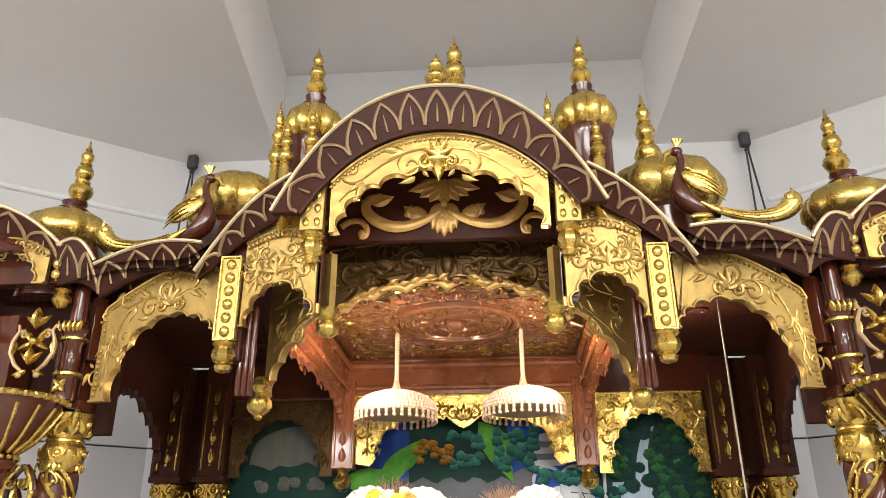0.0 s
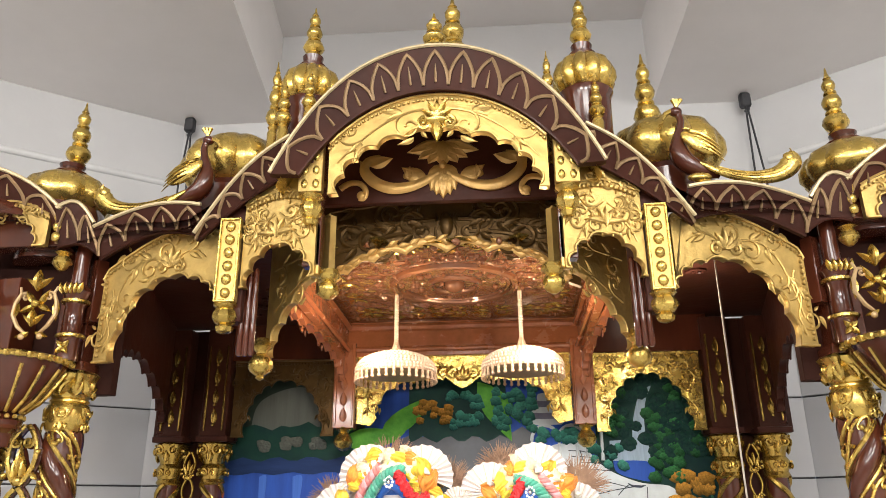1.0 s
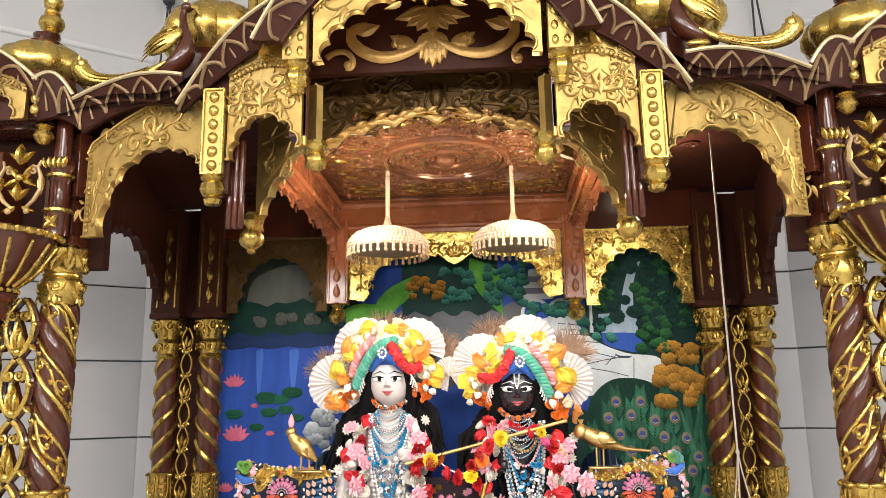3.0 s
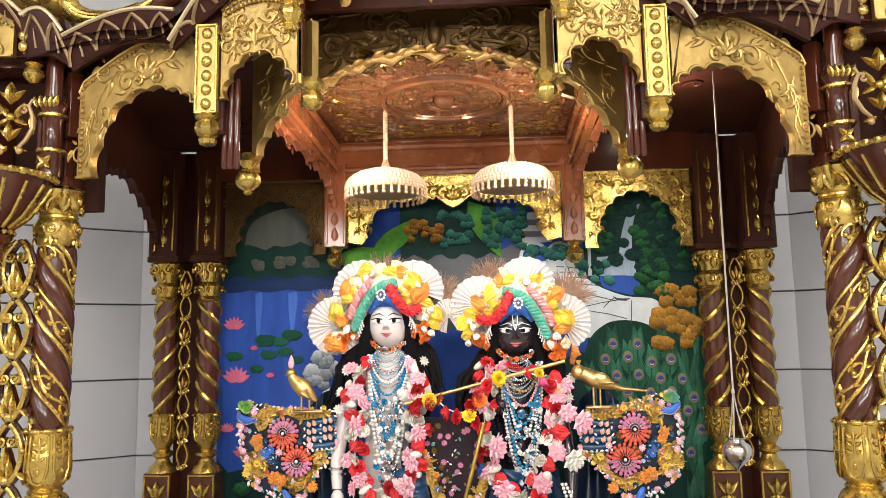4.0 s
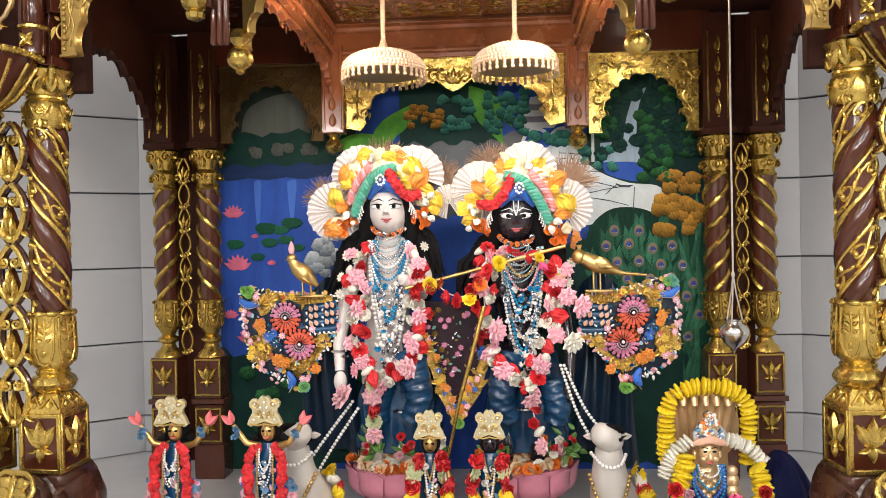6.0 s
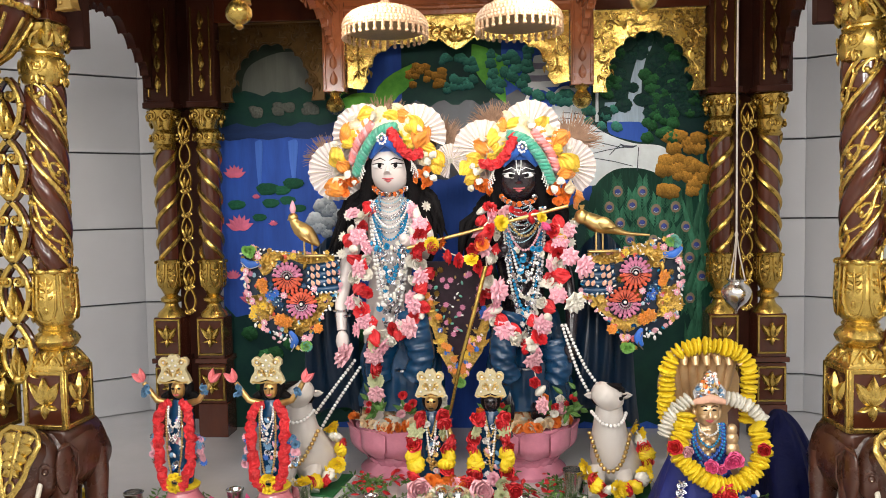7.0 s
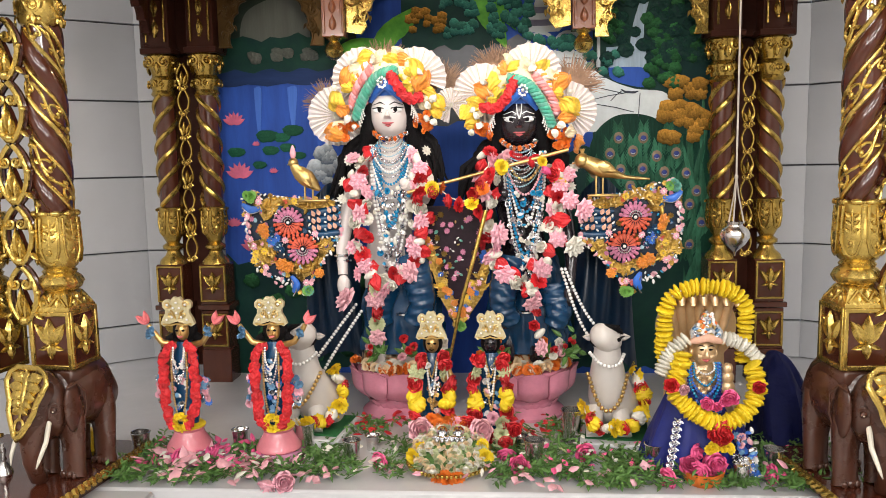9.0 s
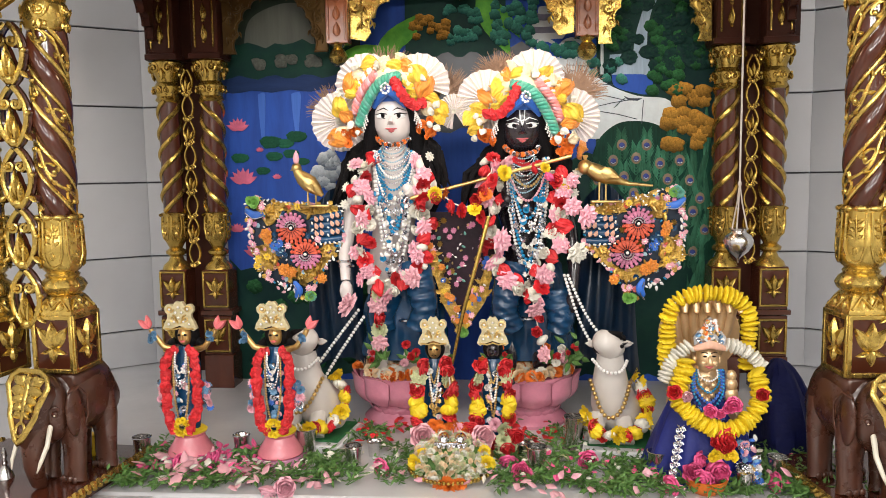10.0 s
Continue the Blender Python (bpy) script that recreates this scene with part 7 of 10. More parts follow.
# trailing satin shawls at the outer sides
for s, x in ((-1, -0.36), (1, 0.42)):
    g = Geo()
    vs, fs = [], []
    for j in range(15):
        q = j / 14
        for i in range(19):
            u = i / 18
            vs.append((x + s * (-0.06 + 0.17 * u) * (0.7 + 0.5 * q), 2.42 - 0.03 * q + 0.014 * math.sin(16 * u + 4 * q) + 0.02 * math.sin(6 * q + 3 * u), 0.66 - 0.50 * q + 0.05 * math.sin(3 * u) - 0.06 * u * q))
    for j in range(14):
        for i in range(18):
            fs.append((j * 19 + i, j * 19 + i + 1, (j + 1) * 19 + i + 1, (j + 1) * 19 + i))
    k = len(vs)
    g.add(vs + [(a, b + 0.006, c) for a, b, c in vs], fs + [tuple(i + k for i in f[::-1]) for f in fs])
    solid("satin_shawl", g, SATIN_DARK, "dark blue satin shawl hanging beside the statue", "shawl", "statue shawls", smooth=60)

for x, z, n in ((-0.235, 0.235, 12), (-0.075, 0.215, 9), (0.130, 0.215, 9), (0.330, 0.240, 12)):
    sp = thing("leaf_sprig", "green leafy sprig with small red flowers laid on the lotus seat", "sprig", "seat sprigs", (x, 2.262, z))
    for k in range(n):
        M = Matrix.Translation((rf.uniform(-0.028, 0.028), rf.uniform(-0.012, 0.012), rf.uniform(-0.035, 0.035))) @ pose(0, 0, 0, rf.uniform(-40, 40), rf.uniform(-180, 180), rf.uniform(-40, 40))
        part("leaf", Geo().leaf(0, 0, 0, rf.uniform(0.026, 0.040), rf.uniform(0.011, 0.016), M, 0.006, seg=5), LEAFG, sp)
    for k in range(3):
        blossom("rose", F_RED, sp, (rf.uniform(-0.025, 0.025), -0.018, rf.uniform(-0.02, 0.03)), 0.009)

# ---- embroidered flaring dress panels ----


CORALP = plain("coral_red_embroidery", (0.72, 0.12, 0.06), 0.5, scale=60, vary=0.4, bump=0.3)
LILAC = plain("rose_lilac_embroidery", (0.62, 0.22, 0.36), 0.5, scale=60, vary=0.4, bump=0.3)
PEACH = plain("peach_applique", (0.80, 0.46, 0.33), 0.5, scale=60, vary=0.3, bump=0.2)
LIMEG = plain("lime_green_applique", (0.22, 0.50, 0.10), 0.5, scale=60, vary=0.4, bump=0.2)


def rosette(parent, p, r, up):
    """A scalloped embroidered rosette, half coral and half rose, with a silver crescent and centre stone."""
    g = Geo()
    M = Matrix.Translation((0, p[1], 0))
    for k in range(18):
        a = 2 * math.pi * (k + 0.5) / 18
        g.cur = 0 if (math.sin(a) > 0) == (up > 0) else 1
        g.leaf(p[0] + 0.22 * r * math.cos(a), p[2] + 0.22 * r * math.sin(a), a, r * 0.82, r * 0.42, M, 0.007, seg=4)
        g.ball((p[0] + 0.98 * r * math.cos(a), p[1] - 0.003, p[2] + 0.98 * r * math.sin(a)), (r * 0.13, 0.006, r * 0.13), 8, 5)
    ro = part("rosette", g, [CORALP, LILAC], parent, "coral and rose embroidered rosette")
    g = Geo()
    for k in range(18):
        a = 2 * math.pi * k / 18
        g.tube([(p[0] + 0.30 * r * math.cos(a), p[1] - 0.008, p[2] + 0.30 * r * math.sin(a)), (p[0] + 0.72 * r * math.cos(a), p[1] - 0.007, p[2] + 0.72 * r * math.sin(a))], [r * 0.03, r * 0.008], 4)
    part("stitching", g, PLUM, ro)
    g = Geo().tube([(p[0] + 0.40 * r * math.cos(a), p[1] - 0.009, p[2] - up * 0.04 * r - up * 0.40 * r * math.sin(a)) for a in [math.pi * i / 12 for i in range(13)]], r * 0.055, 6)
    g.tube([(p[0] + 0.24 * r * math.cos(a), p[1] - 0.009, p[2] - up * 0.04 * r - up * 0.24 * r * math.sin(a)) for a in [math.pi * i / 12 for i in range(13)]], r * 0.045, 6)
    part("crescent", g, SILVER, ro)
    part("stone", Geo().ball((p[0], p[1] - 0.008, p[2]), (r * 0.12, 0.006, r * 0.12), 10, 6), PEARL, ro)


def inside(px, pz, outline):
    c = False
    for (x1, z1), (x2, z2) in zip(outline, outline[1:] + outline[:1]):
        if (z1 > pz) != (z2 > pz) and px < (x2 - x1) * (pz - z1) / (z2 - z1) + x1:
            c = not c
    return c


def brocade(parent, outline, y, rr, n):
    """Raised gold cloth with leaf embroidery and gold beads all over."""
    pn = part("gold_brocade", Geo().prism(outline, 0.006, Matrix.Translation((0, y - 0.005, 0))), BROCADE, parent)
    xs, zs = [p[0] for p in outline], [p[1] for p in outline]
    g, h = Geo(), Geo()
    for k in range(n):
        px, pz = rr.uniform(min(xs), max(xs)), rr.uniform(min(zs), max(zs))
        if not inside(px, pz, outline):
            continue
        if k % 3:
            g.leaf(px, pz, rr.uniform(0, 6.28), rr.uniform(0.016, 0.030), rr.uniform(0.008, 0.013), Matrix.Translation((0, y - 0.006, 0)), 0.008, seg=4)
        else:
            h.ball((px, y - 0.008, pz), rr.uniform(0.0025, 0.005), 6, 4)
    if g.v:
        part("leaf_embroidery", g, FOIL, pn)
    if h.v:
        part("gold_beads", h, BRASS, pn)


def dress_flare(s, ax, az, rot, seed, y=2.295):
    """A flaring side panel of the dress: dark cloth, gold brocade, two rosettes, satin folds and a rim of little flowers. Design lengths in millimetres from the upper rosette, outwards and up."""
    th = thing("embroidered_panel", "flared dress panel with gold brocade, coral rosettes and tiny flowers", "dress panel", "embroidered dress panels")
    rr = random.Random(seed)
    ca, sa = math.cos(radians(rot)), math.sin(radians(rot))

    def at(u, w):
        u, w = u / 1000, w / 1000
        return (ax + s * (u * ca - w * sa), az + u * sa + w * ca)

    def fl(kind, mat, u, w, r, up=0.010, name="little_flower"):
        x, z = at(u, w)
        blossom(kind, mat, th, (x, y - up, z), r / 1000, 0.3, name)
    rim = [(134, 70), (110, 88), (60, 80), (0, 72), (-70, 67), (-140, 63), (-152, 0), (-150, -53), (-113, -94), (-70, -160), (-40, -212), (-5, -192), (10, -172), (45, -168), (97, -132), (121, -69), (130, 13)]
    part("cloth", Geo().prism([at(*p) for p in rim], 0.010, Matrix.Translation((0, y, 0))), SATIN_DARK, th, "dark blue satin ground")
    for poly, n in (([(90, 30), (75, 66), (49, 80), (0, 72), (-60, 67), (-140, 63), (-136, 46), (-90, 40), (-45, 36), (-10, 52), (38, 46), (52, 15), (75, 5)], 120),
                    ([(-100, -28), (-140, -45), (-113, -90), (-70, -150), (-40, -165), (0, -150), (16, -118), (-12, -120), (-52, -132), (-84, -104), (-88, -62)], 110),
                    ([(118, -55), (70, -48), (52, -70), (50, -100), (60, -128), (95, -128), (118, -80)], 60)):
        brocade(th, [at(*p) for p in poly], y, rr, n)
    for (u, w), up in (((0, 0), -1), ((-40, -78), 1)):
        x, z = at(u, w)
        rosette(th, (x, y - 0.012, z), 0.042, up)
    # satin folds with rows of appliqued petals and pearls
    for k in range(4):
        u0, w0, u1, w1 = -150, 42 - 24 * k, -56 - 10 * (k > 2), 24 - 20 * k
        pts = [at(u0 + (u1 - u0) * i / 8, w0 + (w1 - w0) * (i / 8) ** 1.2 - 5 * math.sin(math.pi * i / 8)) for i in range(9)]
        fo = part("satin_fold", Geo().tube([(x, y - 0.008, z) for x, z in pts], [0.007, 0.009, 0.010, 0.011, 0.011, 0.010, 0.009, 0.007, 0.004], 10, flat=0.6), SATIN_BLUE, th)
        for i in range(6):
            x, z = at(u0 + (u1 - u0) * (i + 0.6) / 6, w0 + (w1 - w0) * ((i + 0.6) / 6) ** 1.2 - 13)
            if i % 3 == 2 or k == 3:
                blossom("bud", PEARL, th, (x, y - 0.014, z), 0.0055, 0.4, "pearl")
            else:
                part("petal_motif", Geo().leaf(x, z, math.pi * (0.62 if s < 0 else 0.38), 0.020, 0.013, Matrix.Translation((0, y - 0.014, 0)), 0.005, seg=4), PEACH, fo)
    # tiny gold leaves, beads and flowers strewn between the large motifs
    edge = [at(*p) for p in rim]
    big = [at(0, 0), at(-40, -78)]
    xs, zs = [p[0] for p in edge], [p[1] for p in edge]
    n = 0
    while n < 95:
        x, z = rr.uniform(min(xs), max(xs)), rr.uniform(min(zs), max(zs))
        if not inside(x, z, edge) or any(math.dist((x, z), b) < 0.043 for b in big) or (s * (x - ax) < -0.055 and z > az - 0.045 and rr.random() < 0.85):
            continue
        n += 1
        kind, mat, r = rr.choice((("daisy", FOIL, 9), ("bud", BRASS, 5), ("bud", PEARL, 4.5), ("daisy", BROCADE, 11), ("daisy", F_PALE, 8), ("bud", SILVER, 5), ("daisy", PALEAQ, 8), ("ruffle", BROCADE, 9), ("daisy", LILAC, 9), ("bud", BLUEBEAD, 5), ("daisy", CORALP, 8), ("daisy", SATIN_BLUE, 9)))
        blossom(kind, mat, th, (x, y - 0.008, z), r / 1000 * rr.uniform(0.85, 1.2), 0.4, "tiny_flower")
    # blue flower cluster, orange blooms, gold and pink flowers, pearls
    for u, w in ((52, -38), (36, -46), (46, -58), (30, -66), (24, -80), (38, -74), (56, -52)):
        fl("daisy", rr.choice((CLOTH_B, CLOTH_B, SATIN_BLUE)), u, w, rr.uniform(11, 15), 0.012)
        fl("bud", rr.choice((SILVER, BLUEBEAD, PALEAQ)), u + rr.uniform(-4, 4), w + rr.uniform(-4, 4), 4, 0.017)
    for u, w, r in ((76, -18, 20), (70, -36, 15), (24, -124, 22), (6, -132, 20), (-86, -150, 17)):
        fl("lotus", SILK_O, u, w, r, 0.012)
        fl("daisy", CLOTH_Y, u + 4, w - 3, r * 0.7, 0.016)
    for u, w, r in ((102, -92, 15), (86, -104, 13), (76, -84, 13), (108, -112, 13), (66, -112, 12), (88, 44, 12), (-105, -62, 12), (-20, 62, 12)):
        fl("daisy", rr.choice((FOIL, CLOTH_Y)), u, w, r, 0.011)
        fl("bud", BRASS, u, w, 4, 0.015)
    for u, w in ((86, 62), (12, -52), (106, -68), (72, -132), (-46, -178), (-78, -34), (116, -48), (122, 20)):
        fl("daisy", F_PINK, u, w, 12, 0.013)
        fl("bud", PEARL, u, w, 4.5, 0.018)
    for u, w in ((126, 10), (134, -2), (120, -6), (128, -20), (118, -26), (36, -166), (24, -176), (46, -178), (14, -182), (30, -190), (100, -140), (-122, -92), (-100, -118)):
        fl("bud", rr.choice((PEARL, PEARL, F_PALE)), u, w, 7.5, 0.012, "pearl")
    # paisley tips: green ruffle, blue leaf with a silver edge
    for gu, gw, pts in ((114, 76, ((136, 56), (112, 38), (82, 44))), (-48, -206, ((-2, -158), (-16, -186), (-6, -208)))):
        for k in range(3):
            fl("ruffle", rr.choice((LIMEG, LIMEG, CLOTH_G2)), gu + rr.uniform(-9, 9), gw + rr.uniform(-6, 6), 16, 0.013, "green_ruffle")
        P = [at(*p) for p in pts]
        part("blue_paisley", Geo().tube([(x, y - 0.012, z) for x, z in along_curve(P, 5)], [0.004 + 0.008 * math.sin(math.pi * i / 10) for i in range(11)], 8, flat=0.6), CLOTH_B, th)
        part("silver_edge", Geo().tube([(x, y - 0.016, z - 0.010) for x, z in along_curve(P, 5)], 0.0022, 6), SILVER, th)
    # beaded rim
    for i, p in enumerate(along([(*at(*q), 0) for q in rim + rim[:1]], 0.0125)):
        mat = (PEARL, SILVER, F_PALE, PEARL, FOIL, BLUEBEAD, PEARL, F_PINK)[(i * 5 + i // 7) % 8]
        blossom("bud" if mat in (PEARL, SILVER, BLUEBEAD) else "daisy", mat, th, (p.x + rr.uniform(-0.003, 0.003), y - 0.008, p.y + rr.uniform(-0.003, 0.003)), 0.0055 if mat in (PEARL, SILVER, BLUEBEAD) else 0.009, 0.5, "rim_bead")
    return th


dress_flare(-1, -0.483, 0.599, 0, 3)
dress_flare(1, 0.515, 0.601, 7, 5)

# narrow plum panel between the statues, its lower edges bordered with gold and flowers
th = thing("embroidered_panel", "dark plum dress panel hanging to a point, gold border", "dress panel", "embroidered dress panels")
rc = random.Random(8)
YC = 2.285
part("cloth", Geo().prism([(-0.088, 0.64), (0.12, 0.64), (0.112, 0.50), (0.082, 0.38), (0.022, 0.285), (0.0, 0.285), (-0.04, 0.37), (-0.078, 0.52)], 0.010, Matrix.Translation((0, YC, 0))), PLUM, th, "dark plum brocade ground")
for poly in ([(-0.086, 0.55), (-0.060, 0.53), (-0.030, 0.43), (0.004, 0.36), (0.004, 0.288), (-0.04, 0.37), (-0.078, 0.50)], [(0.116, 0.52), (0.092, 0.51), (0.062, 0.42), (0.022, 0.36), (0.020, 0.288), (0.082, 0.38), (0.108, 0.48)]):
    brocade(th, poly, YC, rc, 90)
for k in range(70):
    q = rc.random()
    e = rc.choice((-1, 1))
    x = (-0.074 if e < 0 else 0.104) * (1 - q) + 0.012 * q + rc.uniform(-0.014, 0.014)
    z = 0.55 - 0.25 * q ** 0.8 + rc.uniform(-0.01, 0.01)
    kind, mat, r = rc.choice((("daisy", F_PINK, 0.011), ("daisy", CLOTH_Y, 0.012), ("bud", PEARL, 0.0055), ("daisy", CLOTH_B, 0.010), ("bud", SILVER, 0.005), ("daisy", FOIL, 0.012), ("lotus", SILK_O, 0.012), ("bud", F_PALE, 0.006)))
    blossom(kind, mat, th, (x, YC - 0.012, z), r, 0.4, "little_flower")
for k in range(80):
    kind, mat, r = rc.choice((("bud", PEARL, 0.0045), ("bud", SILVER, 0.004), ("daisy", LILAC, 0.010), ("bud", BRASS, 0.005), ("daisy", BROCADE, 0.011), ("bud", CLOTH_G2, 0.006)))
    blossom(kind, mat, th, (rc.uniform(-0.07, 0.10), YC - 0.004, rc.uniform(0.43, 0.62)), r, 0.4, "jewel")
for k in range(3):
    blossom("ruffle", LIMEG, th, (0.012 + rc.uniform(-0.010, 0.010), YC - 0.012, 0.292 + rc.uniform(-0.006, 0.006)), 0.014, 0.4, "green_ruffle")

# ---- headdresses ----


def pleated_fan(x, y, z, r, a0, label="round pleated white gauze fan of the headdress"):
    th = thing("pleated_fan", label, "fan", "headdress fans", (x, y, z))
    g = Geo()
    n = 56
    vs = [(0, -0.006, 0)] + [((r * (1 + 0.02 * (i % 3))) * math.cos(a0 + 5.6 * i / n), -0.006 + (0.007 if i % 2 else -0.003), (r * (1 + 0.02 * (i % 3))) * math.sin(a0 + 5.6 * i / n)) for i in range(n + 1)]
    fs = [(0, i + 1, i + 2) for i in range(n)]
    k = len(vs)
    g.add(vs + [(a, b + 0.004, c) for a, b, c in vs], fs + [tuple(i + k for i in f[::-1]) for f in fs])
    part("gauze", g, FAN_WHITE, th, smooth=0)
    g = Geo()
    for i in range(0, n, 4):
        a = a0 + 5.6 * i / n
        g.tube([(0.2 * r * math.cos(a), -0.011, 0.2 * r * math.sin(a)), (r * math.cos(a), -0.011, r * math.sin(a))], 0.0005, 4)
    part("ribs", g, CREAM, th)
    blossom("ruffle", F_WHITE, th, (0, -0.012, 0), r * 0.16, 0.2, "centre_flower")
    return th


def plume(x, y, z, r):
    g = Geo()
    rp = random.Random(int(x * 1000) + 77)
    for k in range(260):
        a = rp.uniform(-0.15, math.pi + 0.15)
        l = r * rp.uniform(0.55, 1.0)
        b = a + rp.uniform(-0.12, 0.12)
        g.tube([(x + 0.15 * r * math.cos(a), y + rp.uniform(-0.01, 0.01), z + 0.15 * r * math.sin(a)), (x + 0.6 * l * math.cos(a), y + rp.uniform(-0.015, 0.015), z + 0.6 * l * math.sin(a)), (x + l * math.cos(b), y + rp.uniform(-0.02, 0.02), z + l * math.sin(b))], [0.0022, 0.0016, 0.0004], 3)
    solid("feather_plume", g, FUR, "soft brown feather plume behind the headdress", "plume", "headdress plumes")


def rope_arc(parent, pts, r, mat_a, mat_b, turns=7, name="twisted_rope"):
    P = along(pts, 0.004)
    for ph, mat in ((0, mat_a), (2 * math.pi / 3, mat_a), (4 * math.pi / 3, mat_b)):
        q = []
        for i, p in enumerate(P):
            d = (P[min(i + 1, len(P) - 1)] - P[max(i - 1, 0)]).normalized()
            side = d.cross(Vector((0, 1, 0))).normalized()
            a = ph + 2 * math.pi * turns * 0.6 * i / len(P)
            q.append(p + side * math.cos(a) * r * 0.66 + Vector((0, math.sin(a) * r * 0.66, 0)))
        part(name, Geo().tube(q, r * 0.60, 9), mat, parent, smooth=120)


def headdress(x, z, s, label):
    """Turban: cap, twisted ropes, red flower rope, pleated silk puffs, white and orange flowers, jewel and pearl loops."""
    y = 2.325
    th = thing("turban", label, "turban", "statue turbans")

    def at(dx, up, dy=0.0):
        return (x + s * dx / 625, y + dy, z - 0.075 + up / 640)
    part("cap", Geo().lathe([(0.062, 0.0), (0.068, 0.03), (0.060, 0.06), (0.035, 0.085), (0.01, 0.092)], 24, pose(x, y + 0.02, z + 0.032)), CLOTH_B, th)
    part("brow_band", Geo().tube([at(-32, 58, -0.03), at(-16, 78, -0.052), at(-2, 88, -0.062), at(12, 78, -0.056), at(28, 58, -0.035)], [0.006, 0.013, 0.016, 0.014, 0.006], 10, flat=0.6), CLOTH_B, th, "bright blue silk brow band")
    part("under_wrap", Geo().tube([at(-50, 70, -0.012), at(-30, 104, -0.02), at(0, 120, -0.024), at(30, 110, -0.02), at(52, 74, -0.012)], [0.018, 0.024, 0.027, 0.024, 0.018], 12), CLOTH_C, th)
    rope_arc(th, [at(-58, 26, -0.03), at(-44, 60, -0.05), at(-22, 94, -0.06), at(-2, 108, -0.06), at(20, 113, -0.05)], 0.0130, CLOTH_G, CLOTH_G2, 10)
    rope_arc(th, [at(-67, 48, -0.02), at(-57, 78, -0.034), at(-38, 104, -0.042), at(-24, 122, -0.036)], 0.0110, CLOTH_P, F_PALE, 7)
    rope_arc(th, [at(-60, 92, -0.026), at(-44, 116, -0.034), at(-26, 132, -0.03)], 0.010, FAN_WHITE, SILK_O, 6)
    part("blue_fold", Geo().tube([at(5, 104, -0.058), at(16, 84, -0.066), at(28, 60, -0.05)], [0.008, 0.013, 0.008], 10, flat=0.6), CLOTH_B, th)
    rope = along([at(8, 106, -0.062), at(18, 86, -0.07), at(30, 70, -0.064), at(45, 60, -0.054), at(66, 66, -0.05)], 0.0105)
    for p in rope:
        blossom("silk", F_RED, th, p, 0.0165, 0.5, "red_petal_fold")
    # pleated silk puffs all round
    for dx, up, r, m in ((-37, 136, 17, CLOTH_Y), (-12, 138, 15, CLOTH_C), (8, 132, 20, CLOTH_Y), (28, 128, 16, SILK_O), (46, 112, 22, CLOTH_Y), (62, 92, 22, SILK_O), (38, 92, 16, CLOTH_Y), (76, 74, 16, CLOTH_Y), (88, 54, 18, CLOTH_Y), (84, 36, 14, CLOTH_Y), (-58, 120, 16, CLOTH_C), (-75, 104, 19, SILK_O), (-72, 86, 16, CLOTH_Y), (-88, 62, 21, CLOTH_Y), (-84, 42, 16, SILK_O), (-98, 0, 20, SILK_O), (-88, 14, 15, CLOTH_C), (-60, 100, 14, CLOTH_Y), (66, 58, 15, CLOTH_C), (20, 148, 12, CLOTH_C), (-48, 62, 13, CLOTH_P), (36, 124, 14, CLOTH_C), (54, 88, 13, CLOTH_C), (24, 106, 13, CLOTH_Y), (-6, 122, 14, CLOTH_Y), (44, 78, 12, CLOTH_Y)):
        blossom("silk", m, th, at(dx, up, -0.022 - 0.006 * rf.random()), r / 610 * 1.0, 0.9, "silk_puff")
    for dx, up in ((-19, 137), (-24, 128), (60, 108), (75, 46), (66, 28), (84, 60), (-58, 16), (-72, 30), (-64, 130), (-92, 84), (84, 20)):
        blossom("silk", F_WHITE, th, at(dx + rf.uniform(-4, 4), up + rf.uniform(-3, 3), -0.046), rf.uniform(0.009, 0.014), 0.9, "white_flower")
    for cx, cz in ((62, 20), (-70, 8)):
        for k in range(12):
            blossom("ruffle", F_ORANGE, th, at(cx + rf.uniform(-16, 16), cz + rf.uniform(-16, 16), -0.028 - 0.01 * rf.random()), rf.uniform(0.011, 0.015), 0.9, "orange_flower")
    # white jewel on the brow and looped pearl fringes beside the face
    for k in range(9):
        blossom("daisy", PEARL, th, at(-6 + 7 * math.cos(k * 0.7), 90 + 9 * math.sin(k * 0.7), -0.074), 0.0048, 0.6, "jewel_petal")
    part("brow_jewel", Geo().ball(at(-6, 90, -0.080), (0.0055, 0.004, 0.007), 10, 6), SILVER, th)
    for q, px in ((-1, -36), (1, 38)):
        for k in range(4):
            a, b = at(px + q * 3 * k, 62 - 6 * k, -0.052 + 0.004 * k), at(px + q * (4 + 3 * k), 30 - 6 * k, -0.042 + 0.004 * k)
            mid = ((a[0] + b[0]) / 2 + s * q * 0.008, (a[1] + b[1]) / 2 - 0.004, (a[2] + b[2]) / 2)
            beads(th, [a, mid, b], 0.0030, PEARL, name="pearl_loop")


headdress(-0.183, 0.925, 1, "turban of twisted green, pink and blue silk with yellow ruches")
headdress(0.191, 0.893, -1, "turban of twisted green and red silk with yellow ruches")
for x, z, r, a in ((-0.262, 1.012, 0.090, 0.5), (-0.107, 1.010, 0.088, -0.4), (-0.342, 0.908, 0.086, 1.2), (-0.005, 0.93, 0.050, -1), (0.227, 1.014, 0.086, 0.0), (0.090, 0.960, 0.086, 1.0), (0.332, 0.906, 0.082, -1.2)):
    pleated_fan(x, 2.355, z, r, a)
for x, z, r in ((-0.21, 1.035, 0.105), (-0.035, 0.985, 0.092), (0.125, 1.025, 0.092), (0.345, 0.975, 0.105), (-0.375, 0.945, 0.085)):
    plume(x, 2.40, z, r)

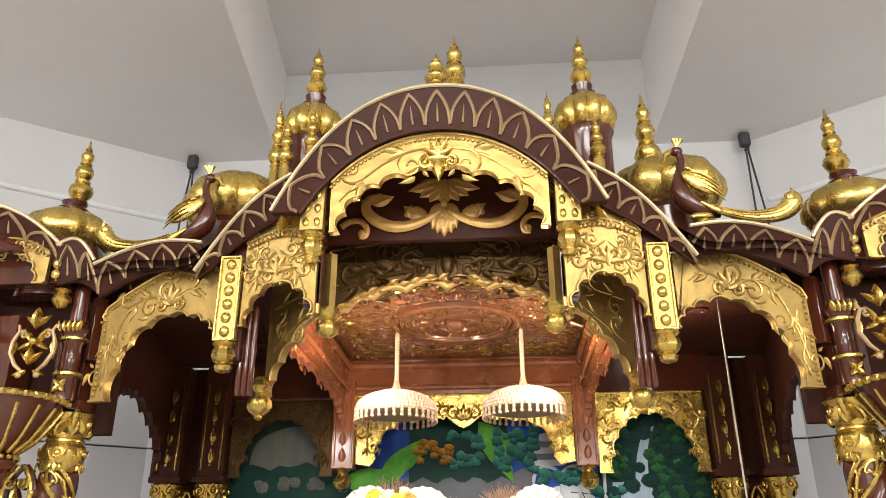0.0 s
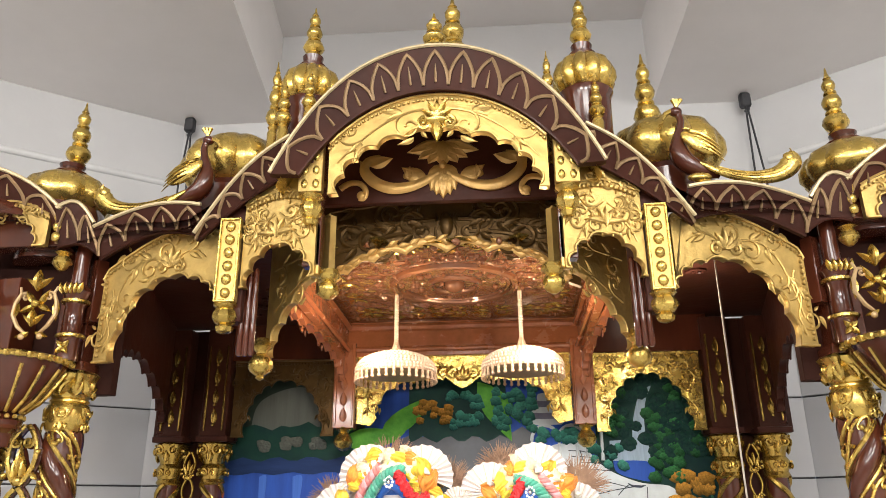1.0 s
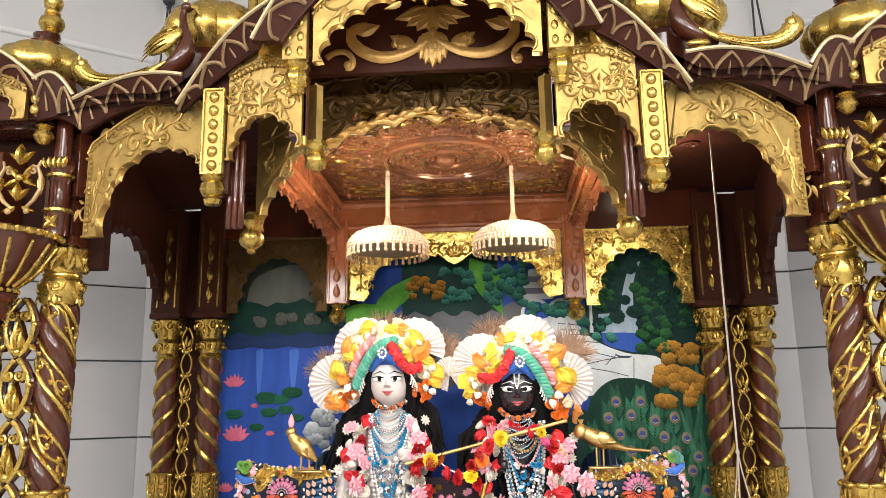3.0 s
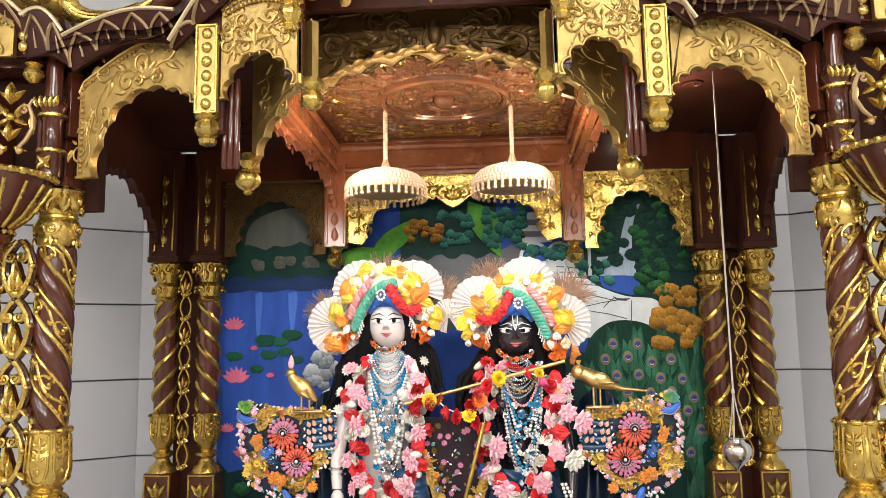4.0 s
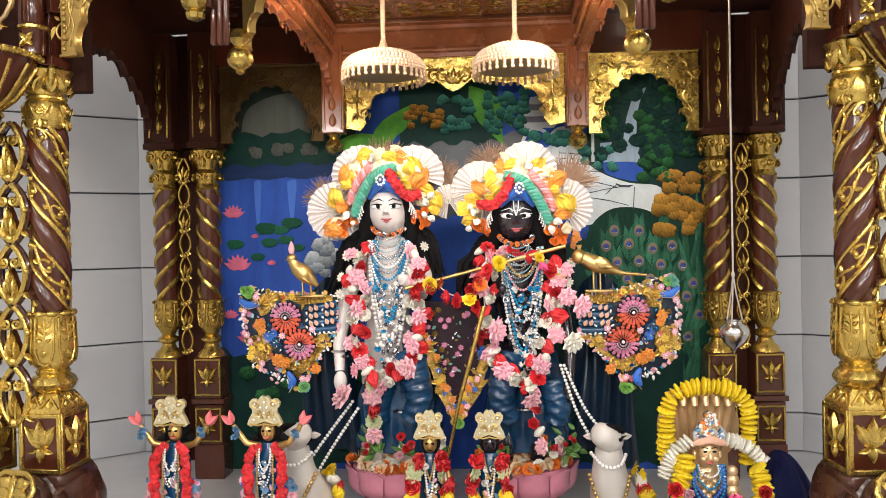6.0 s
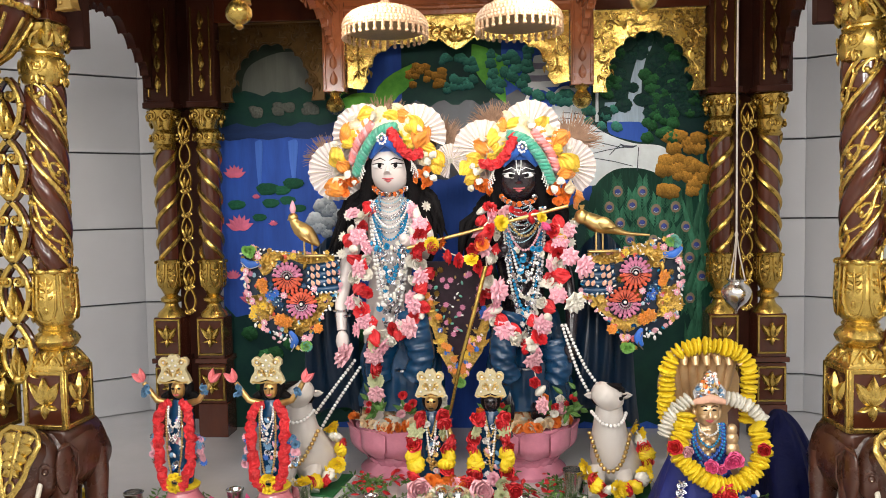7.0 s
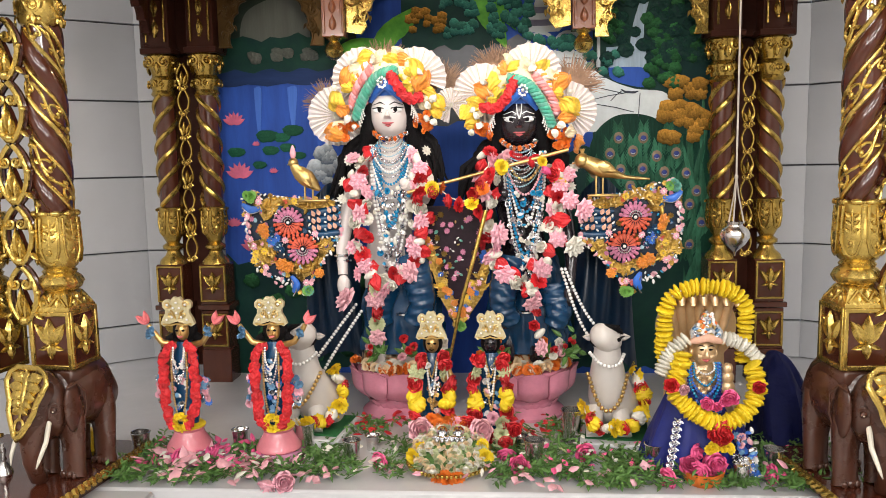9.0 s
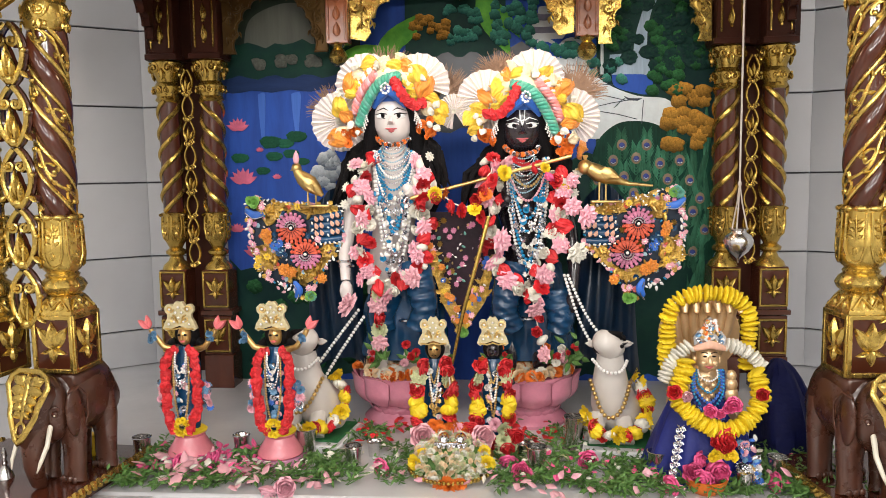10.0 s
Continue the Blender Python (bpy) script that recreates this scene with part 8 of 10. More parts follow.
# ---- necklaces, garlands, flute and staff ----
necklace("many-stranded necklace of pearls, silver and blue beads", -0.178, 2.285, 0.815, [(0.045, 0.05, 0.004, SILVER), (0.052, 0.075, 0.004, PEARL), (0.056, 0.11, 0.004, BLUEBEAD), (0.058, 0.15, 0.0045, PEARL), (0.05, 0.20, 0.006, BLUEBEAD), (0.042, 0.22, 0.006, BLUEBEAD), (0.034, 0.235, 0.006, BLUEBEAD), (0.056, 0.27, 0.006, PEARL), (0.05, 0.30, 0.007, SILVER), (0.06, 0.34, 0.006, PEARL)])
necklace("many-stranded necklace of pearls, silver and blue beads", 0.205, 2.285, 0.79, [(0.045, 0.05, 0.004, SILVER), (0.052, 0.08, 0.0045, BRASS), (0.056, 0.12, 0.004, F_PALE), (0.05, 0.17, 0.005, BLUEBEAD), (0.046, 0.21, 0.005, PEARL), (0.056, 0.25, 0.005, SILVER), (0.052, 0.29, 0.006, BLUEBEAD), (0.048, 0.31, 0.006, SILVER), (0.06, 0.33, 0.005, PEARL)])
for cx_, zt_, mm in ((-0.180, 0.838, (SILVER, PALEAQ)), (0.192, 0.806, (PALEAQ, SILVER))):
    th = thing("bib_necklace", "fine bib necklace of silver and pale blue beads", "necklace", "bib necklaces")
    for k in range(9):
        hw, dp = 0.028 + 0.0035 * k, 0.018 + 0.009 * k
        beads(th, [(cx_ - hw, 2.312, zt_ - 0.004 * k), (cx_ - hw * 0.75, 2.290 - 0.001 * k, zt_ - dp * 0.7 - 0.003 * k), (cx_, 2.276 - 0.001 * k, zt_ - dp - 0.003 * k), (cx_ + hw * 0.75, 2.290 - 0.001 * k, zt_ - dp * 0.7 - 0.003 * k), (cx_ + hw, 2.312, zt_ - 0.004 * k)], 0.0026, mm[k % 2], 0.0065)
for cx_, z0_, z1_ in ((-0.178, 0.44, 0.70), (0.205, 0.42, 0.68)):
    th = thing("jewel_cluster", "cluster of silver, pearl and blue jewel drops over the robe", "jewellery", "jewel clusters")
    for k in range(95):
        q = rf.random()
        zz = z0_ + (z1_ - z0_) * q
        blossom(rf.choice(("bud", "daisy", "ruffle", "bud")), rf.choice((SILVER, SILVER, PEARL, BLUEBEAD, SILVER, F_WHITE)), th, (cx_ + rf.uniform(-0.05, 0.05) * (0.6 + 0.5 * q), 2.268 - rf.uniform(0, 0.012), zz), rf.uniform(0.006, 0.011), 0.7, "jewel_drop")
for k in range(7):
    blossom("ruffle", rf.choice((F_RED, F_PALE)), thing("neck_flower", "small flower tucked at the statue's collar", "flower", "collar flowers", (0, 0, 0)), (0.14 + 0.016 * k, 2.285, 0.775 + 0.012 * math.sin(k)), 0.014)

LONG = [("silk", F_RED, 0.95), ("ruffle", F_WHITE, 1.0), ("ruffle", F_RED, 1.0), ("lotus", F_PINK, 1.15), ("bud", F_WHITE, 0.85), ("silk", F_RED, 0.95), ("lotus", F_PINK, 1.2), ("rose", F_WHITE, 0.9)]
garland("long garland of red roses, white blossoms and pink lotuses", [(-0.255, 2.29, 0.80), (-0.275, 2.265, 0.70), (-0.272, 2.25, 0.60), (-0.262, 2.245, 0.50), (-0.235, 2.24, 0.44), (-0.19, 2.235, 0.41), (-0.14, 2.24, 0.45), (-0.105, 2.245, 0.52), (-0.09, 2.25, 0.62), (-0.088, 2.265, 0.72), (-0.10, 2.29, 0.80)], LONG, 0.0265, 0.03, "statue garlands", full=True)
garland("hanging garland tail of pale flowers and red roses", [(-0.225, 2.24, 0.41), (-0.23, 2.24, 0.34), (-0.225, 2.24, 0.27)], [("ruffle", F_LIME, 1.1), ("lotus", F_PALE, 1.2), ("rose", F_RED, 1.1)], 0.026, 0.035, "statue garlands")
garland("long garland of red roses, white blossoms and pink lotuses", [(0.11, 2.28, 0.79), (0.095, 2.25, 0.70), (0.10, 2.24, 0.60), (0.115, 2.235, 0.52), (0.15, 2.235, 0.45), (0.20, 2.23, 0.40), (0.25, 2.235, 0.46), (0.29, 2.24, 0.55), (0.302, 2.25, 0.65), (0.30, 2.27, 0.76)], LONG[2:] + LONG[:2], 0.0265, 0.03, "statue garlands", full=True)
garland("hanging garland tail of white buds, pink lotus and red roses", [(0.215, 2.23, 0.40), (0.225, 2.23, 0.34), (0.24, 2.235, 0.28), (0.262, 2.235, 0.22)], [("bud", F_WHITE, 0.8), ("lotus", F_PALE, 1.2), ("rose", F_RED, 0.9), ("rose", F_RED, 0.8)], 0.025, 0.033, "statue garlands")
garland("cluster of red roses and yellow blossoms over the flute", [(-0.10, 2.225, 0.665), (-0.05, 2.22, 0.70), (0.0, 2.22, 0.665), (0.05, 2.22, 0.66), (0.09, 2.22, 0.70), (0.14, 2.225, 0.755)], [("rose", F_RED, 1.0), ("ruffle", F_RED, 1.0), ("ruffle", F_YELLOW, 1.0), ("rose", F_RED, 1.0), ("ruffle", F_ORANGE, 0.9)], 0.024, 0.024, "statue garlands", 0.014)
garland("short garland of red and yellow flowers at the shoulder", [(0.22, 2.25, 0.765), (0.26, 2.245, 0.745), (0.30, 2.25, 0.70)], [("rose", F_RED, 1.0), ("ruffle", F_YELLOW, 0.9), ("rose", F_HOT, 1.0)], 0.022, 0.024, "statue garlands", 0.01)
for x, z, r, k, m in ((-0.30, 0.375, 0.042, "lotus", F_PALE), (0.335, 0.53, 0.036, "lotus", F_WHITE), (0.36, 0.63, 0.036, "lotus", F_PINK), (-0.115, 0.46, 0.036, "lotus", F_PALE), (0.325, 0.655, 0.03, "lotus", F_PINK), (0.125, 0.56, 0.036, "lotus", F_PINK)):
    th = thing("lotus_flower", "open pink and white lotus flower pinned to the garland", "flower", "pinned lotus flowers")
    blossom(k, m, th, (x, 2.225, z), r, 0.9)
solid("flute", Geo().tube([(-0.125, 2.232, 0.682), (0.325, 2.250, 0.793)], 0.0050, 10), BRASS, "thin golden flute held across the statues", "flute")
solid("staff", Geo().tube([(0.095, 2.215, 0.63), (0.06, 2.20, 0.50), (0.02, 2.19, 0.36), (-0.01, 2.185, 0.22)], [0.0066, 0.0060, 0.0052, 0.0040], 10), GOLD_DEEP, "tapered golden staff leaning between the statues", "staff")
for a, b in (((-0.285, 2.25, 0.36), (-0.44, 2.20, 0.15)), ((-0.27, 2.25, 0.34), (-0.40, 2.20, 0.135)), ((0.305, 2.24, 0.46), (0.425, 2.2, 0.20)), ((0.315, 2.24, 0.46), (0.455, 2.21, 0.235))):
    th = thing("pearl_string", "string of white pearls slanting down from the garland", "beads", "pearl strings")
    m = ((a[0] + b[0]) / 2 - 0.012, (a[1] + b[1]) / 2, (a[2] + b[2]) / 2 - 0.012)
    beads(th, [a, m, b], 0.0052, PEARL)
for cx_, zc_ in ((-0.18, 0.846), (0.192, 0.812)):
    garland("narrow collar of orange and white flowers at the neck", [(cx_ - 0.05, 2.315, zc_ + 0.01), (cx_ - 0.03, 2.285, zc_ - 0.006), (cx_, 2.278, zc_ - 0.012), (cx_ + 0.03, 2.285, zc_ - 0.006), (cx_ + 0.05, 2.315, zc_ + 0.01)], [("ruffle", F_ORANGE, 1.0), ("ruffle", SILVER, 0.9)], 0.009, 0.009, "neck collars", 0.002)
# bangle, anklet and foot flowers
for x, z in ((-0.33, 0.50), (-0.325, 0.485), (-0.15, 0.325), (0.205, 0.33)):
    solid("bangle", Geo().tube([(x + 0.02 * math.cos(k * 0.5236), 2.29 + 0.02 * math.sin(k * 0.5236), z) for k in range(12)], 0.005, 6, closed=True), SILVER, "silver bangle on the statue", "bangle", "bangles")
for x in (-0.235, -0.14, 0.10, 0.26, 0.31, -0.05):
    th = thing("posy", "small posy of leaves and flowers at the statue's feet", "flowers", "posies")
    for k in range(9):
        part("leaf", Geo().leaf(0, 0, rf.uniform(0.3, 2.8), rf.uniform(0.03, 0.055), 0.018, pose(x, 2.28, 0.20, 0, 0, rf.uniform(-50, 50)), 0.006, seg=4), LEAFG, th)
    for k in range(4):
        blossom(rf.choice(("ruffle", "rose")), rf.choice((F_RED, F_WHITE, F_PALE, F_ORANGE)), th, (x + rf.uniform(-0.03, 0.03), 2.265, 0.20 + rf.uniform(0, 0.06)), 0.015)

# ---- golden birds on perches ----


def bird(x, z, sc, label, pts, rad, beak, wing, legs):
    """A small cast bird: body swept through pts, beak, two wings, legs and a perch bar."""
    g = Geo()
    M = pose(x, 2.26, z) @ Matrix.Diagonal((sc, sc, sc, 1))
    g.tube([(a, 0, b) for a, b in pts], rad, 14, M)
    g.ball((pts[0][0], 0, pts[0][1]), rad[0] * 1.25, 12, 8, M)
    g.tube([(pts[0][0], 0, pts[0][1]), (beak[0], 0, beak[1])], [rad[0] * 0.7, 0.001], 8, M)
    for q in (-1, 1):
        g.leaf(wing[0], wing[1], wing[2], 0.062, 0.034, M @ Matrix.Translation((0, q * 0.02, 0)), 0.012)
    for k in range(3):
        g.tube([(pts[0][0], 0, pts[0][1] + rad[0]), (pts[0][0] + 0.006 * (k - 1), 0, pts[0][1] + rad[0] + 0.016)], [0.0018, 0.003], 5, M)
    for q in (-1, 1):
        g.tube([(legs + q * 0.010, q * 0.006, 0.03), (legs + q * 0.010, q * 0.006, -0.022)], 0.003, 6, M)
    g.box((legs + 0.01, 0, -0.025), (0.085, 0.028, 0.007), M, 0.002)
    return solid("bird_figure", g, BRASS, label, "figurine", "golden birds", smooth=60)


bird(-0.425, 0.688, 1.0, "golden upright short-tailed bird figure standing on the dress panel", [(-0.030, 0.084), (-0.026, 0.070), (-0.012, 0.054), (0.008, 0.038), (0.026, 0.022), (0.044, 0.004)], [0.012, 0.014, 0.022, 0.025, 0.017, 0.005], (-0.048, 0.078), (-0.012, 0.062, -0.9), 0.012)
solid("lotus_bud", Geo().lathe([(0.002, 0.0), (0.008, 0.008), (0.0095, 0.018), (0.006, 0.03), (0.001, 0.04)], 10, pose(-0.455, 2.258, 0.782)), F_PINK, "pink lotus bud standing on the golden bird's head", "bud")
bird(0.40, 0.690, 1.0, "golden long-tailed bird figure standing on the dress panel", [(-0.036, 0.072), (-0.024, 0.068), (-0.004, 0.056), (0.022, 0.046), (0.046, 0.036), (0.085, 0.024), (0.15, 0.018)], [0.017, 0.019, 0.024, 0.023, 0.014, 0.006, 0.003], (-0.064, 0.064), (0.0, 0.062, -0.35), 0.012)
# parasols above the statues
PEARL_GOLD = plain("cream_pearl", (0.80, 0.62, 0.46), 0.3, coat=0.3, scale=50, vary=0.2, bump=0)
UMB = plain("pearl_beaded_umbrella", (0.70, 0.48, 0.32), 0.4, metal=0.2, scale=60, vary=0.3, bump=0.8, bscale=160)
for x, z in ((-0.183, 1.30), (0.197, 1.305)):
    th = thing("parasol", "cream and gold beaded parasol with hanging tassels", "parasol", "parasols", (x, 2.30, z))
    part("canopy", Geo().lathe([(0.118, 0.0), (0.12, 0.010), (0.117, 0.024), (0.102, 0.042), (0.072, 0.056), (0.036, 0.066), (0.014, 0.076), (0.007, 0.100)], 36), UMB, th)
    part("lining", Geo().lathe([(0.117, -0.001), (0.08, 0.012), (0.03, 0.022), (0.005, 0.024)], 36), TAN, th, "golden cloth lining")
    for rr_, zz in ((0.1200, 0.008), (0.1195, 0.017), (0.1155, 0.027), (0.108, 0.036), (0.098, 0.045), (0.084, 0.052), (0.068, 0.058), (0.048, 0.064)):
        g = Geo()
        n = int(rr_ * 540)
        for k in range(n):
            g.ball((rr_ * math.cos(6.2832 * k / n), rr_ * math.sin(6.2832 * k / n), zz), 0.0044, 6, 4)
        part("bead_ring", g, PEARL_GOLD, th)
    for k in range(34):
        a = 2 * math.pi * k / 34
        M = pose(0.12 * math.cos(a), 0.12 * math.sin(a), 0.004)
        if "tassel" not in FLOWERS:
            FLOWERS["tassel"] = Geo().lathe([(0.001, 0.004), (0.003, -0.006), (0.0055, -0.012), (0.003, -0.016), (0.006, -0.026), (0.002, -0.030)], 7).mesh("tassel", UMB, 50)
        part("tassel", FLOWERS["tassel"], None, th, M=M)
    part("rod", Geo().tube([(0, 0, 0.085), (0, 0, 0.262)], [0.006, 0.0045], 8), BRASS, th)
    g = Geo()
    for k in range(18):
        g.ball((0, 0, 0.10 + 0.0085 * k), 0.0075, 7, 4)
    part("rod_beads", g, PEARL_GOLD, th)

# ---- elephants under the pillars ----
IVORY = plain("ivory_paint", (0.75, 0.70, 0.58), 0.3, scale=20, vary=0.2, bump=0)
ELE = plain("brown_elephant_lacquer", (0.085, 0.030, 0.017), 0.28, coat=0.35, scale=18, vary=0.4, bump=0.12, bscale=45)


def elephant(s):
    g = Geo()
    M = pose(s * 0.925, 1.85, 0.032, 0, 0, s * 15) @ Matrix.Diagonal((s * 0.76, 0.53, 1, 1))
    g.cur = 0
    g.tube([(0, 0.19, 0.11), (0, 0.175, 0.15), (0, 0.13, 0.18), (0, 0.05, 0.19), (0, -0.05, 0.185), (0, -0.11, 0.175)], [0.03, 0.075, 0.092, 0.092, 0.088, 0.06], 22, M)
    g.box((0, 0.0, 0.24), (0.15, 0.17, 0.045), M, 0.02)
    for lx in (-0.05, 0.05):
        for ly in (-0.07, 0.115):
            g.tube([(lx * 0.9, ly, 0.19), (lx, ly, 0.13), (lx * 1.08, ly, 0.08), (lx * 1.08, ly - 0.005, 0.02), (lx * 1.08, ly - 0.008, 0.0)], [0.05, 0.05, 0.041, 0.038, 0.044], 16, M)
            for k in range(3):
                g.ball((lx * 1.08 + (k - 1) * 0.022, ly - 0.046, 0.008), (0.011, 0.008, 0.009), 8, 5, M)
    g.ball((0, -0.135, 0.18), (0.076, 0.075, 0.085), 20, 14, M)
    g.tube([(0, -0.175, 0.20), (0, -0.20, 0.16), (0, -0.222, 0.11), (0, -0.225, 0.06), (0, -0.21, 0.025), (0, -0.18, 0.012)], [0.05, 0.05, 0.042, 0.034, 0.028, 0.018], 16, M)
    for q in (-1, 1):
        g.ball((q * 0.085, -0.10, 0.175), (0.014, 0.05, 0.062), 16, 10, M)
        g.tube([(q * 0.092, -0.14, 0.225), (q * 0.103, -0.10, 0.235), (q * 0.104, -0.055, 0.21), (q * 0.098, -0.045, 0.16), (q * 0.094, -0.08, 0.12)], 0.004, 8, M)
        g.ball((q * 0.058, -0.175, 0.178), (0.014, 0.012, 0.009), 10, 6, M)
        g.tube([(q * 0.054, -0.185, 0.192), (q * 0.064, -0.178, 0.195), (q * 0.07, -0.165, 0.188)], 0.004, 6, M)
    g.tube([(0, 0.215, 0.15), (0, 0.235, 0.10), (0, 0.225, 0.04)], [0.011, 0.008, 0.010], 8, M)
    # gilded openwork head plate: rim, leaf and tip ring
    half = [(0.0, 0.272), (0.03, 0.272), (0.052, 0.258), (0.060, 0.234), (0.050, 0.208), (0.040, 0.184), (0.038, 0.160), (0.028, 0.138), (0.018, 0.118), (0.010, 0.102), (0.0, 0.092)]
    loop = half + [(-a, b) for a, b in half[-2:0:-1]]
    Mp = M @ Matrix.Translation((0, -0.203, 0.278)) @ pose(0, 0, 0, -31, 0, 0) @ Matrix.Diagonal((1.32, 1, 1.0, 1)) @ Matrix.Translation((0, 0, -0.272))
    g.prism([(a * 0.96, b) for a, b in loop], 0.045, Mp)
    g.cur = 1
    g.tube([(a, -0.004, b) for a, b in loop], 0.0078, 8, Mp, closed=True)
    g.tube([(0.013 * math.cos(k * 0.6283), -0.004, 0.126 + 0.017 * math.sin(k * 0.6283)) for k in range(10)], 0.004, 6, Mp, closed=True)
    Ml = Mp @ Matrix.Translation((0, -0.004, 0))
    for zc, ln, w, a in ((0.238, 0.048, 0.030, 0.35), (0.222, 0.046, 0.030, 0.0), (0.204, 0.038, 0.024, -0.25), (0.186, 0.032, 0.020, -0.45), (0.168, 0.026, 0.016, -0.6)):
        for q in (-1, 1):
            g.leaf(q * 0.003, zc, (a if q > 0 else math.pi - a), ln * 0.98, w * 1.25, Ml, 0.018, seg=5)
    g.leaf(0, 0.228, math.pi / 2, 0.04, 0.03, Ml, 0.014, seg=5)
    g.tube([(0, -0.006, 0.24), (0, -0.008, 0.19), (0, -0.006, 0.14)], [0.007, 0.006, 0.003], 8, Mp)
    g.cur = 2
    for q in (-1, 1):
        g.tube([(q * 0.050, -0.19, 0.150), (q * 0.060, -0.225, 0.112), (q * 0.056, -0.262, 0.076), (q * 0.050, -0.275, 0.056)], [0.009, 0.008, 0.006, 0.002], 10, M)
        g.ball((q * 0.064, -0.184, 0.176), (0.004, 0.003, 0.002), 6, 5, M)
    solid("elephant_figure", g, [ELE, GOLD, IVORY], "brown lacquered elephant figure carrying the pillar block", "figurine", "pillar elephants", smooth=60)
    th = thing("plinth", "dark wood plinth with a gold rope edge", "plinth", "pillar plinths", (s * 1.06, 1.82, 0), rz=s * 6)
    part("slab", Geo().box((0, 0, 0.016), (0.44, 0.46, 0.032), bev=0.004), BROWN, th)
    for a, b in (((-0.225, -0.225), (-0.225, 0.225)), ((0.225, -0.225), (0.225, 0.225)), ((-0.225, -0.23), (0.225, -0.23))):
        g = Geo()
        n = int(math.dist(a, b) / 0.021)
        for k in range(n):
            q = (k + 0.5) / n
            c = (a[0] + (b[0] - a[0]) * q, a[1] + (b[1] - a[1]) * q, 0.024)
            d = Vector((b[0] - a[0], b[1] - a[1], 0)).normalized()
            e = Vector((-d.y, d.x, 0))
            g.tube([Vector(c) - d * 0.009 - e * 0.010, Vector(c) + Vector((0, 0, 0.006)), Vector(c) + d * 0.009 + e * 0.010], [0.006, 0.010, 0.006], 7)
        part("rope_edge", g, GOLD_DEEP, th)


elephant(-1)
elephant(1)

# ---- small dressed figures ----
HOODGOLD = plain("pale_rose_gold", (0.74, 0.52, 0.30), 0.32, metal=0.6, scale=30, vary=0.25, bump=0.1)
NAVY = plain("navy_velvet", (0.005, 0.008, 0.06), 0.7, scale=14, vary=0.5, bump=0.3, bscale=60, spec=0.2)
PALEBLUE = plain("pale_blue_cloth", (0.16, 0.34, 0.55), 0.5, scale=60, vary=0.4, bump=0.2, rand=0.3)
CORAL = plain("coral_pink_paint", (0.85, 0.20, 0.22), 0.4, scale=40, vary=0.3, bump=0)
CORAL_LACQ = plain("coral_pink_lacquer", (0.74, 0.23, 0.28), 0.25, coat=0.4, scale=14, vary=0.3, bump=0.03)
LILACFOOT = plain("lilac_pink_lacquer", (0.48, 0.20, 0.33), 0.15, coat=0.6, scale=14, vary=0.3, bump=0.03)
GOLDFACE = plain("gilded_face", (0.75, 0.48, 0.18), 0.3, metal=0.8, scale=20, vary=0.3, bump=0.05)


def paper_crown(x, y, z, w, h):
    """A stiff embroidered crown with a scalloped top."""
    half = [(0.0, 0.08), (0.22, 0.0), (0.46, -0.12), (0.57, -0.02), (0.50, 0.20), (0.40, 0.40), (0.40, 0.54), (0.48, 0.64), (0.49, 0.80), (0.40, 0.92), (0.28, 0.92), (0.21, 0.84), (0.17, 0.94), (0.10, 1.04), (0.0, 1.0)]
    out = half + [(-a, b) for a, b in half[-2:0:-1]]
    th = thing("crown", "cream embroidered crown with scalloped top and pearls", "crown", "small crowns", (x, y, z))
    part("plate", Geo().prism([(a * w, b * h) for a, b in out], 0.012, Matrix.Translation((0, -0.012, 0))), CREAM, th)
    g = Geo()
    for a, b in ((0, 0.42), (-0.30, 0.74), (0.30, 0.74), (-0.16, 0.26), (0.16, 0.26), (-0.34, 0.16), (0.34, 0.16), (0, 0.82), (-0.1, 0.62), (0.1, 0.62)):
        g.ball((a * w, -0.016, b * h), w * 0.042, 7, 5)
    part("pearls", g, PEARL, th)
    g = Geo()
    for q in (-1, 1):
        g.scroll(q * w * 0.30, h * 0.74, w * 0.12, 0, q * 1.3, w * 0.028, None, -0.013)
        g.scroll(q * w * 0.22, h * 0.36, w * 0.13, 1.5, q * 1.2, w * 0.028, None, -0.013)
        g.leaf(q * w * 0.04, h * 0.16, math.pi / 2 - q * 0.5, w * 0.30, w * 0.10, Matrix.Translation((0, -0.012, 0)), 0.004, seg=4)
    g.tube([(a * w, -0.014, b * h) for a, b in ((-0.47, -0.02), (-0.2, -0.06), (0, 0.0), (0.2, -0.06), (0.47, -0.02))], w * 0.03, 6)
    part("gold_cord", g, BRASS, th)


